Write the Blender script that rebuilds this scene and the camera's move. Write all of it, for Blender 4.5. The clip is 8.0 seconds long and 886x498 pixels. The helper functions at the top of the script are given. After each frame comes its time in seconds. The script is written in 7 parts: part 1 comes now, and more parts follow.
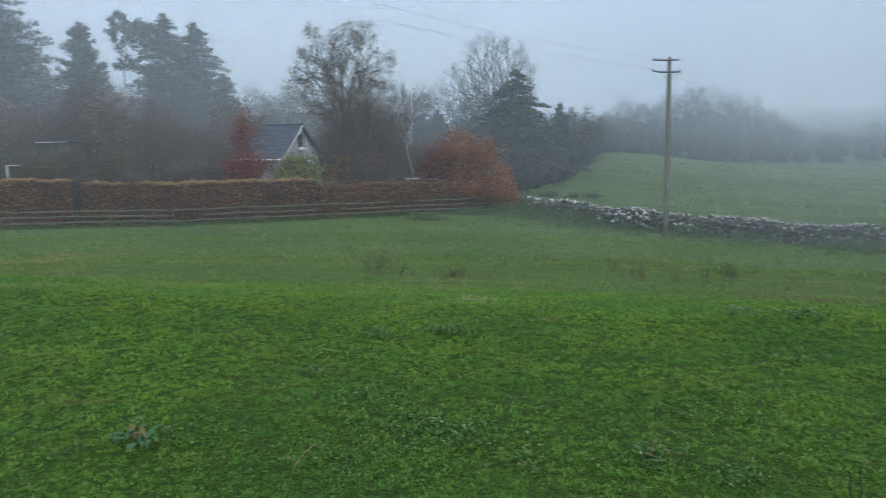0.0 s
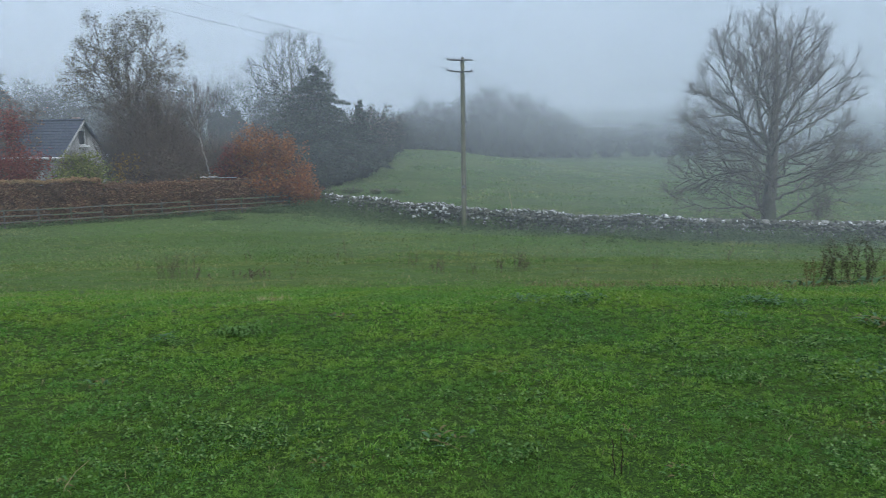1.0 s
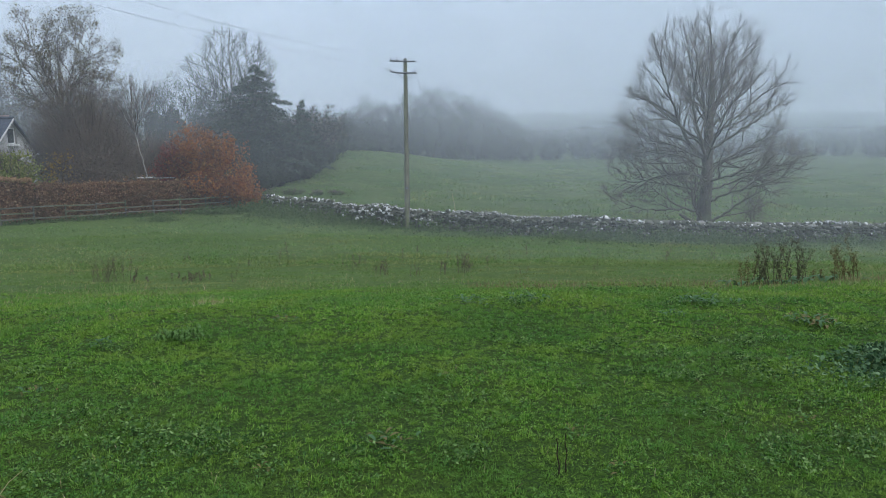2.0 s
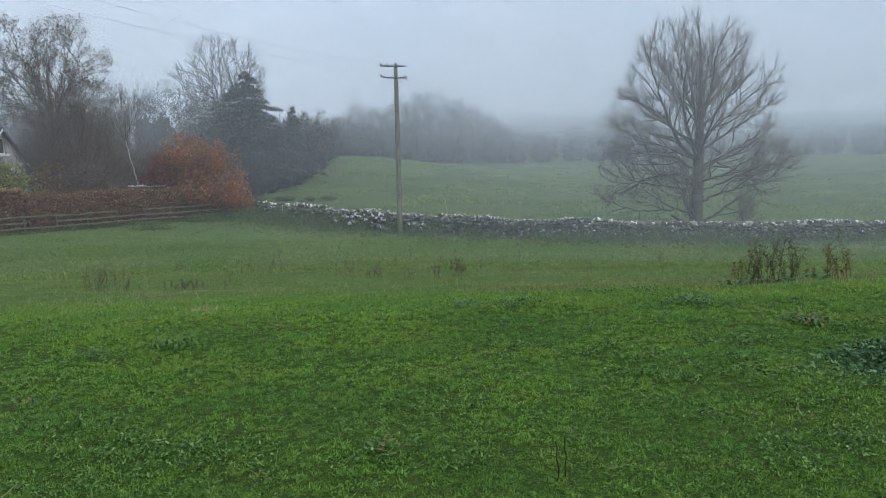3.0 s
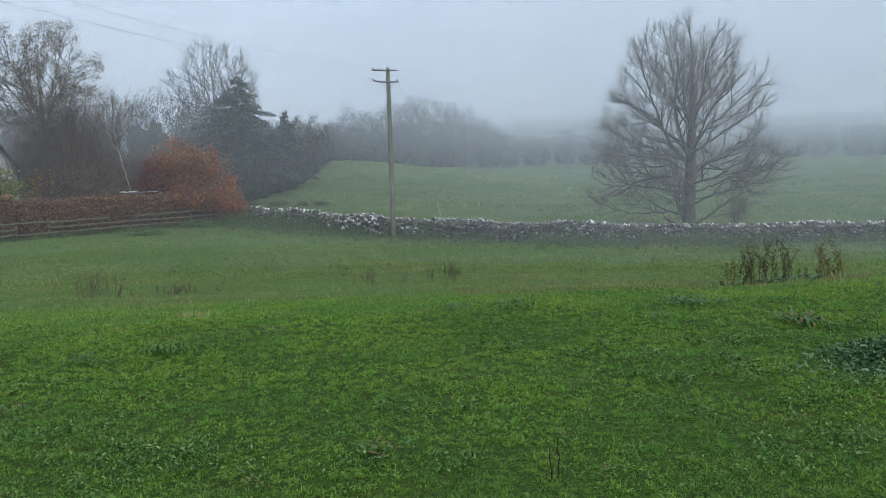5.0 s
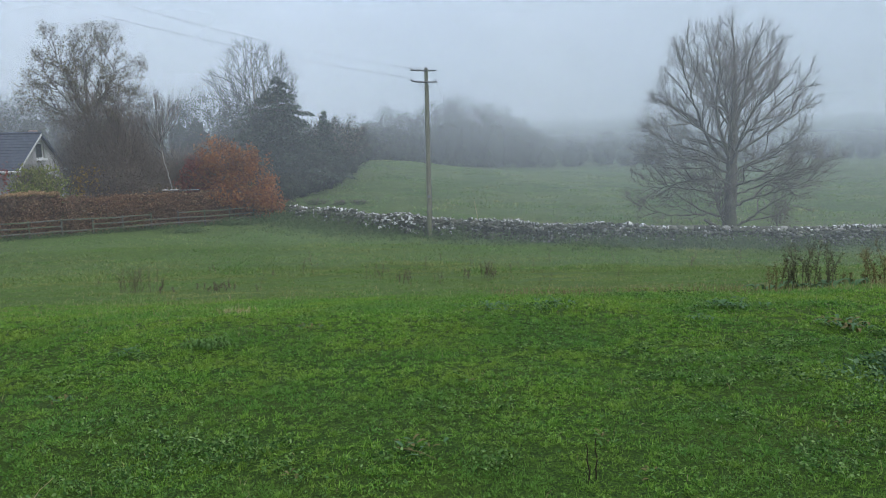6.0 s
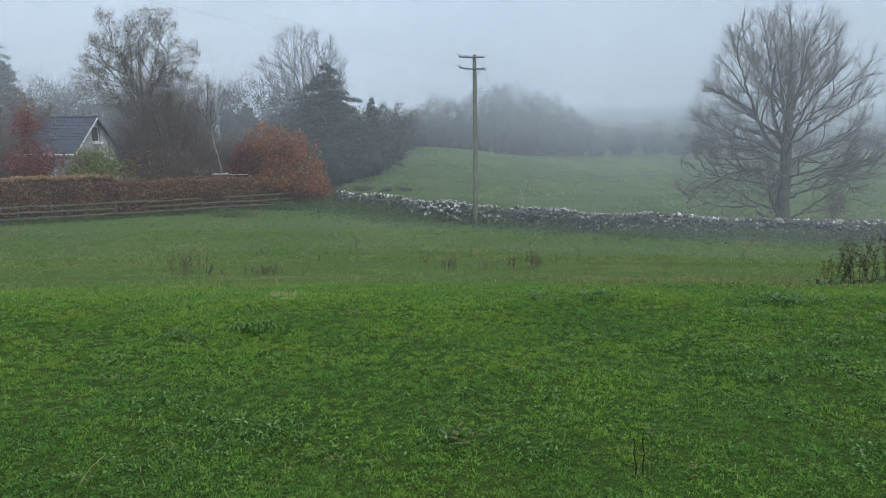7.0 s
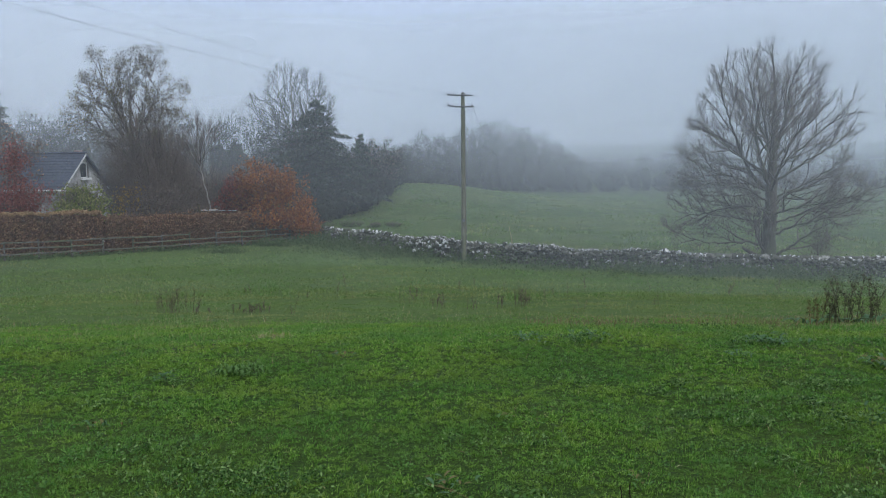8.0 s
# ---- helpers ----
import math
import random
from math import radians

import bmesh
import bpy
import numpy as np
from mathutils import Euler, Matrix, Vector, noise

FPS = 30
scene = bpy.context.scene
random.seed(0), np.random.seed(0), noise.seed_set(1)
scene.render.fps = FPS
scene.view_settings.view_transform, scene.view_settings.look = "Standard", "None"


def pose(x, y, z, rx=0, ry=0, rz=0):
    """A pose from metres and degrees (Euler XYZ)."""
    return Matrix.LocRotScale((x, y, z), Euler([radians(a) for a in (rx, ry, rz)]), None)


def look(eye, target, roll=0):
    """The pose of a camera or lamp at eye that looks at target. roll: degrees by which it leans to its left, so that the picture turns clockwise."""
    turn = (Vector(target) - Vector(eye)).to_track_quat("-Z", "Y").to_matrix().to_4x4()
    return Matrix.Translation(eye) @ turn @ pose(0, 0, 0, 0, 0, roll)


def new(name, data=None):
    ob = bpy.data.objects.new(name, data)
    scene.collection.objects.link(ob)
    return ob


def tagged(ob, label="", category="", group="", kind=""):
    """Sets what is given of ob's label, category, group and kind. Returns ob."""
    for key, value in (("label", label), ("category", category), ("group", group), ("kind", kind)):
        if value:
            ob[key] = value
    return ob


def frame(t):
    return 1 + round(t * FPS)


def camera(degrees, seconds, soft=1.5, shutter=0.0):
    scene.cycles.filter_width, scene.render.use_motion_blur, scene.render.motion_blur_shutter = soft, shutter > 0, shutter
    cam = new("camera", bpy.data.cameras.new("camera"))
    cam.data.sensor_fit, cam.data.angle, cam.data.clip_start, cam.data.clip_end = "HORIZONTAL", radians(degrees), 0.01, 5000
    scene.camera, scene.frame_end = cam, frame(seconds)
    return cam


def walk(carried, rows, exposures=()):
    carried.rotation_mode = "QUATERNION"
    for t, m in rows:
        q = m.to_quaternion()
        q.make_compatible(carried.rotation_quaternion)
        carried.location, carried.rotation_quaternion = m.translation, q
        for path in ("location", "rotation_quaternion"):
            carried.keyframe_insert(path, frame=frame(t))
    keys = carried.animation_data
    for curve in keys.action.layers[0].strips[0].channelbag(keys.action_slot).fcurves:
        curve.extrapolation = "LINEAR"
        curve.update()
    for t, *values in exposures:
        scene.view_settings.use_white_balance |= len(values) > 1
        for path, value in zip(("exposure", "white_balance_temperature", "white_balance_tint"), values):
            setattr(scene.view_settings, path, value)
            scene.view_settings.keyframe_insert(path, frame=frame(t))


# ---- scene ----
cam = camera(58.0, 8.0, soft=0.9, shutter=0.28)
PATH = [
    (0, (-0.097, -0.032, 1.559), (-0.582, 1.885, 1.259), -1.1),
    (0.5, (-0.038, -0.027, 1.554), (-0.247, 1.938, 1.246), -1.3),
    (1, (0.007, -0.028, 1.552), (0.002, 1.947, 1.237), -0.8),
    (1.5, (0.005, -0.046, 1.552), (0.125, 1.926, 1.239), -0.4),
    (2, (-0.005, -0.03, 1.555), (0.132, 1.941, 1.242), -0.3),
    (3.5, (-0.017, -0.009, 1.552), (0.155, 1.961, 1.255), -1.7),
    (4, (-0.002, -0.036, 1.55), (0.189, 1.933, 1.256), -1.9),
    (5.5, (-0.008, 0.01, 1.534), (0.136, 1.983, 1.241), -1.0),
    (6, (-0.02, -0.011, 1.533), (0.061, 1.966, 1.242), -1.2),
    (6.5, (-0.034, -0.005, 1.531), (0.017, 1.973, 1.239), -0.1),
    (7, (-0.032, 0.024, 1.53), (-0.064, 1.998, 1.21), -0.7),
    (7.5, (-0.024, 0.037, 1.572), (-0.055, 2.013, 1.264), -1.1),
    (8, (-0.021, 0.008, 1.593), (-0.024, 1.994, 1.36), -0.6),
]
walk(cam, [(t, look(eye, target, roll)) for t, eye, target, roll in PATH],
     exposures=[(0.0, 0.44, 6450, 9), (1.0, 0.46, 6480, 10), (3.5, 0.52, 6750, 13), (7.0, 0.53, 6720, 12), (7.5, 0.53, 6660, 12), (8.0, 0.34, 6600, 14)])

# ---- light: a foggy, overcast late-autumn day ----
scene.cycles.transparent_max_bounces = 32
SUN_HIGH, SUN_TURN = 55.0, 130.0
world = bpy.data.worlds.new("overcast_sky")
scene.world = world
world.use_nodes = True
wn, wl = world.node_tree.nodes, world.node_tree.links
wn.clear()
w_out = wn.new("ShaderNodeOutputWorld")
w_bg = wn.new("ShaderNodeBackground")
w_sky = wn.new("ShaderNodeTexSky")
w_sky.sky_type = 'NISHITA'
w_sky.sun_disc = False
w_sky.sun_elevation, w_sky.sun_rotation = radians(SUN_HIGH), radians(SUN_TURN)
w_sky.dust_density, w_sky.air_density = 1.5, 1.0
w_scale = wn.new("ShaderNodeVectorMath")
w_scale.operation = 'SCALE'
w_scale.inputs["Scale"].default_value = 0.10
w_mix = wn.new("ShaderNodeMix")
w_mix.data_type = 'RGBA'
w_mix.inputs[0].default_value = 0.85
w_tint = wn.new("ShaderNodeMix")
w_tint.data_type = 'RGBA'
w_tint.inputs[6].default_value, w_tint.inputs[7].default_value = (0.48, 0.625, 0.90, 1), (0.60, 0.685, 0.81, 1)
wl.new(w_sky.outputs[0], w_scale.inputs[0])
wl.new(w_scale.outputs[0], w_mix.inputs[6])
wl.new(w_mix.outputs[2], w_bg.inputs["Color"])
w_dir = wn.new("ShaderNodeTexCoord")
w_dot = wn.new("ShaderNodeVectorMath")
w_dot.operation = 'DOT_PRODUCT'
w_dot.inputs[1].default_value = (math.sin(radians(SUN_TURN)), math.cos(radians(SUN_TURN)), 0.0)
w_glow = wn.new("ShaderNodeMapRange")
for w_i, w_v in ((1, -0.95), (2, 0.1), (3, 0.84), (4, 1.30)):
    w_glow.inputs[w_i].default_value = w_v
wl.new(w_dir.outputs["Generated"], w_dot.inputs[0])
wl.new(w_dot.outputs["Value"], w_glow.inputs[0])
w_side = wn.new("ShaderNodeMapRange")
w_side.inputs[1].default_value, w_side.inputs[2].default_value = -0.75, 0.0
wl.new(w_dot.outputs["Value"], w_side.inputs[0])
wl.new(w_side.outputs[0], w_tint.inputs[0])
wl.new(w_tint.outputs[2], w_mix.inputs[7])
wl.new(w_glow.outputs[0], w_bg.inputs["Strength"])
wl.new(w_bg.outputs[0], w_out.inputs["Surface"])

sun_data = bpy.data.lights.new("sun", 'SUN')
sun_data.energy, sun_data.angle, sun_data.color = 1.3, radians(60), (1.0, 0.97, 0.93)
sun = new("sun", sun_data)
sun.matrix_world = pose(0, 0, 60, 90 - SUN_HIGH, 0, 180 - SUN_TURN)


# ---- materials ----
def node_material(name, rough=0.8):
    m = bpy.data.materials.new(name)
    m.use_nodes = True
    nt = m.node_tree
    bsdf = nt.nodes["Principled BSDF"]
    bsdf.inputs["Roughness"].default_value = rough
    bsdf.inputs["Specular IOR Level"].default_value = 0.14
    return m, nt, bsdf


def coords(nt, scale=(1, 1, 1)):
    tc = nt.nodes.new("ShaderNodeTexCoord")
    mp = nt.nodes.new("ShaderNodeMapping")
    mp.inputs["Scale"].default_value = scale
    nt.links.new(tc.outputs["Object"], mp.inputs["Vector"])
    return mp.outputs[0]


def noise_of(nt, vec, scale, detail=4.0, rough=0.55):
    n = nt.nodes.new("ShaderNodeTexNoise")
    n.inputs["Scale"].default_value = scale
    n.inputs["Detail"].default_value = detail
    n.inputs["Roughness"].default_value = rough
    nt.links.new(vec, n.inputs["Vector"])
    return n.outputs["Fac"]


def ramp(nt, fac, stops):
    r = nt.nodes.new("ShaderNodeValToRGB")
    els = r.color_ramp.elements
    while len(els) < len(stops):
        els.new(0.5)
    for e, (p, c) in zip(els, stops):
        e.position, e.color = p, (*c, 1)
    nt.links.new(fac, r.inputs["Fac"])
    return r.outputs["Color"]


def blend(nt, fac, a, b, how='MIX'):
    m = nt.nodes.new("ShaderNodeMix")
    m.data_type, m.blend_type = 'RGBA', how
    for sock, v in ((m.inputs[0], fac), (m.inputs[6], a), (m.inputs[7], b)):
        if isinstance(v, (int, float)):
            sock.default_value = v
        elif isinstance(v, tuple):
            sock.default_value = (*v, 1)
        else:
            nt.links.new(v, sock)
    return m.outputs[2]


def bumped(nt, bsdf, fac, strength=0.4, dist=0.02):
    b = nt.nodes.new("ShaderNodeBump")
    b.inputs["Strength"].default_value = strength
    b.inputs["Distance"].default_value = dist
    nt.links.new(fac, b.inputs["Height"])
    nt.links.new(b.outputs[0], bsdf.inputs["Normal"])


def surface(name, stops, scale, rough=0.85, bump=0.4, dist=0.02, stretch=(1, 1, 1), stain=None, stain_scale=0.6):
    """A solid surface: fine grain through a ramp, with larger stains over it."""
    m, nt, bsdf = node_material(name, rough)
    v = coords(nt, stretch)
    fine = noise_of(nt, v, scale, 6.0, 0.65)
    col = ramp(nt, fine, stops)
    if stain:
        big = noise_of(nt, v, stain_scale, 3.0)
        mask = ramp(nt, big, [(0.45, (0, 0, 0)), (0.62, (1, 1, 1))])
        col = blend(nt, mask, col, stain)
    nt.links.new(col, bsdf.inputs["Base Color"])
    bumped(nt, bsdf, fine, bump, dist)
    return m


def leafy(name, stops, rough=0.6, through_light=0.25, patch=None, patch_scale=0.5, second=None, second_scale=0.2):
    """Thin leaves or blades: each one takes its own tint, and some light passes through."""
    m, nt, bsdf = node_material(name, rough)
    geo = nt.nodes.new("ShaderNodeNewGeometry")
    col = ramp(nt, geo.outputs["Random Per Island"], stops)
    if patch:
        big = noise_of(nt, coords(nt), patch_scale, 5.0, 0.6)
        mask = ramp(nt, big, [(0.42, (0, 0, 0)), (0.62, (1, 1, 1))])
        col = blend(nt, mask, col, blend(nt, 0.62, col, patch))
    if second:
        wide = noise_of(nt, coords(nt, (1.0, 1.0, 1.0)), second_scale, 4.0, 0.6)
        col = blend(nt, ramp(nt, wide, [(0.44, (0, 0, 0)), (0.58, (1, 1, 1))]), col, blend(nt, 0.55, col, second))
    nt.links.new(col, bsdf.inputs["Base Color"])
    if through_light:
        tr = nt.nodes.new("ShaderNodeBsdfTranslucent")
        nt.links.new(col, tr.inputs["Color"])
        mx = nt.nodes.new("ShaderNodeMixShader")
        mx.inputs[0].default_value = through_light
        nt.links.new(bsdf.outputs[0], mx.inputs[1])
        nt.links.new(tr.outputs[0], mx.inputs[2])
        nt.links.new(mx.outputs[0], nt.nodes["Material Output"].inputs["Surface"])
    return m


def ground_material():
    m, nt, bsdf = node_material("pasture_soil_sward_shade_haze", 0.95)
    v = coords(nt)
    fine = noise_of(nt, v, 9.0, 6.0, 0.7)
    mid = noise_of(nt, v, 0.55, 5.0, 0.6)
    big = noise_of(nt, v, 0.06, 3.0, 0.5)
    # dark thatch; the near-black stops put the shade between blades into the colour
    mat_shade = noise_of(nt, coords(nt, (1.0, 0.75, 1.0)), 75.0, 5.0, 0.75)
    lawn = ramp(nt, mat_shade, [(0.38, (0.005, 0.014, 0.002)), (0.50, (0.016, 0.042, 0.004)), (0.62, (0.048, 0.104, 0.010))])
    # rough pasture down the bank, muted so that haze is part of its colour
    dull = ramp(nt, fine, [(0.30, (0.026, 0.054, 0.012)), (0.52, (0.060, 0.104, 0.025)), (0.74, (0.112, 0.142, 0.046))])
    mask = ramp(nt, mid, [(0.40, (0, 0, 0)), (0.66, (1, 1, 1))])
    col = blend(nt, mask, lawn, ramp(nt, mat_shade, [(0.38, (0.007, 0.014, 0.002)), (0.62, (0.046, 0.084, 0.010))]))
    sep = nt.nodes.new("ShaderNodeSeparateXYZ")
    nt.links.new(v, sep.inputs[0])
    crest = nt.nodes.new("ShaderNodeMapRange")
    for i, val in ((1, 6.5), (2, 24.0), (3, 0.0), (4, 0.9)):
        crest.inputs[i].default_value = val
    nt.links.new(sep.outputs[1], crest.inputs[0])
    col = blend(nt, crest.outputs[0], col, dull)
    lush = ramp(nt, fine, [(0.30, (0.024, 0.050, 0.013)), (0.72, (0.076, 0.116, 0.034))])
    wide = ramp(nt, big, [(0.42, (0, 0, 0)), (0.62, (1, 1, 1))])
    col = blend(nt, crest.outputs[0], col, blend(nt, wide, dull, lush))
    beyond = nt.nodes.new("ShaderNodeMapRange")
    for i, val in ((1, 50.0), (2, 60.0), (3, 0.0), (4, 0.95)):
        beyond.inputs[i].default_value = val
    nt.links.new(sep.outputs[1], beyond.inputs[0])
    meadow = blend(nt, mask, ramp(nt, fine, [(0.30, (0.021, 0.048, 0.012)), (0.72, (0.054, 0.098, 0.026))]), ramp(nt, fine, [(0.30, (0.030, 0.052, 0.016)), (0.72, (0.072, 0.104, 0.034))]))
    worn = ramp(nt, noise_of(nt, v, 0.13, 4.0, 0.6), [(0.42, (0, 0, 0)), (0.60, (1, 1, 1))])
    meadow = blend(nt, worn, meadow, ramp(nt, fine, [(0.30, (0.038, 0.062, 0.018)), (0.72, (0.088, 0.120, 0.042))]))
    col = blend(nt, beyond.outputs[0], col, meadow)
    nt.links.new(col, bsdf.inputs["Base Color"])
    bumped(nt, bsdf, fine, 0.7, 0.05)
    return m


def stone_material(name, lichen):
    m, nt, bsdf = node_material(name, 0.9)
    info = nt.nodes.new("ShaderNodeObjectInfo")
    geo = nt.nodes.new("ShaderNodeNewGeometry")
    v = coords(nt)
    own = blend(nt, 1.0, geo.outputs["Random Per Island"], info.outputs["Random"], 'ADD')
    frac = nt.nodes.new("ShaderNodeMath")
    frac.operation = 'FRACT'
    nt.links.new(own, frac.inputs[0])
    base = ramp(nt, frac.outputs[0], [(0.0, (0.026, 0.029, 0.020)), (0.5, (0.052, 0.056, 0.041)), (0.80, (0.110, 0.113, 0.092)), (1.0, (0.46, 0.46, 0.43))])
    grain = noise_of(nt, v, 14.0, 6.0, 0.7)
    col = blend(nt, 0.5, base, ramp(nt, grain, [(0.3, (0.034, 0.037, 0.028)), (0.7, (0.150, 0.154, 0.128))]))
    patch = ramp(nt, noise_of(nt, v, 3.6, 4.0, 0.6), [(lichen, (0, 0, 0)), (lichen + 0.08, (1, 1, 1))])
    col = blend(nt, patch, col, (0.66, 0.67, 0.65))
    moss = ramp(nt, noise_of(nt, v, 1.1, 4.0, 0.6), [(0.55, (0, 0, 0)), (0.70, (0.8, 0.8, 0.8))])
    col = blend(nt, moss, col, (0.075, 0.10, 0.045))
    nt.links.new(col, bsdf.inputs["Base Color"])
    bumped(nt, bsdf, grain, 0.6, 0.03)
    return m


def fog_material(name, most, low, high, top, radius, least):
    """Thin mist: part of the light passes straight on, the rest is scattered by white droplets. It thins out upwards and lies thicker over the open field than over the near end of it."""
    m = bpy.data.materials.new(name)
    m.use_nodes = True
    nt = m.node_tree
    nt.nodes.clear()
    out = nt.nodes.new("ShaderNodeOutputMaterial")
    dif = nt.nodes.new("ShaderNodeBsdfDiffuse")
    trl = nt.nodes.new("ShaderNodeBsdfTranslucent")
    for n in (dif, trl):
        n.inputs["Color"].default_value = (0.83, 0.90, 0.96, 1)
    both = nt.nodes.new("ShaderNodeMixShader")
    both.inputs[0].default_value = 0.5
    clear = nt.nodes.new("ShaderNodeBsdfTransparent")
    mix = nt.nodes.new("ShaderNodeMixShader")
    wisps = noise_of(nt, coords(nt, (1, 1, 2.2)), 0.03, 1.0, 0.4)
    sep = nt.nodes.new("ShaderNodeSeparateXYZ")
    tc = nt.nodes.new("ShaderNodeTexCoord")
    nt.links.new(tc.outputs["Object"], sep.inputs[0])

    def graded(source, a, b, c, d):
        g = nt.nodes.new("ShaderNodeMapRange")
        g.interpolation_type = 'SMOOTHSTEP'
        for i, val in ((1, a), (2, b), (3, c), (4, d)):
            g.inputs[i].default_value = val
        nt.links.new(source, g.inputs[0])
        return g.outputs[0]

    fac = None
    for a in (graded(sep.outputs[2], low, high, least, 1.0), graded(sep.outputs[2], top * 0.55, top, 1.0, 0.0), graded(wisps, 0.2, 0.8, 0.85, 1.12),
              graded(sep.outputs[0], -0.04 * radius, 0.30 * radius, FOG_FIELD_NEAR if radius < 120 else 1.0, FOG_FIELD_OPEN), graded(sep.outputs[0], -0.34 * radius, -0.10 * radius, FOG_GARDEN if radius > 60 else FOG_HEDGE, 1.0)):
        mul = nt.nodes.new("ShaderNodeMath")
        mul.operation = 'MULTIPLY'
        nt.links.new(a, mul.inputs[0])
        if fac is None:
            mul.inputs[1].default_value = most
        else:
            nt.links.new(fac, mul.inputs[1])
        fac = mul.outputs[0]
    nt.links.new(dif.outputs[0], both.inputs[1])
    nt.links.new(trl.outputs[0], both.inputs[2])
    nt.links.new(fac, mix.inputs[0])
    nt.links.new(clear.outputs[0], mix.inputs[1])
    nt.links.new(both.outputs[0], mix.inputs[2])
    nt.links.new(mix.outputs[0], out.inputs["Surface"])
    return m


FOG_FIELD_NEAR, FOG_FIELD_OPEN, FOG_GARDEN, FOG_HEDGE = 0.70, 1.28, 1.2, 0.7
M_GROUND = ground_material()
M_STONE = stone_material("grey_limestone", 0.63)
M_COPE = stone_material("limestone_with_white_lichen", 0.50)
M_BLADE = leafy("short_green_grass", [(0.0, (0.034, 0.100, 0.013)), (0.3, (0.076, 0.190, 0.023)), (0.55, (0.132, 0.285, 0.036)), (0.8, (0.205, 0.380, 0.061)), (0.96, (0.305, 0.470, 0.108)), (1.0, (0.385, 0.405, 0.170))], 0.5, 0.34, (0.175, 0.262, 0.042), 1.5, (0.070, 0.196, 0.044), 0.8)
# olive grass with some haze put into its muted, bluer green
M_ROUGH = leafy("rough_hazed_pasture_grass", [(0.0, (0.060, 0.122, 0.030)), (0.4, (0.112, 0.212, 0.055)), (0.78, (0.172, 0.268, 0.084)), (1.0, (0.300, 0.300, 0.150))], 0.6, 0.4, (0.285, 0.258, 0.118), 0.32, (0.074, 0.178, 0.042), 0.16)
M_STRAW = leafy("bleached_dead_grass", [(0.0, (0.22, 0.18, 0.09)), (0.5, (0.34, 0.29, 0.16)), (1.0, (0.46, 0.41, 0.26))], 0.7, 0.25)
M_BROWNGRASS = leafy("reddish_withered_grass", [(0.0, (0.105, 0.082, 0.044)), (0.5, (0.185, 0.148, 0.078)), (1.0, (0.290, 0.242, 0.138))], 0.7, 0.3)
M_CLOVER = leafy("clover_leaf", [(0.0, (0.022, 0.070, 0.016)), (0.5, (0.056, 0.135, 0.034)), (1.0, (0.115, 0.215, 0.064))], 0.55, 0.2)
# dark leaf; the palest tint stands in for sky highlights
M_BROADLEAF = leafy("dark_highlit_broad_leaf", [(0.0, (0.016, 0.048, 0.018)), (0.5, (0.044, 0.102, 0.042)), (1.0, (0.130, 0.220, 0.105))], 0.5, 0.2)
M_WITHER = leafy("grey_brown_withered_leaf", [(0.0, (0.075, 0.062, 0.052)), (1.0, (0.150, 0.122, 0.098))], 0.8, 0.35)
M_FARLEAF = leafy("dark_woodland_twigs", [(0.0, (0.024, 0.029, 0.024)), (1.0, (0.044, 0.052, 0.040))], 0.85, 0.3)
M_HEDGEWOOD = surface("dark_hedge_wood", [(0.3, (0.040, 0.026, 0.018)), (0.5, (0.090, 0.054, 0.034)), (0.75, (0.170, 0.098, 0.056))], 9.0, 0.95, 0.8, 0.05)
M_STALK = leafy("dead_brown_stalk", [(0.0, (0.060, 0.058, 0.022)), (0.6, (0.105, 0.096, 0.038)), (1.0, (0.173, 0.159, 0.065))], 0.85, 0.0)
M_DARKSTALK = surface("blackened_dead_stalk", [(0.3, (0.012, 0.009, 0.007)), (0.7, (0.035, 0.026, 0.018))], 30.0, 0.9, 0.2, 0.001)
M_NETTLE = leafy("dull_nettle_leaf", [(0.0, (0.050, 0.088, 0.036)), (0.6, (0.090, 0.142, 0.056)), (1.0, (0.150, 0.188, 0.086))], 0.75, 0.35)
M_BARK = surface("grey_ash_bark", [(0.28, (0.040, 0.036, 0.029)), (0.5, (0.082, 0.076, 0.062)), (0.75, (0.145, 0.137, 0.115))], 7.0, 0.9, 0.7, 0.03, (1, 1, 0.25), (0.074, 0.084, 0.054), 0.5)
M_TWIG = leafy("grey_brown_twigs", [(0.0, (0.052, 0.044, 0.035)), (0.6, (0.090, 0.078, 0.062)), (1.0, (0.145, 0.128, 0.102))], 0.85, 0.0)
M_DARKBARK = surface("damp_grey_bark", [(0.28, (0.045, 0.042, 0.038)), (0.5, (0.095, 0.090, 0.082)), (0.75, (0.170, 0.164, 0.150))], 6.0, 0.9, 0.7, 0.03, (1, 1, 0.3), (0.085, 0.100, 0.065), 0.5)
M_DARKTWIG = leafy("grey_brown_bare_twigs", [(0.0, (0.060, 0.050, 0.044)), (1.0, (0.115, 0.098, 0.084))], 0.85, 0.0)
M_BIRCH = surface("pale_birch_bark", [(0.30, (0.07, 0.065, 0.058)), (0.42, (0.22, 0.21, 0.19)), (0.75, (0.40, 0.385, 0.355))], 5.0, 0.7, 0.3, 0.01, (1, 1, 3.0))
M_OLIVE = leafy("withered_olive_leaf", [(0.0, (0.070, 0.062, 0.040)), (1.0, (0.130, 0.114, 0.066))], 0.75, 0.35)
M_ORANGE = leafy("orange_beech_leaf", [(0.0, (0.175, 0.064, 0.030)), (0.5, (0.320, 0.118, 0.044)), (0.85, (0.430, 0.175, 0.062)), (1.0, (0.520, 0.280, 0.098))], 0.75, 0.35, (0.180, 0.098, 0.060), 0.5)
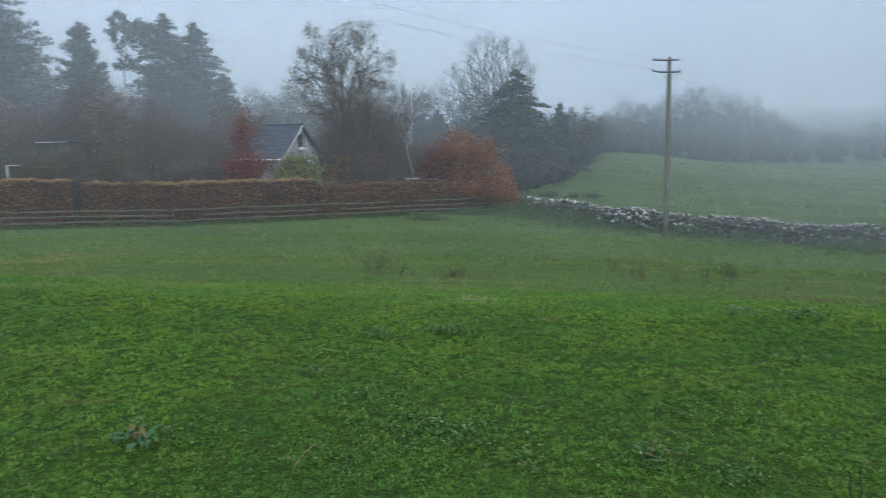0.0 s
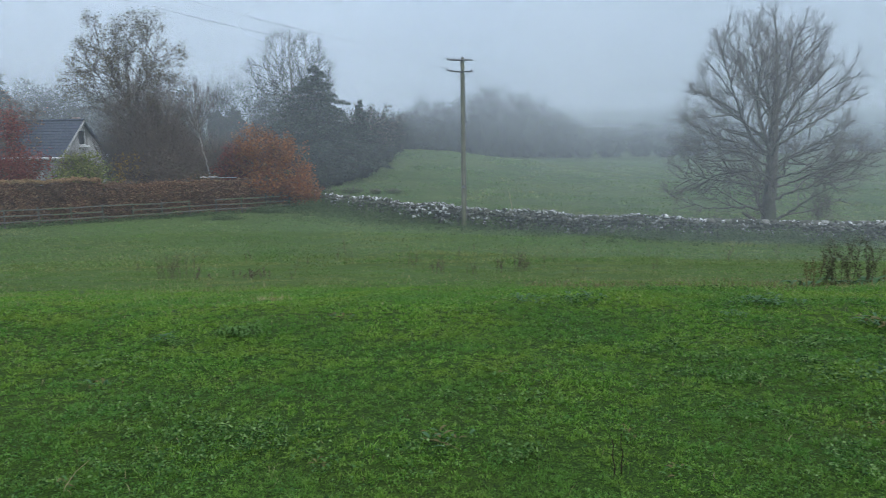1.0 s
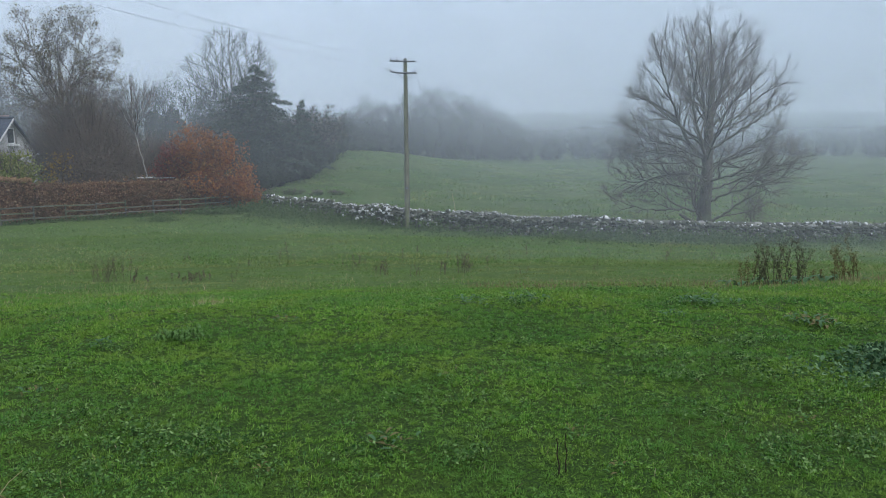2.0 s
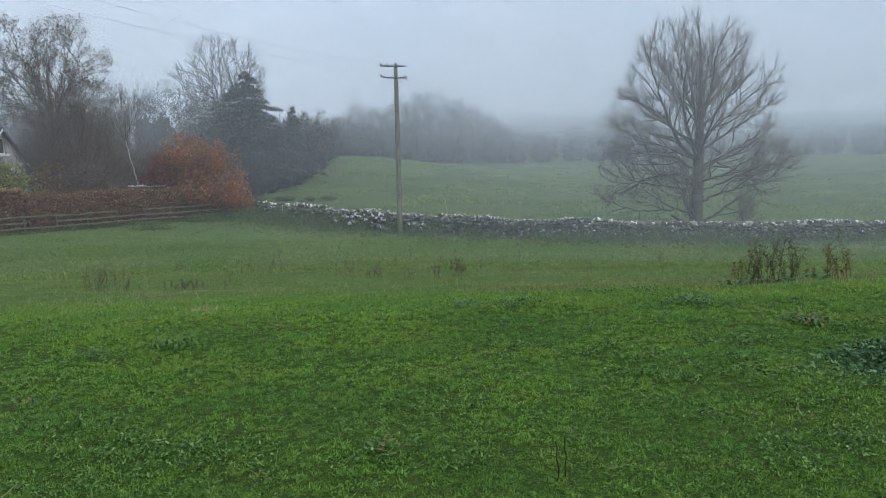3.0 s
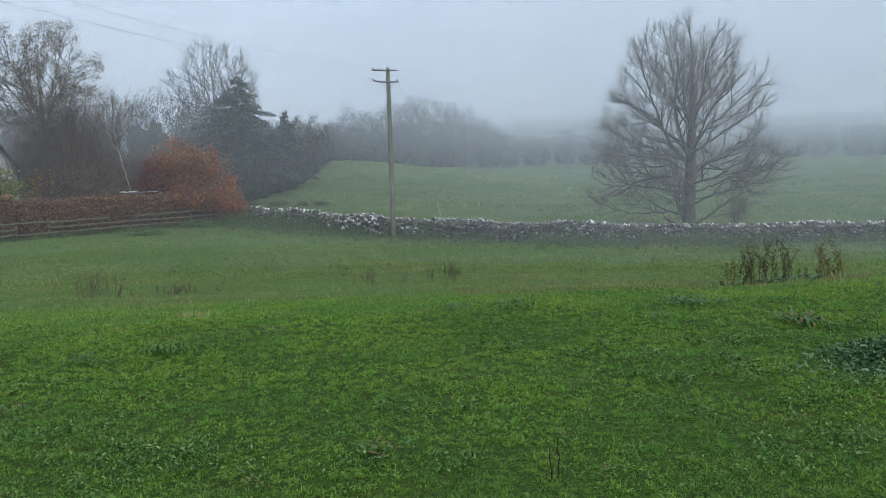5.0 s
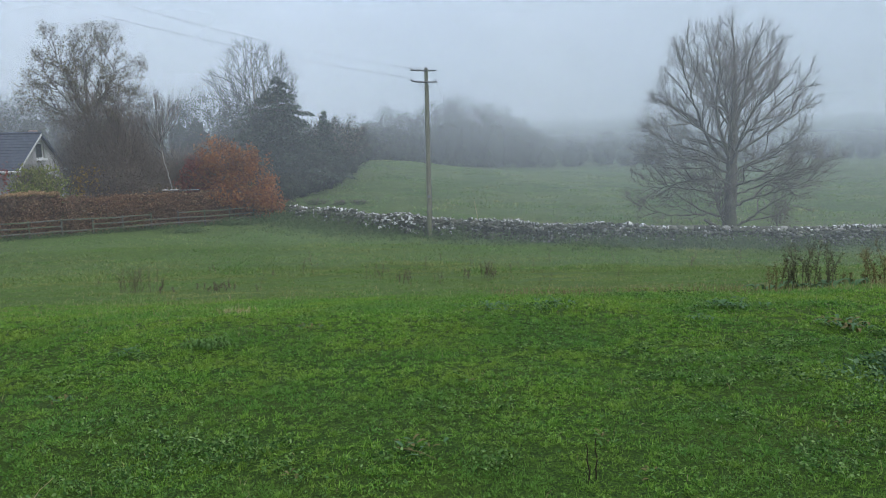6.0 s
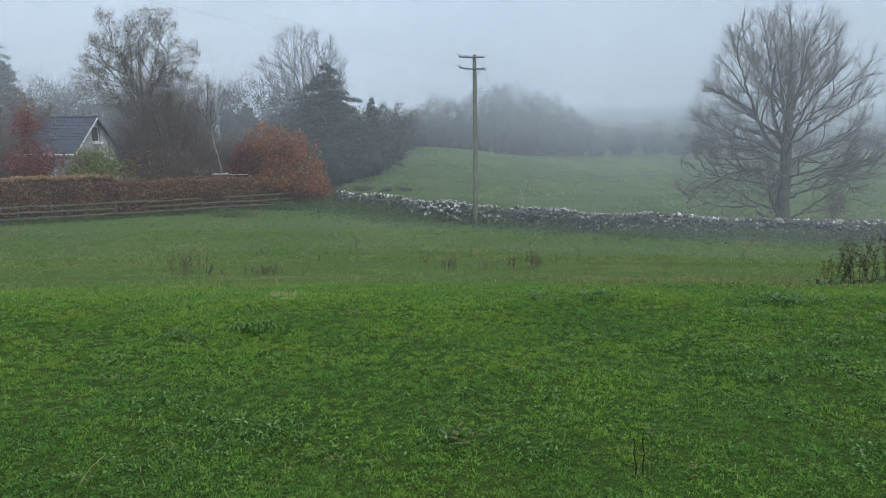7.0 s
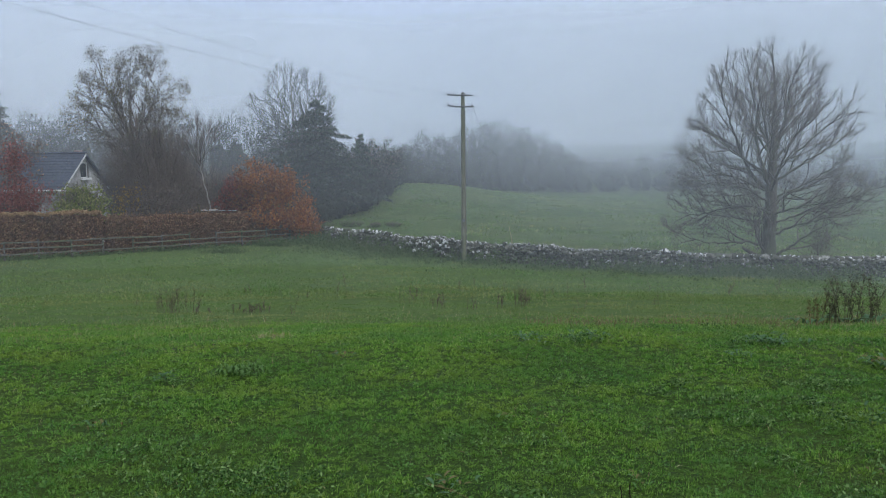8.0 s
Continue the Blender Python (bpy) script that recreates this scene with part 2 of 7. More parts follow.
M_RED = leafy("maroon_leaf", [(0.0, (0.110, 0.035, 0.032)), (0.6, (0.200, 0.062, 0.052)), (1.0, (0.300, 0.110, 0.085))], 0.7, 0.35)
M_RUSSET = leafy("russet_hedge_leaf", [(0.0, (0.105, 0.062, 0.044)), (0.5, (0.200, 0.115, 0.072)), (0.85, (0.310, 0.180, 0.100)), (1.0, (0.440, 0.290, 0.165))], 0.7, 0.4, (0.130, 0.095, 0.072), 0.35)
# lighter and yellower than the leaves on the hedge face
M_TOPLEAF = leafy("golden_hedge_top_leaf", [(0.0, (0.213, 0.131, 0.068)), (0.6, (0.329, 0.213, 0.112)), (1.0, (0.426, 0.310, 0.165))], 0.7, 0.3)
M_GOLD = leafy("yellow_leaf", [(0.0, (0.176, 0.112, 0.024)), (0.6, (0.288, 0.184, 0.040)), (1.0, (0.384, 0.264, 0.072))], 0.6, 0.3)
M_GREEN = leafy("yellow_green_shrub_leaf", [(0.0, (0.086, 0.121, 0.029)), (0.6, (0.178, 0.213, 0.055)), (1.0, (0.286, 0.294, 0.105))], 0.55, 0.3)
M_IVY = leafy("dark_evergreen_leaf", [(0.0, (0.032, 0.046, 0.030)), (1.0, (0.075, 0.098, 0.060))], 0.65, 0.2)
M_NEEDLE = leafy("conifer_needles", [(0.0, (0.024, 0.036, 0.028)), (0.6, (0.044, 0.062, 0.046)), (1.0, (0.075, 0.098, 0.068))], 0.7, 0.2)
M_DOCK = leafy("brown_green_dock", [(0.0, (0.048, 0.054, 0.030)), (0.6, (0.084, 0.090, 0.050)), (1.0, (0.140, 0.138, 0.078))], 0.8, 0.2)
M_DEADSTALK = leafy("grey_brown_dead_stalk", [(0.0, (0.085, 0.074, 0.055)), (1.0, (0.170, 0.152, 0.112))], 0.85, 0.3)
M_SHED = surface("dark_green_boards", [(0.3, (0.040, 0.052, 0.042)), (0.7, (0.085, 0.100, 0.085))], 6.0, 0.85, 0.3, 0.01, (1, 1, 0.2))
# wide tint range puts highlights and shade of crumpled leaves into the colour
M_CREEP = leafy("pale_backed_highlit_weed_leaf", [(0.0, (0.014, 0.046, 0.010)), (0.5, (0.054, 0.124, 0.028)), (1.0, (0.178, 0.278, 0.098))], 0.5, 0.2)
M_TURF = leafy("tiny_turf_leaf", [(0.0, (0.032, 0.094, 0.016)), (0.5, (0.078, 0.184, 0.032)), (1.0, (0.150, 0.280, 0.060))], 0.6, 0.25, (0.140, 0.215, 0.036), 1.5, (0.050, 0.145, 0.038), 0.8)
for _m in (M_CREEP, M_BROADLEAF):
    _m.node_tree.nodes["Principled BSDF"].inputs["Specular IOR Level"].default_value = 0.10
M_FENCE = surface("weathered_fence_wood", [(0.3, (0.05, 0.046, 0.040)), (0.5, (0.098, 0.092, 0.080)), (0.75, (0.17, 0.158, 0.138))], 10.0, 0.85, 0.4, 0.01, (1, 1, 1), (0.088, 0.10, 0.058), 0.8)
M_POLE = surface("weathered_pole_wood", [(0.28, (0.070, 0.070, 0.050)), (0.5, (0.136, 0.136, 0.102)), (0.75, (0.215, 0.212, 0.166))], 9.0, 0.85, 0.5, 0.02, (1, 1, 0.12), (0.120, 0.140, 0.070), 0.5)
M_ARM = surface("dark_grey_steel", [(0.3, (0.045, 0.046, 0.05)), (0.7, (0.11, 0.11, 0.115))], 12.0, 0.6, 0.15, 0.01)
M_CERAMIC = surface("brown_glazed_ceramic", [(0.3, (0.05, 0.040, 0.034)), (0.7, (0.085, 0.066, 0.054))], 8.0, 0.25, 0.05, 0.005)
M_WIRE = surface("dull_metal_wire", [(0.3, (0.10, 0.105, 0.11)), (0.7, (0.17, 0.175, 0.18))], 5.0, 0.6, 0.0, 0.001)
M_SLATE = surface("blue_grey_roof_tile", [(0.3, (0.034, 0.042, 0.060)), (0.5, (0.060, 0.074, 0.100)), (0.75, (0.100, 0.112, 0.140))], 6.0, 0.75, 0.3, 0.02)
M_RENDER = surface("pale_pebbledash_wall", [(0.3, (0.28, 0.28, 0.27)), (0.5, (0.42, 0.415, 0.40)), (0.75, (0.54, 0.535, 0.52))], 14.0, 0.95, 0.6, 0.02, (1, 1, 1), (0.22, 0.22, 0.21), 0.8)
M_WHITE = surface("white_paint", [(0.3, (0.70, 0.70, 0.69)), (0.7, (0.82, 0.82, 0.81))], 9.0, 0.5, 0.1, 0.005)
M_BRICK = surface("chimney_brick", [(0.3, (0.17, 0.125, 0.11)), (0.7, (0.28, 0.22, 0.20))], 9.0, 0.9, 0.4, 0.01)
M_GLASS, _nt, _b = node_material("window_glass", 0.05)
_b.inputs["Base Color"].default_value = (0.03, 0.035, 0.04, 1)
_b.inputs["Specular IOR Level"].default_value = 0.6


# ---- mesh helpers ----
def mesh_of(name, verts, faces, mat):
    """A mesh from arrays; all faces have the same number of corners."""
    verts, faces = np.asarray(verts, dtype=np.float32), np.asarray(faces, dtype=np.int32)
    me = bpy.data.meshes.new(name)
    n, k = faces.shape
    me.vertices.add(len(verts))
    me.vertices.foreach_set("co", verts.ravel())
    me.loops.add(n * k)
    me.loops.foreach_set("vertex_index", faces.ravel())
    me.polygons.add(n)
    me.polygons.foreach_set("loop_start", np.arange(0, n * k, k, dtype=np.int32))
    me.update(calc_edges=True)
    me.materials.append(mat)
    return me


def shaded(me):
    me.polygons.foreach_set("use_smooth", np.ones(len(me.polygons), dtype=bool))
    return me


def thing(name, at, label, category, group="", kind=""):
    ob = new(name)
    ob.empty_display_size = 0.2
    ob.location = at
    return tagged(ob, label, category, group, kind)


def piece(name, me, parent, label=""):
    ob = new(name, me)
    ob.parent = parent
    return tagged(ob, label)


def mass(name, me, parent, label=""):
    """A part made of too many tiny pieces to tell apart."""
    return tagged(piece(name, me, parent, label), kind="stuff")


def part(name, bm, mat, parent, label=""):
    me = bpy.data.meshes.new(name)
    bm.to_mesh(me)
    bm.free()
    me.materials.append(mat)
    return piece(name, me, parent, label)


def box_bm(sx, sy, sz, at=(0, 0, 0), bevel=0.0, turn=None):
    bm = bmesh.new()
    bmesh.ops.create_cube(bm, size=1.0)
    bmesh.ops.scale(bm, vec=(sx, sy, sz), verts=bm.verts)
    if bevel:
        bmesh.ops.bevel(bm, geom=bm.edges[:], offset=bevel, segments=1, affect='EDGES')
    if turn is not None:
        bmesh.ops.transform(bm, matrix=turn, verts=bm.verts)
    bmesh.ops.translate(bm, vec=at, verts=bm.verts)
    return bm


def unit(v):
    v = np.asarray(v, dtype=float)
    return v / np.maximum(np.linalg.norm(v, axis=-1, keepdims=True), 1e-9)


def tube(points, radii, sides):
    """One tapered tube along points: vertices and quads."""
    p = np.asarray(points, dtype=float)
    d = unit(np.gradient(p, axis=0))
    ref = np.where(np.abs(d[:, 2:3]) > 0.9, np.array([[1.0, 0, 0]]), np.array([[0, 0, 1.0]]))
    a = unit(np.cross(d, ref))
    b = np.cross(d, a)
    ang = np.arange(sides) * 2 * np.pi / sides
    ring = a[:, None, :] * np.cos(ang)[None, :, None] + b[:, None, :] * np.sin(ang)[None, :, None]
    v = p[:, None, :] + ring * np.asarray(radii)[:, None, None]
    n = len(p)
    i = np.arange(n - 1)[:, None] * sides
    j = np.arange(sides)[None, :]
    k = (j + 1) % sides
    f = np.stack([i + j, i + k, i + sides + k, i + sides + j], axis=-1).reshape(-1, 4)
    return v.reshape(-1, 3), f


def joined(chunks):
    vs, fs, at = [], [], 0
    for v, f in chunks:
        vs.append(v)
        fs.append(f + at)
        at += len(v)
    return np.concatenate(vs), np.concatenate(fs)


def spikes(base, way, length, width, rng, bend=0.25):
    """Many thin three-sided tapering twigs with a slight bend (six quads-as-triangles each)."""
    n = len(base)
    way = unit(way)
    side = unit(np.cross(way, rng.normal(size=(n, 3))))
    other = np.cross(way, side)
    L, W = np.asarray(length)[:, None], np.asarray(width)[:, None]
    mid = base + way * L * 0.5 + side * L * bend * 0.3
    tip = base + way * L + np.array([0, 0, 1.0]) * L * bend
    rings = []
    for c, s in ((base, 1.0), (mid, 0.65)):
        for t in (0, 2.1, 4.2):
            rings.append(c + (side * math.cos(t) + other * math.sin(t)) * W * s)
    v = np.stack(rings + [tip], axis=1).reshape(-1, 3)
    tri = np.array([(0, 1, 4), (0, 4, 3), (1, 2, 5), (1, 5, 4), (2, 0, 3), (2, 3, 5), (3, 4, 6), (4, 5, 6), (5, 3, 6)])
    f = (np.arange(n)[:, None, None] * 7 + tri[None]).reshape(-1, 3)
    return v, f


def thorns(base, way, length, width, rng):
    """Many thin straight three-sided twigs, three triangles each."""
    n = len(base)
    way = unit(way)
    side = unit(np.cross(way, rng.normal(size=(n, 3))))
    other = np.cross(way, side)
    L, W = np.asarray(length)[:, None], np.asarray(width)[:, None]
    v = np.stack([base + (side * math.cos(t) + other * math.sin(t)) * W for t in (0, 2.1, 4.2)] + [base + way * L], axis=1).reshape(-1, 3)
    f = (np.arange(n)[:, None, None] * 4 + np.array([(0, 1, 3), (1, 2, 3), (2, 0, 3)])[None]).reshape(-1, 3)
    return v, f


def leaves(centre, size, rng, flat=0.0, long=1.5):
    """Many small folded leaves, two triangles each."""
    n = len(centre)
    nrm = unit(rng.normal(size=(n, 3)) + np.array([0, 0, flat]))
    a = unit(np.cross(nrm, rng.normal(size=(n, 3))))
    b = np.cross(nrm, a)
    s = (np.ones(n) * size * rng.uniform(0.6, 1.35, n))[:, None]
    v = np.stack([centre - a * s * long * 0.5, centre + b * s * 0.5 + nrm * s * 0.15, centre + a * s * long * 0.5, centre - b * s * 0.5 + nrm * s * 0.15], axis=1).reshape(-1, 3)
    f = (np.arange(n)[:, None, None] * 4 + np.array([(0, 1, 2), (0, 2, 3)])[None]).reshape(-1, 3)
    return v, f


# ---- the lie of the land ----
PROFILE_Y = [-400, -60, -10, 0, 4, 7.6, 9.3, 12, 16, 20, 26, 32, 40, 47, 55, 62, 80, 110, 150, 200, 280, 500, 3500]
PROFILE_Z = [12, 3.0, 0.3, 0, -0.11, -0.225, -0.46, -1.0, -1.75, -2.4, -3.2, -3.9, -4.6, -5.0, -5.1, -5.15, -5.2, -5.1, -4.9, -2.5, 2.5, 7, 10]
_fine_y = np.concatenate([np.linspace(-400, 120, 5201), np.linspace(120.5, 3500, 3000)])
_fine_z = np.interp(_fine_y, PROFILE_Y, PROFILE_Z)
_k = np.hanning(13) / np.hanning(13).sum()
_fine_z[40:5160] = np.convolve(_fine_z, _k, 'same')[40:5160]
HEDGE_A, HEDGE_B = np.array([-46.5, 35.9]), np.array([-10.6, 62.6])
_hd = (HEDGE_B - HEDGE_A) / np.linalg.norm(HEDGE_B - HEDGE_A)
_hn = np.array([-_hd[1], _hd[0]])


def smooth(x):
    x = np.clip(x, 0, 1)
    return x * x * (3 - 2 * x)


def land(x, y):
    """Height of the ground: a lawn, a bank that falls to the wall, a field with a knoll and rising distance beyond."""
    x, y = np.asarray(x, dtype=float), np.asarray(y, dtype=float)
    z = np.interp(y, _fine_y, _fine_z)
    w = smooth((y - 7) / 38) * smooth((400 - y) / 200)
    z = z - np.where(x > 0, np.minimum(0.030 * x, 1.2), np.maximum(0.012 * x, -0.9)) * w
    z = z + 2.45 * np.exp(-((x + 4) / 15) ** 2 - ((y - 117) / 20) ** 2)
    z = z + 1.1 * np.exp(-((x - 78) / 40) ** 2 - ((y - 138) / 26) ** 2)
    behind = (x - HEDGE_A[0]) * _hn[0] + (y - HEDGE_A[1]) * _hn[1]
    z = z + 1.35 * smooth((behind - 1.2) / 6) * smooth((-16.0 - x) / 8) * smooth((150 - y) / 40) * smooth((y - 20) / 20)
    for k, (way, length, amp) in enumerate(((0.3, 7.3, 0.016), (1.2, 5.1, 0.012), (2.2, 3.7, 0.011), (2.9, 2.3, 0.008), (0.8, 1.3, 0.005))):
        u, w = x * math.cos(way) + y * math.sin(way), -x * math.sin(way) + y * math.cos(way)
        z = z + amp * np.sin(u * 2 * np.pi / length + 1.5 * np.sin(w * 2 * np.pi / (length * 1.6) + k) + k * 1.7)
    return z


def on_land(x, y, sink=0.0):
    return (float(x), float(y), float(land(x, y)) - sink)


def build_ground():
    rings = np.concatenate([[0.002, 0.1, 0.3], 0.5 * 1.05 ** np.arange(0, 182)])
    turns = np.linspace(0, 2 * np.pi, 289)[:-1]
    x = rings[:, None] * np.sin(turns)[None]
    y = rings[:, None] * np.cos(turns)[None]
    v = np.stack([x, y, land(x, y)], axis=-1).reshape(-1, 3)
    n = len(turns)
    i = np.arange(len(rings) - 1)[:, None] * n
    j = np.arange(n)[None]
    k = (j + 1) % n
    f = np.stack([i + j, i + n + j, i + n + k, i + k], axis=-1).reshape(-1, 4)
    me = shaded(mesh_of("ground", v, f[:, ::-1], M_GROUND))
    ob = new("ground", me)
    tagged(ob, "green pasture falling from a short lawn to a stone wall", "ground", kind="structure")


build_ground()


# ---- mist: thin banks that lie over the far field and the gardens ----
def fog_bank(radius, garden, most, low, high, top, least):
    turns = np.radians(np.linspace(-75, 70, 146))
    hs = np.linspace(-9, top, 12)
    span = garden + (radius - garden) * smooth((np.degrees(turns) + 16) / 11)
    wob = span * (1 + 0.012 * np.sin(turns * 9 + radius) + 0.012 * np.sin(turns * 23 + radius * 1.7))
    v = np.stack([np.broadcast_to((wob * np.sin(turns))[None], (12, 146)), np.broadcast_to((wob * np.cos(turns))[None], (12, 146)), np.broadcast_to(hs[:, None], (12, 146))], axis=-1).reshape(-1, 3)
    i = np.arange(11)[:, None] * 146
    j = np.arange(145)[None]
    f = np.stack([i + j, i + j + 1, i + 147 + j, i + 146 + j], axis=-1).reshape(-1, 4)
    ob = new("fog_bank", shaded(mesh_of("fog_bank", v, f, fog_material("mist", most, low, high, top, radius, least))))
    tagged(ob, "thin pale grey mist drifting over the far fields", "fog", group="banks of mist", kind="structure")


# over the field, over the gardens, thickness, foot, full height, top, share at the foot
for bank in ((34, 34, 0.06, -5, -1, 22, 0.9), (46.5, 50, 0.082, -5.5, -1, 22, 0.9), (66, 66, 0.07, -5.5, -1, 24, 0.4), (80, 78, 0.08, -5.4, 0, 24, 0.3), (98, 93, 0.14, -5.3, 2, 26, 0.22),
             (122, 112, 0.18, -4, 8, 32, 0.2), (142, 132, 0.24, -4, 9, 36, 0.2), (164, 160, 0.38, -5, 6, 38, 0.2), (186, 186, 0.45, -4, 6, 42, 0.2), (216, 216, 0.50, -2, 7, 48, 0.2)):
    fog_bank(*bank)


# ---- trees ----
def colonise(rng, targets, start, step, reach, kill, lift=0.12, rounds=160, wander=0.10):
    """Grows a branching skeleton from the start nodes towards the target points. Returns places and parents."""
    pos = [np.array(p, dtype=float) for p, _ in start]
    par = [q for _, q in start]
    P = np.array(pos)
    d = np.linalg.norm(targets[:, None] - P[None], axis=2)
    near, dist = d.argmin(1), d.min(1)
    alive = np.ones(len(targets), bool)
    tries, was = np.zeros(len(targets), int), dist * 0 - 1
    for _ in range(rounds):
        use = alive & (dist < reach)
        if not use.any():
            if not alive.any() or reach > 60:
                break
            reach *= 1.5
            continue
        P = np.array(pos)
        ways = unit(targets[use] - P[near[use]])
        acc = np.zeros((len(P), 3))
        np.add.at(acc, near[use], ways)
        grow = np.unique(near[use])
        stale = use & (np.abs(dist - was) < 1e-6)
        tries[stale] += 1
        was = dist.copy()
        alive &= tries < 16
        new_at = P[grow] + step * unit(unit(acc[grow]) + np.array([0, 0, lift]) + rng.normal(size=(len(grow), 3)) * wander)
        gaps = np.linalg.norm(new_at[:, None] - P[None], axis=2).min(1)
        new_at, grow = new_at[gaps > step * 0.45], grow[gaps > step * 0.45]
        if not len(grow):
            alive[use] = False
            continue
        first = len(pos)
        pos.extend(new_at)
        par.extend(int(g) for g in grow)
        idx = np.where(alive)[0]
        dn = np.linalg.norm(targets[idx][:, None] - new_at[None], axis=2)
        m, am = dn.min(1), dn.argmin(1)
        better = m < dist[idx]
        dist[idx[better]] = m[better]
        near[idx[better]] = first + am[better]
        alive &= dist > kill
        if len(pos) > 15000:
            break
    return np.array(pos), np.array(par)


def skeleton_meshes(P, par, tip, power=2.25, stout=None):
    """Thickness by the pipe rule, then tapered tubes: thick wood and thin wood apart. Returns both, the radii and the node directions."""
    n = len(P)
    area = np.zeros(n)
    kids = [[] for _ in range(n)]
    for i in range(n - 1, -1, -1):
        if area[i] == 0:
            area[i] = tip ** power
        if par[i] >= 0:
            area[par[i]] += area[i]
            kids[par[i]].append(i)
    rad = area ** (1 / power)
    if stout is not None:
        rad[:len(stout)] = np.maximum(rad[:len(stout)], stout)
    way = np.zeros((n, 3))
    has = par >= 0
    way[has] = unit(P[has] - P[par[has]])
    way[~has] = (0, 0, 1)
    thick, thin = [], []
    todo = [(i, -1) for i in range(n) if par[i] < 0]
    while todo:
        i, came = todo.pop()
        chain = [came, i] if came >= 0 else [i]
        while kids[i]:
            ks = sorted(kids[i], key=lambda q: -rad[q])
            todo.extend((q, i) for q in ks[1:])
            i = ks[0]
            chain.append(i)
        if len(chain) < 2:
            continue
        r = rad[chain].copy()
        if came >= 0:
            r[0] = min(r[0], r[1] * 1.25)
        r[-1] *= 0.4
        big = r.max()
        sides = 9 if big > 0.18 else 6 if big > 0.06 else 4 if big > 0.025 else 3
        (thick if big > 0.05 else thin).append(tube(P[chain], r, sides))
    return thick, thin, rad, way


def egg(rng, n, centre, half, low=0.0, shell=0.55):
    """Points in an uneven egg-shaped crown, more of them towards its skin."""
    d = unit(rng.normal(size=(n, 3)))
    r = rng.uniform(shell ** 3, 1, n) ** (1 / 3)
    lump = 1 + 0.16 * np.sin(d[:, 0] * 5 + centre[0]) * np.cos(d[:, 2] * 4 + centre[1]) + 0.12 * np.sin(d[:, 1] * 6 + d[:, 2] * 3)
    p = d * (r * lump)[:, None] * np.asarray(half) * np.where(d[:, 2:3] < 0, 1 - low, 1.0) + np.asarray(centre)
    return p


def broadleaf(name, at, label, crown_points, trunk_h, seed, step=0.5, tip=0.008, twigs=5, twig_len=0.7, bark=M_BARK, twig_mat=M_TWIG, leaf_mat=None, leaf_n=0, leaf_size=0.1, stems=1, lift=0.12, lean=(0, 0), cat="tree", group="", kill=0.8, reach=6.0, twig_w=0.007, leaf_low=-99.0, power=2.25, twig_low=None, leaf_spread=0.32, sway=0.0, limbs=(), leaf_bunch=1, fine_twigs=True, girth=None):
    """A bare or leafy broadleaved tree: trunk and limbs, twigs, and leaves where it still has them. Crown points are relative to its foot."""
    rng = np.random.default_rng(seed)
    tree = thing(name, at, label, cat, group)
    start = []
    for s in range(stems):
        a = s * 2.4
        spread = 0.0 if stems == 1 else 0.22
        prev = -1
        m = max(2, int(trunk_h / step))
        for i in range(m + 1):
            h = i * step
            start.append(((spread * math.cos(a) * (1 + h * 0.8) + lean[0] * h + sway * math.sin(h * 0.9), spread * math.sin(a) * (1 + h * 0.8) + lean[1] * h + sway * math.cos(h * 0.7), h - 0.15), prev))
            prev = len(start) - 1
    stout = None if girth is None else np.interp([q[0][2] for q in start], *zip(*girth))
    for h0, end, sag in limbs:
        i0 = min(range(len(start)), key=lambda q: abs(start[q][0][2] - h0))
        a0, e0 = np.array(start[i0][0]), np.array(end, float)
        m0 = (a0 + e0) / 2 + np.array([(e0[0] - a0[0]) * 0.12, 0, -sag])
        m = max(3, int(np.linalg.norm(e0 - a0) / step))
        prev = i0
        for t in np.linspace(0, 1, m + 1)[1:]:
            q = a0 * (1 - t) ** 2 + 2 * m0 * t * (1 - t) + e0 * t * t + rng.normal(size=3) * 0.05
            start.append((tuple(q), prev))
            prev = len(start) - 1
    P, par = colonise(rng, crown_points, start, step, reach, kill, lift)
    thick, thin, rad, way = skeleton_meshes(P, par, tip, power, stout)
    if thick:
        v, f = joined(thick)
        low = v[:, 2] < 1.0
        v[low, :2] *= (1 + 0.35 * (1 - np.clip(v[low, 2:3], 0, 1)))
        piece("trunk", shaded(mesh_of("trunk", v, f, bark)), tree)
    fine = np.where((rad < 0.035) & (P[:, 2] > (trunk_h * 0.5 if twig_low is None else twig_low)))[0]
    crown = None
    if thin:
        v, f = joined(thin)
        crown = mass("branchwork", shaded(mesh_of("branchwork", v, f, twig_mat)), tree)
    if twigs and len(fine):
        pick = np.repeat(fine, twigs)
        base = P[pick] + rng.normal(size=(len(pick), 3)) * 0.03
        wv = way[pick] * 0.9 + rng.normal(size=(len(pick), 3)) * 0.55 + np.array([0, 0, 0.35])
        long = twig_len * rng.uniform(0.4, 1.2, len(pick))
        v, f = spikes(base, wv, long, np.full(len(pick), twig_w), rng) if fine_twigs else thorns(base, wv, long, np.full(len(pick), twig_w), rng)
        mass("twig_mass", mesh_of("twig_mass", v, f, twig_mat), tree)
    if leaf_mat is not None and leaf_n:
        ok = fine[P[fine, 2] > leaf_low]
        pick = np.repeat(rng.choice(ok, max(1, leaf_n // leaf_bunch)), leaf_bunch)
        leaf_n = len(pick)
        c = P[pick] + rng.normal(size=(leaf_n, 3)) * np.array([1, 1, 0.9]) * leaf_spread
        v, f = leaves(c, leaf_size, rng)
        mass("foliage", mesh_of("foliage", v, f, leaf_mat), tree)
    return tree


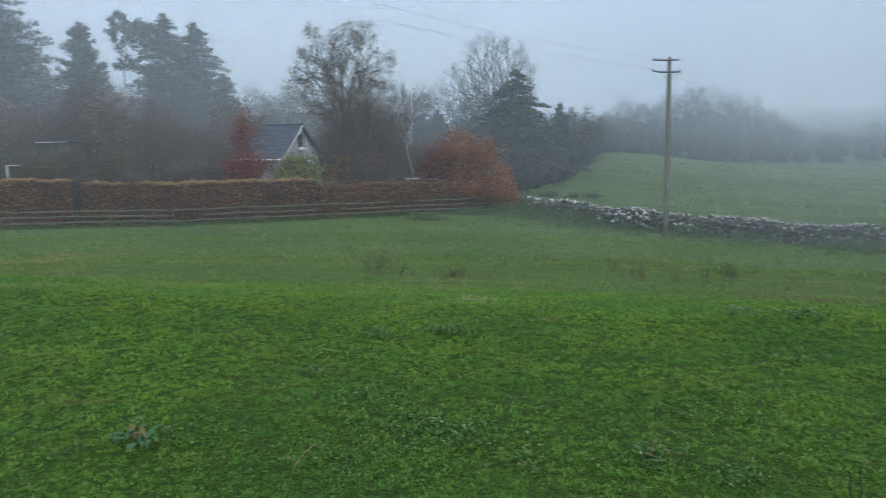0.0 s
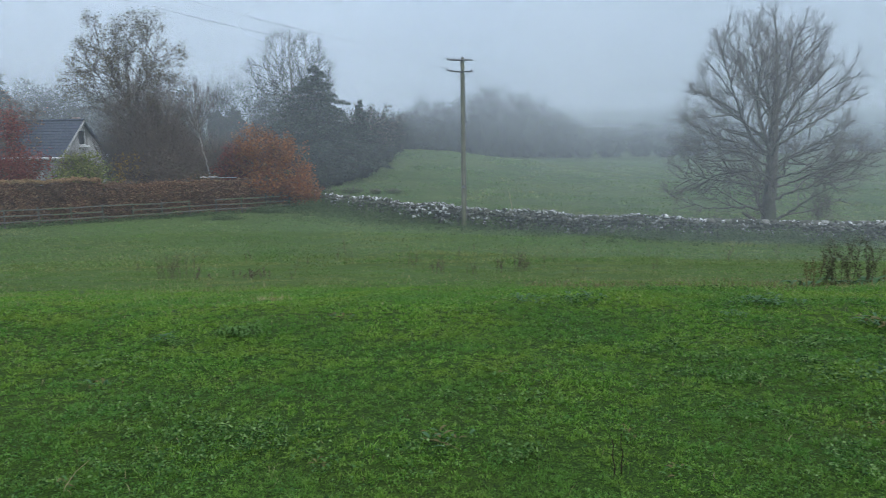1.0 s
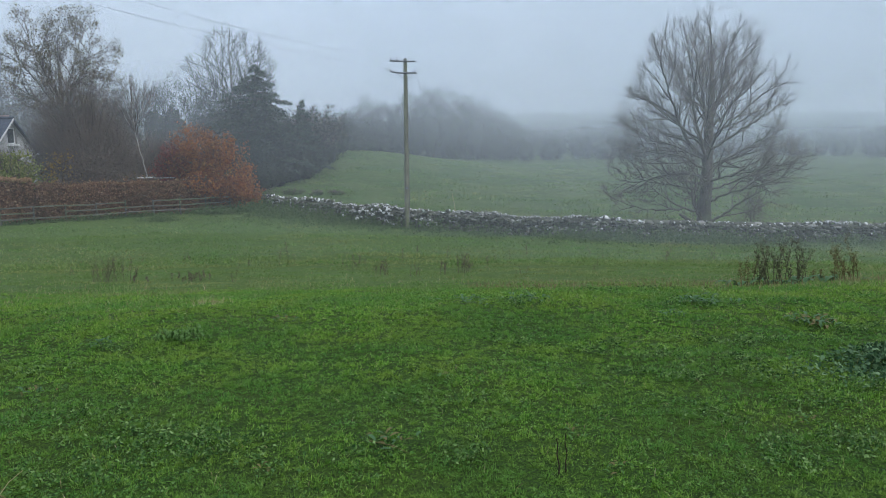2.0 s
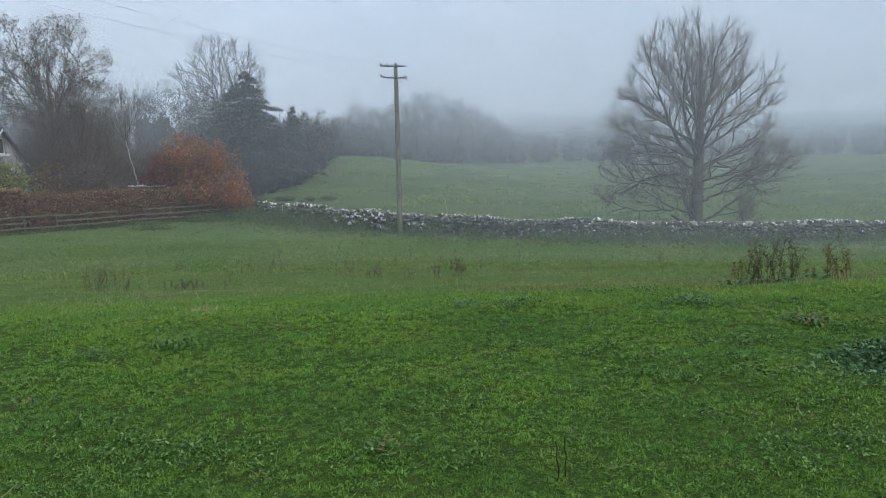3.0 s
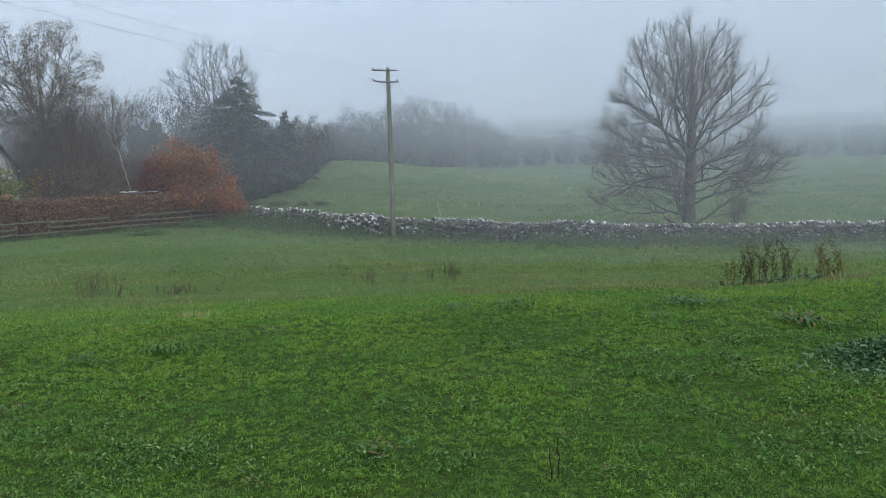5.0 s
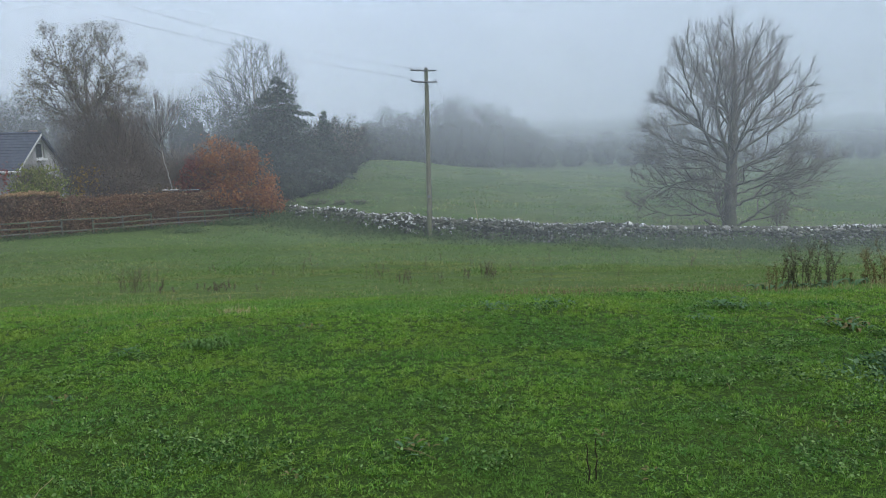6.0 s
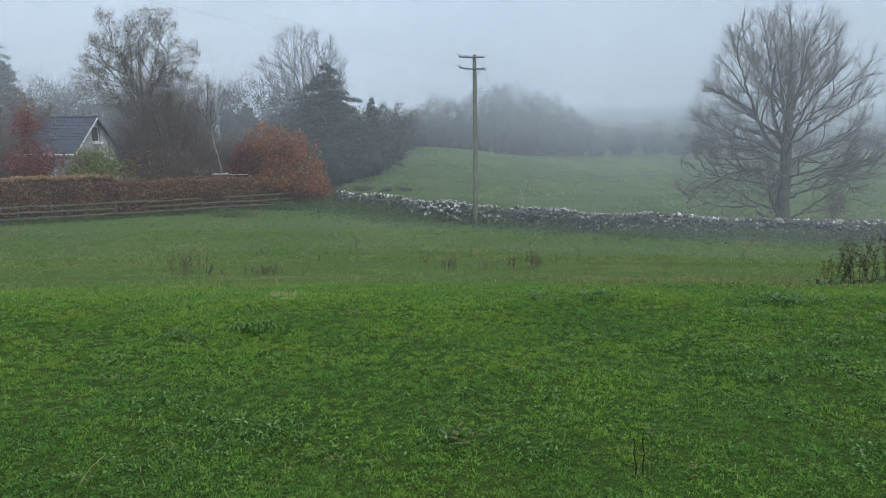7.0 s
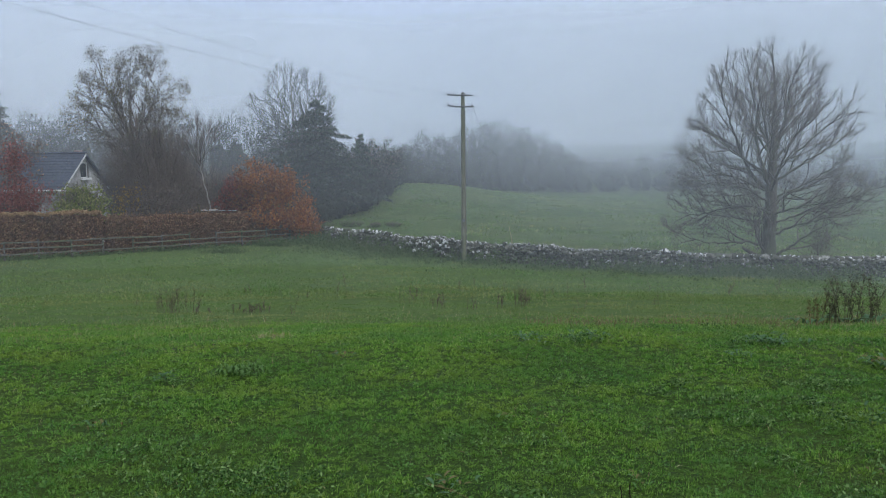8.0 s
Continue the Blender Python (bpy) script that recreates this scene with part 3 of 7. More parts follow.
def lobed(rng, n, half, low, shell, lobes=7):
    """Points in a bush of several uneven lobes."""
    hx, hy, hz = half
    at = rng.uniform(-1, 1, (lobes, 3)) * np.array([hx, hy, hz]) * np.array([0.62, 0.62, 0.42])
    at[:, 2] += hz * 0.85
    at[0] = (0, 0, hz * 0.7)
    size = rng.uniform(0.46, 0.72, lobes)
    size[0] = 0.84
    which = rng.choice(lobes, n, p=size ** 2 / (size ** 2).sum())
    d = unit(rng.normal(size=(n, 3)))
    r = rng.uniform(shell ** 3, 1, n) ** (1 / 3) * (1 + 0.12 * rng.normal(size=n))
    return d * (r * size[which])[:, None] * np.array([hx, hy, hz * 1.05]) + at[which]


def shrub(name, at, label, half, seed, stems=26, leaf_n=2500, leaf_size=0.09, leaf_mat=M_OLIVE, twig_mat=M_DARKTWIG, cat="shrub", group="", twig_n=700, dense=0.6):
    """A many-stemmed bush: arching stems, twigs and leaves in a lumpy round form."""
    rng = np.random.default_rng(seed)
    bush = thing(name, at, label, cat, group)
    hx, hy, hz = half
    form = int(rng.integers(1, 10 ** 6))
    ends = lobed(np.random.default_rng(form), stems, half, 0.3, 0.8)
    chunks = []
    for e in ends:
        t = np.linspace(0, 1, 7)[:, None]
        foot = np.array([e[0] * 0.18, e[1] * 0.18, -0.1])
        mid = np.array([e[0] * 0.45, e[1] * 0.45, e[2] * 0.7])
        p = foot * (1 - t) ** 2 + 2 * mid * t * (1 - t) + e * t * t + rng.normal(size=(7, 3)) * 0.05 * t
        chunks.append(tube(p, np.linspace(0.012 * hz + 0.01, 0.006, 7), 4))
    v, f = joined(chunks)
    mass("stem_mass", shaded(mesh_of("stem_mass", v, f, twig_mat)), bush)
    base = lobed(np.random.default_rng(form), twig_n, half, 0.15, 0.5)
    base[:, 2] = np.maximum(base[:, 2], 0.05)
    wv = unit(base - np.array([0, 0, hz * 0.4])) + rng.normal(size=base.shape) * 0.4 + np.array([0, 0, 1.0])
    v, f = thorns(base, wv, rng.uniform(0.35, 1.1, twig_n) * min(1.5, 0.5 + 0.28 * hz), np.full(twig_n, 0.011), rng)
    mass("twig_mass", mesh_of("twig_mass", v, f, twig_mat), bush)
    if leaf_n:
        c = lobed(np.random.default_rng(form), leaf_n, half, 0.15, dense)
        keep = np.sin(c[:, 0] * 2.7 + seed) * np.sin(c[:, 1] * 2.3) * np.cos(c[:, 2] * 2.9 + seed) > -0.35
        c = c[keep]
        c[:, 2] = np.maximum(c[:, 2], 0.05)
        v, f = leaves(c, leaf_size, rng)
        mass("foliage", mesh_of("foliage", v, f, leaf_mat), bush)
    return bush


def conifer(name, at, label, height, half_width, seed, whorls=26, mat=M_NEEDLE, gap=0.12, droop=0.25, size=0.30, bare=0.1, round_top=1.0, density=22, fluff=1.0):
    """A conifer: straight stem, whorls of drooping boughs, sprays of needles hanging from them."""
    rng = np.random.default_rng(seed)
    tree = thing(name, at, label, "conifer")
    z = np.linspace(-0.2, height, 14)
    p = np.stack([np.sin(z * 0.35 + seed) * 0.12, np.cos(z * 0.3) * 0.1, z], axis=1)
    v, f = tube(p, np.linspace(height * 0.018 + 0.05, 0.02, 14), 8)
    piece("trunk", shaded(mesh_of("trunk", v, f, M_DARKBARK)), tree)
    boughs, tips = [], []
    for w in range(whorls):
        u0 = bare + (1 - bare) * (w + 0.5) / whorls
        count = 4 + int(3 * (1 - u0)) + 2
        for b in range(count):
            if rng.random() < gap:
                continue
            a = b * 2 * np.pi / count + rng.uniform(-0.5, 0.5)
            u = min(max(u0 + rng.uniform(-1.5, 1.5) / whorls, bare), 0.99)
            reach = half_width * (1 - ((u - bare) / (1 - bare)) ** round_top) ** 0.8 + 0.12
            L = reach * rng.uniform(0.4, 1.0) * (1 + 0.15 * math.sin(a * 2 + seed))
            t = np.linspace(0, 1, 6)
            x = L * t
            dz = L * (0.25 * t - (droop + 0.2) * t * t + 0.1 * t ** 3) + rng.uniform(-0.1, 0.2) * t
            q = np.stack([np.cos(a) * x, np.sin(a) * x, u * height + dz], axis=1)
            boughs.append(tube(q, np.linspace(0.035 + 0.006 * L, 0.008, 6), 3))
            m = max(4, int(density * L))
            tt = rng.uniform(0.15, 1.0, m)
            c = np.stack([np.cos(a) * L * tt, np.sin(a) * L * tt, u * height + np.interp(tt, t, dz)], axis=1)
            c += rng.normal(size=(m, 3)) * fluff * np.array([0.30, 0.30, 0.20]) * (0.45 + 0.22 * L * (1.1 - tt))[:, None] + np.array([0, 0, -0.10])
            tips.append(c)
    v, f = joined(boughs)
    mass("bough_mass", shaded(mesh_of("bough_mass", v, f, M_DARKTWIG)), tree)
    c = np.concatenate(tips)
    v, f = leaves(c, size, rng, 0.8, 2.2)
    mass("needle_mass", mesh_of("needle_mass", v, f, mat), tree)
    return tree


def curved(points, step, rng, jit):
    """A wavering line through the points."""
    p = np.array(points, float)
    seg = np.concatenate([[0], np.cumsum(np.linalg.norm(np.diff(p, axis=0), axis=1))])
    fine = np.linspace(0, seg[-1], 60)
    q = np.column_stack([np.interp(fine, seg, p[:, k]) for k in range(3)])
    for _ in range(60):
        q[1:-1] = 0.5 * q[1:-1] + 0.25 * (q[:-2] + q[2:])
    m = max(3, int(seg[-1] / step))
    at = np.linspace(0, seg[-1], m + 1)
    out = np.column_stack([np.interp(at, fine, q[:, k]) for k in range(3)])
    out[1:] += rng.normal(size=(m, 3)) * jit
    return out


def grown_tree(name, at, label, trunk, limbs, crown, seed, mid_x=0.0, deep=0.9, gaps=(0.42, 0.24), spread=(46, 44), longest=(3.0, 1.1), tip=0.010, twigs=2, twig_len=0.6, twig_w=0.008, upward=0.45, curl=0.05, bare=0.18, forks=1.3, fine_twigs=False, bark=M_BARK, twig_mat=M_TWIG, leaf_mat=None, leaf_n=0, leaf_size=0.08, leaf_bunch=10, leaf_spread=0.2, leaf_low=0.0, cat="tree", group=""):
    """A bare tree: a trunk, bent main limbs, branches and branchlets that fill a crown of given half-widths (height, half-width), and twigs that turn up.
    trunk: (x, y, z, radius); limbs: height on the trunk, radius, points on the way."""
    rng = np.random.default_rng(seed)
    tree = thing(name, at, label, cat, group)
    cz, cw = zip(*crown)
    mid = np.array([mid_x, 0, cz[0] + 0.35 * (cz[-1] - cz[0])])

    def inside(p, more=0.0):
        a = math.atan2(p[1] / deep, p[0] - mid_x)
        lump = 1 + 0.09 * math.sin(3 * a + p[2] * 0.9 + seed) + 0.07 * math.sin(p[2] * 2.6 + 2 * a)
        return cz[0] <= p[2] <= cz[-1] + more and math.hypot(p[0] - mid_x, p[1] / deep) < np.interp(p[2], cz, cw) * lump + more

    def run(p, d, length, up, jit, st):
        out = [p]
        for _ in range(max(2, int(length / st))):
            d = unit(d + np.array([0, 0, up]) + rng.normal(size=3) * jit)
            p = p + d * st
            if len(out) > 2 and not inside(p, 0.3):
                break
            out.append(p)
        return np.array(out)

    def tilted(p, d, angle):
        side = unit(np.cross(d, rng.normal(size=3)))
        way = unit(d * math.cos(angle) + side * math.sin(angle))
        return unit(way + 0.30 * unit(p - mid) + np.array([0, 0, 0.12]))

    line = curved([q[:3] for q in trunk], 0.34, rng, 0.02)
    tz, tr = zip(*[(q[2], q[3]) for q in trunk])
    v, f = tube(line, np.interp(line[:, 2], tz, tr), 10)
    low = v[:, 2] < 1.0
    v[low, :2] *= (1 + 0.3 * (1 - np.clip(v[low, 2:3], 0, 1)))
    piece("trunk", shaded(mesh_of("trunk", v, f, bark)), tree)
    first = []
    for h, r, way in limbs:
        p = curved([line[int(np.argmin(np.abs(line[:, 2] - h)))]] + list(way), 0.30, rng, 0.035)
        gone = [k for k in range(4, len(p)) if not inside(p[k], 0.2)]
        p = p[:gone[0]] if gone and gone[0] > len(p) // 2 else p
        first.append((p, r))
        piece("limb", shaded(mesh_of("limb", *tube(p, 0.72 * r * (1 - np.linspace(0, 1, len(p))) ** 1.1 + tip * 1.3, 7), bark)), tree)
    first.append((line[int(len(line) * 0.45):], 0.1))
    second, chunks = [], []
    for p, r in first[:]:
        far = 0.30 * (len(p) - 1)
        for s in np.arange(far * 0.22, far * 0.92, forks):
            k = max(1, min(int(s / 0.30), len(p) - 2))
            b = run(p[k], tilted(p[k], unit(p[k] - p[k - 1]), math.radians(rng.uniform(30, 62))), (1.0 + 0.55 * (far - s)) * rng.uniform(0.7, 1.15), 0.02, 0.10, 0.30)
            if len(b) > 4:
                first.append((b, 0.04))
                chunks.append(tube(b, (0.30 * r * (1 - s / far) + 0.02) * (1 - np.linspace(0, 1, len(b)) ** 1.2) + tip, 5))
    for p, r in first:
        far = np.concatenate([[0], np.cumsum(np.linalg.norm(np.diff(p, axis=0), axis=1))])
        s = far[-1] * bare + rng.uniform(0, gaps[0])
        while s < far[-1]:
            k = max(1, min(int(np.searchsorted(far, s)), len(p) - 1))
            d = unit(p[k] - p[k - 1])
            L = min(longest[0], 0.8 + 0.5 * (far[-1] - s)) * rng.uniform(0.6, 1.2)
            b = run(p[k], tilted(p[k], d, math.radians(spread[0]) * rng.uniform(0.6, 1.3)), L, curl, 0.13, 0.25)
            second.append((b, L))
            chunks.append(tube(b, np.linspace(tip * (1.5 + 0.9 * L), tip, len(b)), 4))
            s += gaps[0] * rng.uniform(0.6, 1.4)
        second.append((p[-5:], 1.0))
    bases, ways = [], []
    for b, L in second:
        for _ in range(max(1, int((len(b) - 1) * 0.25 / gaps[1]))):
            k = int(rng.integers(1, len(b)))
            d = unit(b[k] - b[k - 1])
            c = run(b[k], tilted(b[k], d, math.radians(spread[1]) * rng.uniform(0.5, 1.2)), longest[1] * rng.uniform(0.5, 1.2), curl * 1.5, 0.15, 0.18)
            chunks.append(tube(c, np.linspace(tip, tip * 0.7, len(c)), 3))
            for q in range(1, len(c)):
                bases += [c[q]] * twigs
                ways += [c[q] - c[q - 1]] * twigs
        bases += [b[-1]] * 3
        ways += [b[-1] - b[-2]] * 3
    mass("branchwork", shaded(mesh_of("branchwork", *joined(chunks), twig_mat)), tree)
    bases, ways = np.array(bases), unit(np.array(ways))
    n = len(bases)
    aim = ways + rng.normal(size=(n, 3)) * 0.45 + np.array([0, 0, upward])
    long = twig_len * rng.uniform(0.35, 1.25, n)
    v, f = spikes(bases, aim, long, np.full(n, twig_w), rng, 0.3) if fine_twigs else thorns(bases, aim, long, np.full(n, twig_w), rng)
    mass("twig_mass", mesh_of("twig_mass", v, f, twig_mat), tree)
    if leaf_n:
        ok = np.where(bases[:, 2] > leaf_low)[0]
        pick = np.repeat(rng.choice(ok, leaf_n // leaf_bunch), leaf_bunch)
        c = bases[pick] + ways[pick] * 0.3 + rng.normal(size=(len(pick), 3)) * leaf_spread
        mass("foliage", mesh_of("foliage", *leaves(c, leaf_size, rng), leaf_mat), tree)
    return tree


# the tall bare ash behind the wall
def build_ash():
    limbs = ((4.5, 0.20, [(-1.3, 0.3, 5.6), (-2.3, 0.2, 8.2), (-3.2, -0.2, 10.2), (-4.1, -0.3, 12.6)]),
             (4.6, 0.16, [(-1.0, -0.5, 6.8), (-1.5, -0.7, 8.6), (-1.2, -0.9, 10.6), (-1.6, -0.9, 12.8)]),
             (7.0, 0.14, [(-0.7, 0.3, 8.7), (-1.1, 0.6, 10.9), (-1.9, 0.8, 13.4)]),
             (7.2, 0.15, [(0.7, -0.2, 9.2), (0.9, -0.4, 11.8), (1.8, -0.6, 14.3)]),
             (6.6, 0.13, [(1.6, 0.6, 8.0), (2.7, 0.9, 9.4), (3.7, 1.2, 11.6)]),
             (5.3, 0.13, [(1.9, -0.4, 6.6), (4.2, -0.8, 8.1), (5.9, -0.9, 9.8)]),
             (3.7, 0.12, [(1.3, 0.3, 4.7), (3.6, 0.6, 5.2), (6.3, 0.5, 6.2)]),
             (1.8, 0.12, [(1.6, -0.6, 2.6), (4.6, -1.0, 3.4), (6.5, -1.2, 4.6)]),
             (0.5, 0.13, [(1.0, -0.2, 0.7), (1.9, -0.3, 1.7), (3.9, -0.4, 2.7), (5.2, -0.4, 3.4)]),
             (4.0, 0.12, [(-2.0, -0.6, 5.1), (-4.2, -1.0, 5.2), (-6.3, -1.0, 6.1)]),
             (3.7, 0.11, [(-2.3, 0.5, 3.9), (-4.7, 0.8, 3.0), (-6.7, 0.8, 3.9)]),
             (1.3, 0.12, [(-1.9, -0.4, 1.6), (-3.6, -0.6, 1.3), (-5.6, -0.6, 1.8), (-7.2, -0.6, 2.7)]),
             (0.4, 0.12, [(-0.9, -0.4, 1.4), (-1.2, -0.5, 3.0), (-1.5, -0.6, 4.9)]),
             (0.3, 0.10, [(-0.6, 0.3, 1.6), (-0.5, 0.4, 3.4), (-0.9, 0.7, 5.2)]),
             (5.4, 0.12, [(-2.0, 0.6, 7.2), (-4.0, 0.8, 8.9), (-6.0, 0.7, 9.3)]),
             (4.4, 0.14, [(0.3, 1.8, 5.6), (0.6, 3.8, 7.2), (0.4, 5.0, 9.2)]), (4.8, 0.14, [(-0.4, -1.9, 6.0), (-0.6, -3.7, 7.4), (-0.2, -4.9, 9.4)]),
             (6.0, 0.13, [(0.9, 1.7, 8.2), (1.6, 2.8, 10.2), (1.9, 3.1, 12.4)]), (6.2, 0.13, [(-1.0, -1.6, 8.2), (-1.8, -2.6, 10.0), (-2.3, -3.0, 12.2)]),
             (6.8, 0.10, [(-1.6, 0.4, 9.4), (-2.8, 0.6, 11.6), (-3.0, 0.6, 13.4)]), (7.4, 0.10, [(1.4, 0.3, 10.0), (2.6, 0.5, 12.0), (3.1, 0.5, 13.6)]), (6.2, 0.10, [(2.2, -0.6, 8.0), (4.2, -0.9, 9.8), (5.0, -1.0, 11.4)]), (5.6, 0.10, [(-2.6, -0.4, 7.2), (-4.6, -0.5, 8.8), (-5.2, -0.5, 10.8)]),
             (4.3, 0.09, [(2.0, 0.2, 5.0), (4.4, 0.2, 6.4), (6.0, 0.2, 7.6)]), (2.6, 0.09, [(2.0, -0.5, 3.4), (4.6, -0.8, 4.2), (6.6, -0.8, 5.2)]), (2.4, 0.09, [(-2.0, 0.4, 3.0), (-4.6, 0.6, 3.4), (-6.9, 0.5, 4.6)]), (4.8, 0.09, [(-2.2, -0.3, 5.6), (-4.6, -0.4, 6.4), (-6.4, -0.4, 7.6)]),
             (3.2, 0.11, [(1.6, 2.0, 3.9), (3.0, 4.0, 4.4)]), (3.0, 0.11, [(-1.6, 2.2, 3.6), (-3.2, 4.0, 3.8)]), (3.4, 0.11, [(1.5, -2.2, 4.0), (3.2, -4.2, 4.6)]), (3.1, 0.11, [(-1.4, -2.2, 3.8), (-3.0, -4.2, 4.2)]))
    tree = grown_tree("ash_tree", on_land(21.35, 52.3), "tall bare grey ash tree standing just behind the stone wall", ((0, 0, -0.2, 0.46), (0, 0, 1.2, 0.42), (0.05, 0, 4.2, 0.37), (0.1, 0, 5.6, 0.33), (0.05, 0, 7.4, 0.23), (0.15, 0, 9.2, 0.15), (0.0, 0, 12.0, 0.07), (-0.3, 0, 14.0, 0.015)),
                      limbs, ((0.6, 3.0), (1.5, 6.4), (2.6, 7.0), (4.2, 7.0), (6.5, 6.2), (9.0, 5.4), (11.0, 4.6), (12.4, 3.6), (13.5, 2.4), (14.3, 1.1)), 5, mid_x=-0.25, gaps=(0.46, 0.30), spread=(56, 50), longest=(1.9, 0.85), forks=0.95, tip=0.0090, twigs=1, twig_len=0.6, twig_w=0.0085)
    # a cut-off stub low on the trunk
    v, f = tube([(-0.2, -0.3, 0.15), (-0.9, -0.5, 0.55), (-1.5, -0.6, 0.85), (-1.95, -0.6, 1.15)], [0.17, 0.13, 0.11, 0.08], 7)
    piece("stub", shaded(mesh_of("stub", v, f, M_BARK)), tree)


build_ash()

# garden trees behind the hedge
_r = np.random.default_rng(21)
grown_tree("sycamore_tree", on_land(-24.5, 63.5), "tall half-bare sycamore with withered leaves behind the hedge", ((0, 0, -0.2, 0.34), (-0.1, 0, 4.0, 0.28), (0.1, 0, 7.0, 0.17), (-0.2, 0, 9.5, 0.06), (0.2, 0, 12.6, 0.015)),
           ((5.6, 0.13, [(-1.2, 0.3, 7.4), (-2.8, 0.4, 9.4), (-3.6, 0.4, 11.2)]), (6.0, 0.13, [(1.0, -0.3, 7.8), (2.2, -0.5, 9.6), (2.7, -0.5, 11.8)]), (6.6, 0.12, [(-0.8, -0.5, 8.6), (-1.6, -0.9, 10.8), (-1.9, -1.0, 12.9)]),
            (6.9, 0.12, [(0.7, 0.6, 9.0), (1.3, 0.9, 11.2), (1.4, 1.0, 13.2)]), (5.2, 0.11, [(-1.6, -0.4, 6.8), (-3.4, -0.6, 8.2), (-4.4, -0.6, 9.0)]), (5.4, 0.11, [(1.4, 0.4, 6.6), (2.8, 0.6, 7.8), (3.6, 0.6, 8.2)]),
            (5.8, 0.10, [(0.2, 1.6, 7.6), (0.3, 2.9, 9.8)]), (6.2, 0.10, [(-0.2, -1.7, 8.0), (-0.3, -3.0, 10.2)]), (4.6, 0.09, [(1.0, -1.2, 5.6), (2.4, -2.0, 6.6)]), (4.4, 0.09, [(-1.0, 1.2, 5.4), (-2.6, 1.9, 6.4)])),
           ((5.4, 2.4), (7.0, 3.9), (8.6, 4.5), (10.4, 4.4), (12.0, 3.8), (13.2, 2.7), (13.9, 1.4)), 22, mid_x=-0.25, gaps=(0.48, 0.42), spread=(52, 48), longest=(1.5, 0.8), curl=0.03, forks=0.9, tip=0.011, twigs=1, twig_len=0.5, twig_w=0.009, bark=M_DARKBARK, twig_mat=M_DARKTWIG, leaf_mat=M_OLIVE, leaf_n=13000, leaf_size=0.08, leaf_bunch=9, leaf_spread=0.16, leaf_low=6.0)
grown_tree("birch_tree", on_land(-17.5, 62.1), "slender leaning birch with a pale trunk", ((0, 0, -0.2, 0.075), (-0.3, 0, 1.2, 0.06), (-1.25, 0, 5.2, 0.045), (-1.5, 0, 7.0, 0.03), (-1.35, 0, 9.2, 0.01)),
           ((5.4, 0.03, [(-1.9, 0.1, 6.8), (-2.5, 0.1, 8.0)]), (5.7, 0.03, [(-0.6, -0.2, 7.0), (0.1, -0.3, 8.4)]), (5.9, 0.03, [(-1.6, -0.6, 7.2), (-1.7, -1.0, 8.8)]), (6.2, 0.03, [(-0.9, 0.5, 7.4), (-0.6, 0.8, 8.9)])),
           ((4.6, 1.2), (5.6, 2.3), (6.8, 2.6), (8.0, 2.1), (9.2, 0.9)), 23, mid_x=-0.55, gaps=(0.45, 0.40), spread=(38, 36), longest=(1.8, 0.8), curl=0.10, tip=0.010, twigs=1, twig_len=0.7, twig_w=0.008, upward=0.9, bark=M_BIRCH, twig_mat=M_DARKTWIG)
for _k, (x, y, h, lobes) in enumerate(((-14.2, 61.6, 6.6, ((0, 5.0, 1.7, 1.5), (0.9, 3.7, 1.5, 1.1), (-1.1, 3.4, 1.4, 1.2))), (-12.2, 62.2, 5.6, ((0, 4.2, 1.6, 1.3), (0.8, 2.7, 1.5, 1.0), (-0.9, 2.6, 1.2, 1.0))), (-16.0, 62.4, 5.4, ((0, 3.9, 1.4, 1.2), (-0.9, 2.7, 1.1, 1.0), (0.8, 2.5, 1.1, 0.9))),
                                     (-13.3, 60.9, 3.6, ((0, 2.2, 1.7, 1.2), (1.3, 1.5, 1.1, 0.9))), (-10.8, 61.4, 3.0, ((0, 1.5, 1.0, 1.1), (0.6, 1.0, 0.8, 0.8))))):
    _pts = np.concatenate([egg(_r, 170, (lx, 0.2 * k, lz), (lw, lw, lh), 0.1, 0.45) for k, (lx, lz, lw, lh) in enumerate(lobes)])
    broadleaf("beech_tree", on_land(x, y), "small beech still full of orange-brown autumn leaves", _pts, h * 0.3, 30 + _k, step=0.34, tip=0.010, twigs=5, twig_len=0.7, bark=M_DARKBARK, twig_mat=M_DARKTWIG, leaf_mat=M_ORANGE if _k != 2 else M_RED, leaf_n=int(720 * h), leaf_size=0.10, leaf_bunch=7, group="orange beeches beside the wall's end", kill=0.5, leaf_spread=0.26)
_pts = np.concatenate([egg(_r, 320, (0.2, 0, 2.3), (2.1, 1.9, 1.6), 0.2, 0.3), egg(_r, 130, (-0.1, 0, 4.9), (1.1, 1.1, 2.0), 0.2, 0.3)])
broadleaf("maple_tree", on_land(-29.5, 55.4), "small maple with dark red leaves behind the hedge", _pts, 1.2, 35, step=0.4, tip=0.008, twigs=3, twig_len=0.5, bark=M_DARKBARK, twig_mat=M_DARKTWIG, leaf_mat=M_RED, leaf_n=5200, leaf_size=0.10, leaf_spread=0.4)
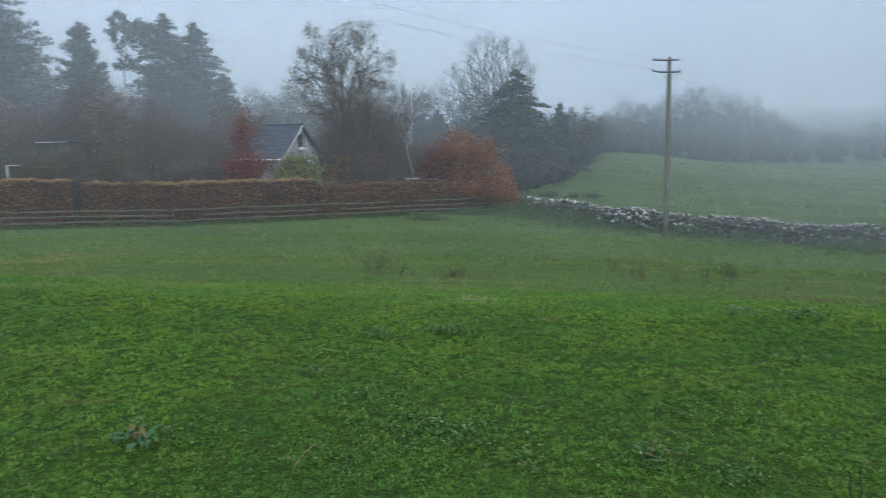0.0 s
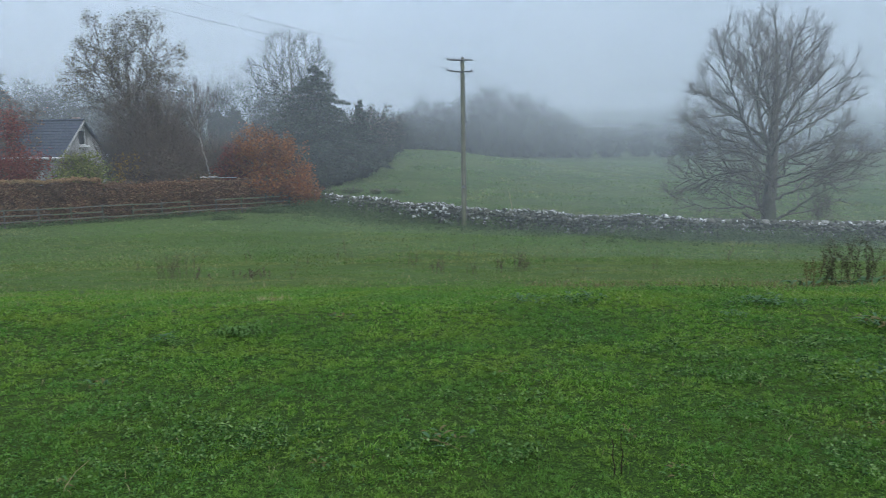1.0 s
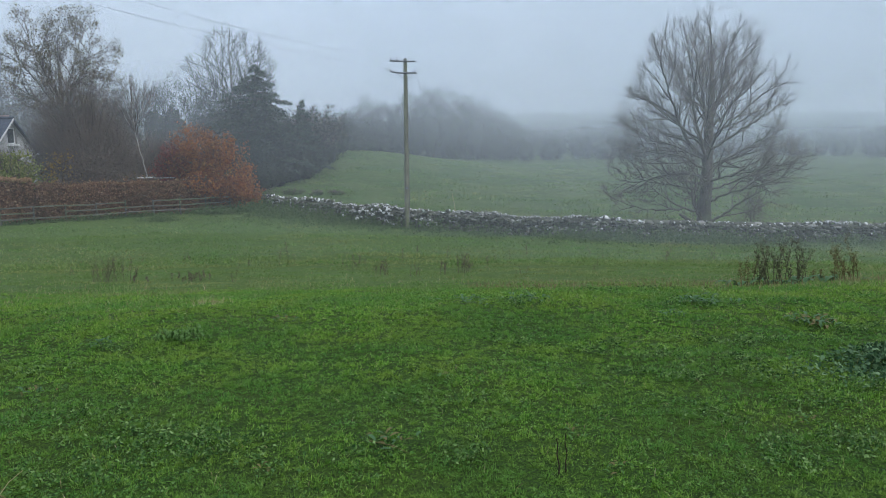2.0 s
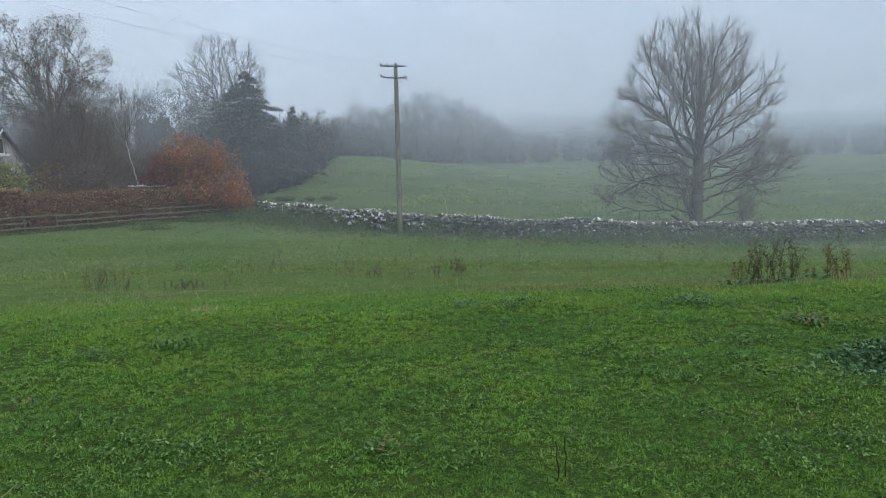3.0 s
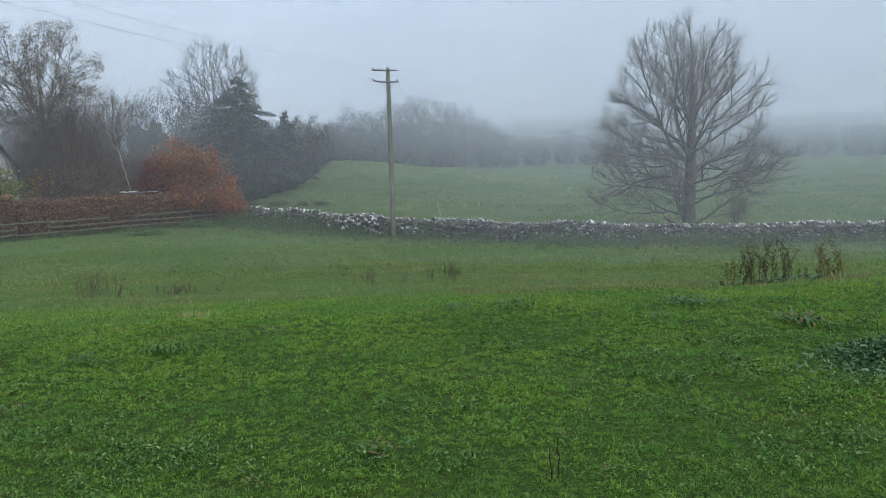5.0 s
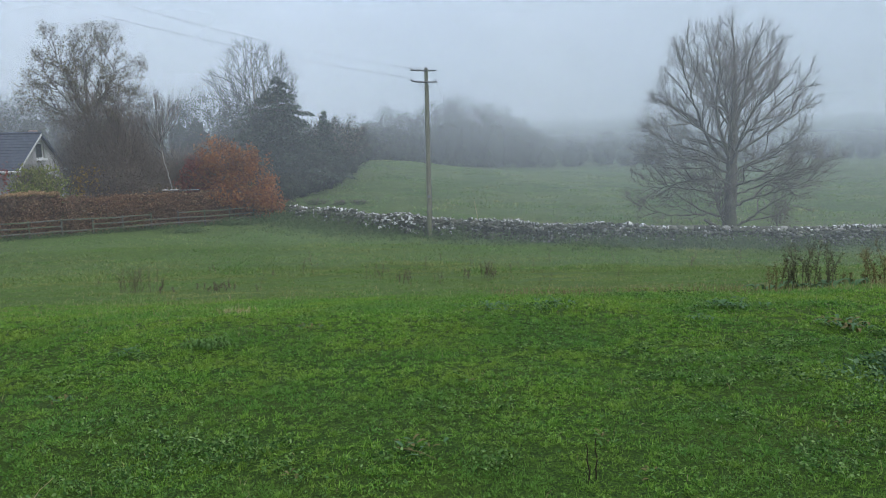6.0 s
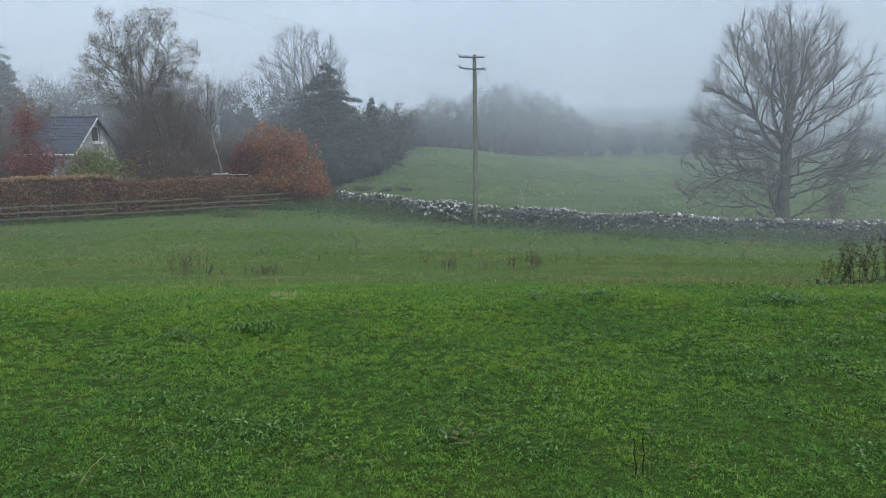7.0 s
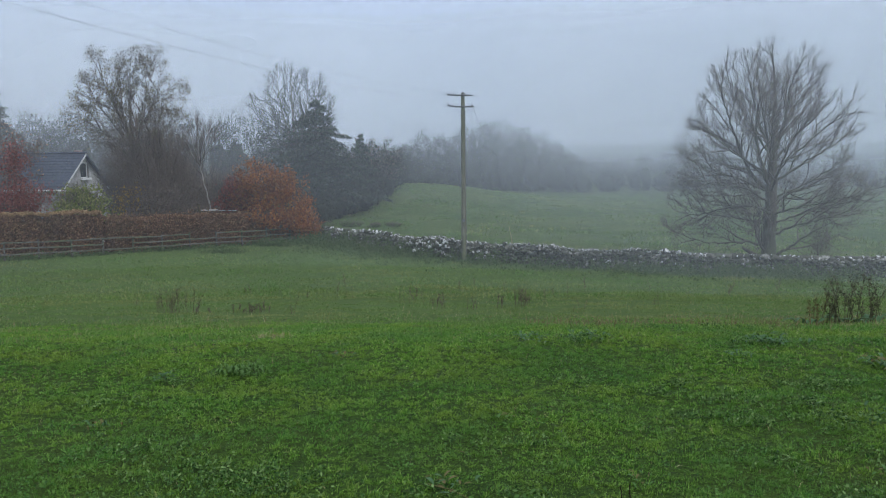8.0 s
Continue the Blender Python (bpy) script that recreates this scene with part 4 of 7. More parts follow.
# dark bare garden trees to the far side
for _k, (x, y, h, hw) in enumerate(((-41.0, 57.0, 8.6, 3.4), (-46.5, 60.0, 9.4, 3.6), (-53.0, 58.0, 8.0, 3.6), (-59.5, 61.0, 8.8, 3.6), (-35.8, 66.0, 8.0, 3.2))):
    _pts = egg(_r, 460, (0, 0, h * 0.58), (hw, hw, h * 0.42), 0.15, 0.25)
    broadleaf("garden_tree", on_land(x, y), "dark bushy half-bare garden tree with brownish twigs", _pts, 1.6, 40 + _k, step=0.45, tip=0.010, twigs=14, twig_len=0.75, fine_twigs=False, bark=M_DARKBARK, twig_mat=M_DARKTWIG, leaf_mat=M_OLIVE if _k % 2 else M_RUSSET, leaf_n=1600, leaf_size=0.11, group="dark trees in the gardens", lift=0.2, twig_w=0.012)
# tall faded trees far behind
grown_tree("lime_tree", on_land(-17.4, 94.6), "tall bare tree faded by mist behind a dark conifer", ((0, 0, -0.2, 0.42), (0, 0, 4.0, 0.34), (0.1, 0, 7.0, 0.24), (-0.2, 0, 11.0, 0.12), (-0.3, 0, 16.6, 0.02)),
           ((5.2, 0.18, [(-1.2, 0.2, 8.0), (-2.6, 0.3, 11.4), (-3.3, 0.3, 14.8)]), (5.6, 0.18, [(1.4, -0.2, 8.4), (2.8, -0.4, 11.6), (3.2, -0.4, 14.8)]), (6.4, 0.15, [(-0.8, -0.6, 9.4), (-1.5, -1.0, 12.8), (-1.6, -1.0, 16.2)]), (6.8, 0.15, [(0.9, 0.8, 9.8), (1.5, 1.2, 13.0), (1.4, 1.2, 16.4)]),
            (5.0, 0.13, [(-2.0, -0.4, 7.4), (-3.8, -0.6, 10.0), (-4.6, -0.6, 12.4)]), (5.2, 0.13, [(2.0, 0.5, 7.6), (3.8, 0.6, 10.0), (4.6, 0.6, 12.6)]), (5.8, 0.12, [(0.2, 2.0, 8.4), (0.3, 3.2, 12.0)]), (6.0, 0.12, [(-0.2, -2.0, 8.6), (-0.3, -3.4, 12.2)])),
           ((6.6, 2.2), (8.6, 3.9), (11.0, 4.9), (13.2, 4.9), (14.8, 4.0), (16.0, 2.6), (16.8, 1.0)), 50, mid_x=-0.1, gaps=(0.60, 0.50), spread=(52, 48), longest=(2.0, 1.0), tip=0.013, twigs=1, twig_len=0.8, twig_w=0.012, upward=0.6, bark=M_DARKBARK, twig_mat=M_FARLEAF)
_pts = egg(_r, 420, (0, 0, 4.6), (4.0, 3.8, 3.2), 0.2, 0.3)
broadleaf("field_tree", on_land(-8.2, 98.0), "bushy bare tree faded by mist at the field's edge", _pts, 1.8, 51, step=0.5, tip=0.014, twigs=12, twig_len=0.9, bark=M_DARKBARK, twig_mat=M_FARLEAF, lift=0.15, twig_w=0.016, fine_twigs=False, leaf_mat=M_WITHER, leaf_n=1500, leaf_size=0.15)
conifer("spruce_tree", on_land(-13.7, 87.5), "dark broad spruce faded by mist at the garden's end", 12.6, 6.2, 52, whorls=44, gap=0.22, density=50, size=0.14, round_top=1.9, fluff=0.65)
conifer("larch_tree", on_land(-9.6, 94.0), "dark spruce with uneven boughs faded by mist", 8.6, 3.6, 53, whorls=32, gap=0.3, density=40, size=0.14, fluff=0.65)
# conifers of the gardens at the far left
conifer("cedar_tree", on_land(-76.0, 80.5), "large dark cedar with long level boughs faded by mist", 23.5, 12.0, 60, whorls=60, gap=0.25, droop=0.05, size=0.18, density=34, round_top=2.4, fluff=1.1)
conifer("cypress_tree", on_land(-64.4, 83.0), "dense upright cypress faded by mist", 17.6, 4.0, 61, whorls=44, gap=0.08, droop=-0.25, size=0.17, density=46, fluff=1.15, round_top=2.6, bare=0.05)
for _k, (x, y, h) in enumerate(((-63.2, 89.0, 19.8), (-60.6, 90.4, 19.0))):
    _pts = np.concatenate([egg(_r, 150, (0.3 - 0.6 * _k, 0, h - 2.4), (2.3, 2.2, 2.0), 0.0, 0.2), egg(_r, 60, (0.8, 0, h - 6.5), (1.8, 1.8, 1.6), 0.0, 0.2)])
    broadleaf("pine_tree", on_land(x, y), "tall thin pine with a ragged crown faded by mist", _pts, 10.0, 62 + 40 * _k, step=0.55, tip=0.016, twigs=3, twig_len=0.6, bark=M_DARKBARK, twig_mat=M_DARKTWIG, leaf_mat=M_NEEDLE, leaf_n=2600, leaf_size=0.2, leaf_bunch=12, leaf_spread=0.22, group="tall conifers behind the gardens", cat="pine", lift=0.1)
for _k, (x, y, h, hw, rt) in enumerate(((-57.6, 89.6, 19.2, 4.6, 3.0), (-54.4, 91.0, 18.2, 5.4, 2.2), (-51.6, 92.6, 12.0, 4.4, 2.0))):
    tagged(conifer("fir_tree", on_land(x, y), "tall feathery conifer with drooping boughs faded by mist", h, hw, 63 + _k, whorls=64, gap=0.34, droop=0.22, size=0.17, density=34, fluff=0.9, round_top=rt, bare=0.08), group="tall conifers behind the gardens")

# bushes behind the hedge and beside the wall
shrub("garden_shrub", on_land(-25.5, 57.2), "rounded yellow-green shrub in front of the house", (2.2, 1.7, 2.2), 70, 20, 6500, 0.11, M_GREEN, group="garden shrubs")
shrub("garden_shrub", on_land(-23.3, 60.2), "shrub turning yellow beneath the sycamore", (1.8, 1.6, 2.1), 71, 22, 1200, 0.12, M_GOLD, group="garden shrubs")
for _k, (x, y, hx, hz, mat, n) in enumerate(((-21.6, 58.6, 2.4, 2.3, M_WITHER, 3800), (-19.2, 60.2, 2.1, 1.7, M_OLIVE, 2400), (-34.5, 55.0, 2.0, 1.5, M_WITHER, 2200), (-38.4, 52.5, 2.4, 2.1, M_OLIVE, 2200),
                                             (-42.6, 49.5, 2.3, 2.0, M_OLIVE, 2200), (-47.0, 50.5, 2.6, 2.2, M_IVY, 3000), (-52.0, 50.0, 2.6, 1.9, M_IVY, 2600), (-36.6, 45.6, 1.2, 2.0, M_IVY, 2200), (-33.6, 47.3, 1.3, 2.3, M_WITHER, 2600), (-33.6, 61.5, 2.4, 1.5, M_OLIVE, 1800), (-37.2, 58.2, 2.4, 1.7, M_RUSSET, 2000), (-27.6, 60.5, 2.0, 1.6, M_OLIVE, 1800), (-19.4, 62.0, 1.8, 1.5, M_RUSSET, 2600), (-56.5, 54.0, 3.0, 2.0, M_OLIVE, 2400), (-42.9, 51.8, 2.0, 2.1, M_WITHER, 2600))):
    shrub("garden_bush", on_land(x, y), "dark overgrown garden bush behind the hedge", (hx, hx * 0.85, hz), 72 + _k, 26, n, 0.12, mat, group="dark bushes behind the hedge", cat="bush", twig_n=1800)
for _k, (x, y, hx, hz) in enumerate(((-22.2, 62.6, 4.3, 4.8), (-18.2, 64.2, 3.2, 3.3), (-20.9, 61.6, 2.9, 3.7), (-25.0, 65.4, 3.0, 3.5), (-34.8, 58.4, 2.8, 3.3), (-39.0, 58.0, 3.8, 4.1), (-45.0, 59.0, 4.4, 4.4), (-51.5, 59.5, 4.6, 4.2), (-58.0, 60.0, 4.8, 4.2))):
    shrub("thicket", on_land(x, y), "dense brown-grey thicket of bare stems and withered leaves", (hx, hx * 0.8, hz), 120 + _k, 90, 4200, 0.09, M_WITHER if _k % 4 != 3 else M_OLIVE, group="thickets in the gardens", cat="thicket", twig_n=5500, dense=0.55)
shrub("elder_bush", on_land(24.3, 51.6), "small leafy elder bush beside the ash tree", (0.8, 0.7, 1.4), 90, 12, 260, 0.06, M_OLIVE, M_TWIG, twig_n=330)


# low scrub in the field behind the wall
for _k, (x, y, hx, hz) in enumerate(((-11.4, 74.5, 1.3, 0.34), (-8.7, 75.6, 1.1, 0.24), (-6.5, 74.6, 0.7, 0.2), (-4.6, 75.4, 0.8, 0.2), (-12.6, 78.5, 1.5, 0.5))):
    shrub("bramble_scrub", on_land(x, y), "low dull green bramble scrub behind the stone wall", (hx, hx * 0.7, hz), 240 + _k, 40, 700, 0.075, M_NETTLE, group="bramble scrub in the field", cat="bramble", twig_n=160, dense=0.55)


# far hedgerows and woods, too far to tell apart
def far_wood(name, spots, per, size, label, seed, mats=(M_FARLEAF, M_FARLEAF)):
    rng = np.random.default_rng(seed)
    cs, st = [], []
    for x, y, h, w in spots:
        g = float(land(x, y))
        n = int(2.0 * per * w * h / 12)
        c = egg(rng, n, (x, y, g + h * 0.46), (w * 0.95, w * 0.65, h * 0.48), 0.0, 0.70)
        cs.append(c)
        m = max(20, int(n * 0.2))
        e = egg(rng, m, (x, y, g + h * 0.5), (w * 0.9, w * 0.65, h * 0.46), 0.0, 0.8)
        st.append((e, (e - np.array([[x, y, g + h * 0.15]])) / h, rng.uniform(0.06, 0.16, m) * h))
    hearts = []
    for x, y, h, w in spots:
        g = float(land(x, y))
        t, f = np.meshgrid(np.linspace(0, np.pi, 7), np.arange(9) * 2 * np.pi / 9, indexing="ij")
        ball = np.stack([np.sin(t) * np.cos(f), np.sin(t) * np.sin(f), np.cos(t)], -1).reshape(-1, 3)
        ball = ball * rng.uniform(0.55, 1.10, (63, 1)) * np.array([w * 0.62, w * 0.40, h * 0.34]) + np.array([x, y, g + h * 0.33])
        i, j = np.arange(6)[:, None] * 9, np.arange(9)[None]
        quads = np.stack([i + j, i + 9 + j, i + 9 + (j + 1) % 9, i + (j + 1) % 9], -1).reshape(-1, 4)
        hearts.append((ball, np.concatenate([quads[:, :3], quads[:, [0, 2, 3]]])))
    c = np.concatenate(cs)
    top = new(name, mesh_of(name, *joined([leaves(c, size * 0.6, rng)] + hearts), mats[1]))
    tagged(top, label, "hedgerow", kind="stuff")
    base, way, L = (np.concatenate(q) for q in zip(*st))
    v, f = thorns(base, unit(way) + rng.normal(size=way.shape) * 0.35, L, np.full(len(base), 0.022), rng)
    mass("branchwork", mesh_of("branchwork", v, f, mats[0]), top)


def row_of(xy, heights, step, width, seed):
    """Clumps along a line; heights go with it from end to end."""
    rng = np.random.default_rng(seed)
    xy = np.array(xy, dtype=float)
    seg = np.concatenate([[0], np.cumsum(np.linalg.norm(np.diff(xy, axis=0), axis=1))])
    out = []
    for s in np.arange(0, seg[-1], step):
        x, y = np.interp(s, seg, xy[:, 0]), np.interp(s, seg, xy[:, 1])
        h = np.interp(s / seg[-1], np.linspace(0, 1, len(heights)), heights) * rng.uniform(0.82, 1.12)
        out.append((x + rng.normal() * 0.6, y + rng.normal() * 1.2, h, width * rng.uniform(0.8, 1.3)))
    return out


far_wood("hedgerow", row_of([(-21, 99), (-15, 108), (-8, 120), (0, 138)], [7.5, 6.4, 5.0, 4.5], 1.6, 2.6, 1), 400, 0.22, "dark bare hedgerow at the field's edge in mist", 101)
far_wood("hedgerow", row_of([(-14.6, 72), (-12.4, 80), (-10.3, 90), (-8.5, 104), (-6.5, 116)], [2.2, 3.2, 4.6, 5.0, 4.4], 1.3, 1.9, 6), 400, 0.19, "dark hedgerow running up the field from the wall", 106)
far_wood("wood", row_of([(-10, 147), (2, 149), (10, 150), (18, 149), (26, 148)], [8, 11, 12.5, 11, 6.5], 1.7, 3.4, 2), 440, 0.25, "rounded bare wood half lost in mist", 102)
far_wood("hedgerow", row_of([(24, 150), (34, 152), (50, 153), (75, 152), (110, 146), (130, 140)], [5, 7, 5, 5.5, 7, 8], 2.4, 2.8, 3), 340, 0.26, "low hedgerow across the far field in mist", 103)
far_wood("wood", row_of([(20, 196), (45, 200), (80, 198), (130, 188), (170, 180)], [8, 9, 8, 11, 12], 4.0, 5.0, 4), 90, 0.45, "wooded rise almost lost in mist", 104)
far_wood("wood", row_of([(-84, 88), (-68, 96), (-52, 100), (-42, 103), (-32, 105), (-24, 106), (-18, 107)], [13, 12, 11, 10.5, 10.5, 10, 10], 2.4, 3.4, 5), 420, 0.26, "trees behind the house faded by mist", 105)


# ---- clipped hedge ----
def along(a, b, s):
    return np.asarray(a) + (np.asarray(b) - np.asarray(a)) * s


def build_hedge(name, a, b, height, width, label, mat, top_mat, seed, n, rag=0.10):
    rng = np.random.default_rng(seed)
    a, b = np.array(a, float), np.array(b, float)
    L = np.linalg.norm(b - a)
    d = (b - a) / L
    nrm = np.array([-d[1], d[0]])
    base = thing(name, on_land(*a), label, "hedge")
    off = np.array(on_land(*a))

    def lumps(s, h):
        return 0.10 * np.sin(s * 1.9 + h * 2.1) + 0.07 * np.sin(s * 4.3 - h * 3.0) + 0.05 * np.sin(s * 9.1)

    # woody core
    ss = np.linspace(0, L, int(L * 2.5))
    prof = [(-0.37, 0.0), (-0.39, 0.5), (-0.36, 0.84), (-0.22, 0.92), (0.22, 0.92), (0.36, 0.84), (0.39, 0.5), (0.37, 0.0)]
    rows = []
    for o, hh in prof:
        xy = a[None] + d[None] * ss[:, None] + nrm[None] * (o * width + np.sign(o) * lumps(ss, hh))[:, None]
        z = land(xy[:, 0], xy[:, 1]) + hh * height + lumps(ss, 3.0) * 0.5 * hh - 0.1 * (hh == 0)
        rows.append(np.column_stack([xy, z]))
    v = np.stack(rows, 1)
    m = len(prof)
    i = np.arange(len(ss) - 1)[:, None] * m
    j = np.arange(m - 1)[None]
    f = np.stack([i + j, i + j + 1, i + m + j + 1, i + m + j], -1).reshape(-1, 4)
    piece("core", shaded(mesh_of("core", v.reshape(-1, 3) - off, f, M_HEDGEWOOD)), base)
    # leaves on face and top
    s = rng.uniform(0, L, n)
    h = rng.uniform(0.02, 1.0, n)
    o = -0.5 * width * (1 - 0.25 * smooth((h - 0.8) / 0.2)) - lumps(s, h) + np.abs(rng.normal(size=n)) * 0.10 * width
    xy = a[None] + d[None] * s[:, None] + nrm[None] * o[:, None]
    z = land(xy[:, 0], xy[:, 1]) + h * height * (0.99 + 0.3 * lumps(s, 3.0) / height)
    c = np.column_stack([xy, z]) + rng.normal(size=(n, 3)) * rag * 0.5
    v, f = leaves(c - off, 0.085, rng)
    mass("face_foliage", mesh_of("face_foliage", v, f, mat), base)
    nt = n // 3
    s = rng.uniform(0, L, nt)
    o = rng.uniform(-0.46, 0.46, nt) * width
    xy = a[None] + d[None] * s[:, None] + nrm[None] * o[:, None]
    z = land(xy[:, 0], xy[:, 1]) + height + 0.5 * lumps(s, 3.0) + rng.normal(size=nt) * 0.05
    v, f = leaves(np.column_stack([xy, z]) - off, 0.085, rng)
    mass("top_foliage", mesh_of("top_foliage", v, f, top_mat), base, "leafy top, golden on the two taller lengths")
    nw = n // 24
    s = rng.uniform(0, L, nw)
    xy = a[None] + d[None] * s[:, None] - nrm[None] * 0.4 * width
    z = land(xy[:, 0], xy[:, 1]) + rng.uniform(0.2, 1.0, nw) * height
    way = np.column_stack([np.tile(-nrm, (nw, 1)), np.full(nw, 0.6)]) + rng.normal(size=(nw, 3)) * 0.5
    v, f = spikes(np.column_stack([xy, z]) - off, way, rng.uniform(0.12, 0.32, nw), np.full(nw, 0.006), rng)
    mass("twig_mass", mesh_of("twig_mass", v, f, M_DARKTWIG), base)


_off = _hn * 1.1
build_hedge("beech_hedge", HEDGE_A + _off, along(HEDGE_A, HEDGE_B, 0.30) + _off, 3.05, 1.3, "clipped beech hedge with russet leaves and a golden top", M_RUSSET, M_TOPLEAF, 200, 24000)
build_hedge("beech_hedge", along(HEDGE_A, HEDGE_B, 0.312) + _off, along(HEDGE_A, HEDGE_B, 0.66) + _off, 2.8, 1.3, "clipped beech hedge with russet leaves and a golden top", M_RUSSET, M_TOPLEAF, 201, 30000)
build_hedge("beech_hedge", along(HEDGE_A, HEDGE_B, 0.665) + _off, along(HEDGE_A, HEDGE_B, 0.985) + _off, 2.3, 1.3, "lower overgrown russet hedge beside the trees", M_RUSSET, M_RUSSET, 202, 24000, 0.5)


# ---- post-and-rail fence ----
def build_fence():
    rng = random.Random(5)
    a, b = HEDGE_A - _hn * 0.35, HEDGE_B - _hn * 0.35
    L = float(np.linalg.norm(b - a))
    fence = thing("fence", on_land(*a), "weathered grey wooden post and rail fence before the hedge", "fence")
    ox, oy, oz = on_land(*a)
    step = 1.95
    n = int(L / step)
    yaw = math.atan2(_hd[1], _hd[0])
    tops = []
    for i in range(n + 1):
        x, y = a + _hd * step * i
        z = float(land(x, y))
        tops.append((x, y, z))
        h = 1.22 + rng.uniform(-0.05, 0.06)
        turn = (Matrix.Rotation(yaw, 4, 'Z') @ Matrix.Rotation(rng.uniform(-0.04, 0.04), 4, 'X') @ Matrix.Rotation(rng.uniform(-0.03, 0.03), 4, 'Y'))
        part("post", box_bm(0.10, 0.09, h + 0.2, (x - ox, y - oy, z - oz + h / 2 - 0.1), 0.012, turn), M_FENCE, fence)
    for i in range(n):
        p, q = Vector(tops[i]), Vector(tops[i + 1])
        for h in (1.10, 0.74, 0.38):
            if rng.random() < 0.06:
                continue
            e0 = p + Vector((-_hn[0] * 0.07, -_hn[1] * 0.07, h + rng.uniform(-0.03, 0.03)))
            e1 = q + Vector((-_hn[0] * 0.07, -_hn[1] * 0.07, h + rng.uniform(-0.03, 0.03)))
            d = e1 - e0
            turn = d.to_track_quat('X', 'Z').to_matrix().to_4x4()
            bm = box_bm(d.length + 0.08, 0.035, 0.095, (0, 0, 0), 0.008, turn)
            bmesh.ops.translate(bm, vec=(e0 + e1) / 2 - Vector((ox, oy, oz)), verts=bm.verts)
            part("rail", bm, M_FENCE, fence)


build_fence()


# ---- electricity pole with its wires ----
POLE = (1.22, 50.0)


def build_pole():
    x, y, z = on_land(*POLE)
    top = 5.37 - z
    pole = thing("electricity_pole", (x, y, z), "weathered wooden electricity pole with two crossarms before the wall", "utility pole")
    zz = np.linspace(-0.3, top, 12)
    lean = -0.0010 * (zz - top) * 4
    v, f = tube(np.column_stack([lean * 0, lean * 0, zz]), np.linspace(0.165, 0.115, 12), 14)
    piece("shaft", shaded(mesh_of("shaft", v, f, M_POLE)), pole)
    bm = bmesh.new()
    bmesh.ops.create_cone(bm, cap_ends=True, segments=14, radius1=0.125, radius2=0.06, depth=0.08)
    bmesh.ops.translate(bm, vec=(0, 0, top + 0.03), verts=bm.verts)
    part("cap", bm, M_ARM, pole, "dark metal cap")
    for k, (h, x0, x1, bow) in enumerate(((5.23 - z, -0.95, 0.60, 0.05), (4.54 - z, -0.95, 0.66, 0.10))):
        n = 10
        xs = np.linspace(x0, x1, n)
        zs = h + bow * (np.abs(xs) / 0.95) ** 2 * np.where(xs < 0, 1, 0.3)
        v, f = tube(np.column_stack([xs, np.full(n, -0.17), zs]), np.full(n, 0.048), 4)
        arm = piece("crossarm", mesh_of("crossarm", v, f, M_ARM), pole, "dark steel crossarm")
        for xi in ((-0.9, -0.5) if k == 0 else (-0.9, 0.55)):
            zi = float(np.interp(xi, xs, zs))
            prof_r = [0.02, 0.05, 0.035, 0.055, 0.035, 0.05, 0.02]
            v, f = tube([(xi, -0.17, zi + 0.02 + 0.022 * j) for j in range(7)], prof_r, 8)
            piece("insulator", shaded(mesh_of("insulator", v, f, M_CERAMIC)), arm, "brown glazed insulator")
    for sx in (-1, 1):
        v, f = tube([(sx * 0.5, -0.15, 4.54 - z), (sx * 0.06, -0.14, 4.16 - z)], [0.02, 0.02], 4)
        piece("brace", mesh_of("brace", v, f, M_ARM), pole)
    bm = box_bm(0.18, 0.012, 0.14, (0, -0.165, 2.6), 0.002)
    part("plate", bm, M_WIRE, pole, "small metal plate")
    v, f = tube([(0.13, -0.10, 4.4 - z), (0.16, -0.09, 2.0), (0.17, -0.10, 0.2)], [0.012, 0.012, 0.012], 5)
    piece("cable", shaded(mesh_of("cable", v, f, M_WIRE)), pole)


def build_wire(start, way, length, a, b, r, label):
    s = np.linspace(0, length, 40)
    p = np.column_stack([s * way[0], s * way[1], a * s + b * s * s])
    v, f = tube(p, np.full(40, r), 5)
    ob = new("overhead_wire", shaded(mesh_of("overhead_wire", v, f, M_WIRE)))
    ob.location = start
    tagged(ob, label, "wire", group="overhead wires at the pole")


build_pole()
build_wire((0.32, 49.83, 5.40), (-0.783, -0.622), 34, 0.067, 0.0040, 0.0085, "thin dark overhead wire from the upper crossarm")
build_wire((0.32, 49.83, 4.77), (-0.783, -0.622), 34, 0.083, 0.0026, 0.0085, "thin dark overhead wire from the lower crossarm")
build_wire((1.77, 49.83, 4.70), (0.068, 0.998), 110, -0.035, 0.00035, 0.012, "thin dark wire leaving the pole into the mist")


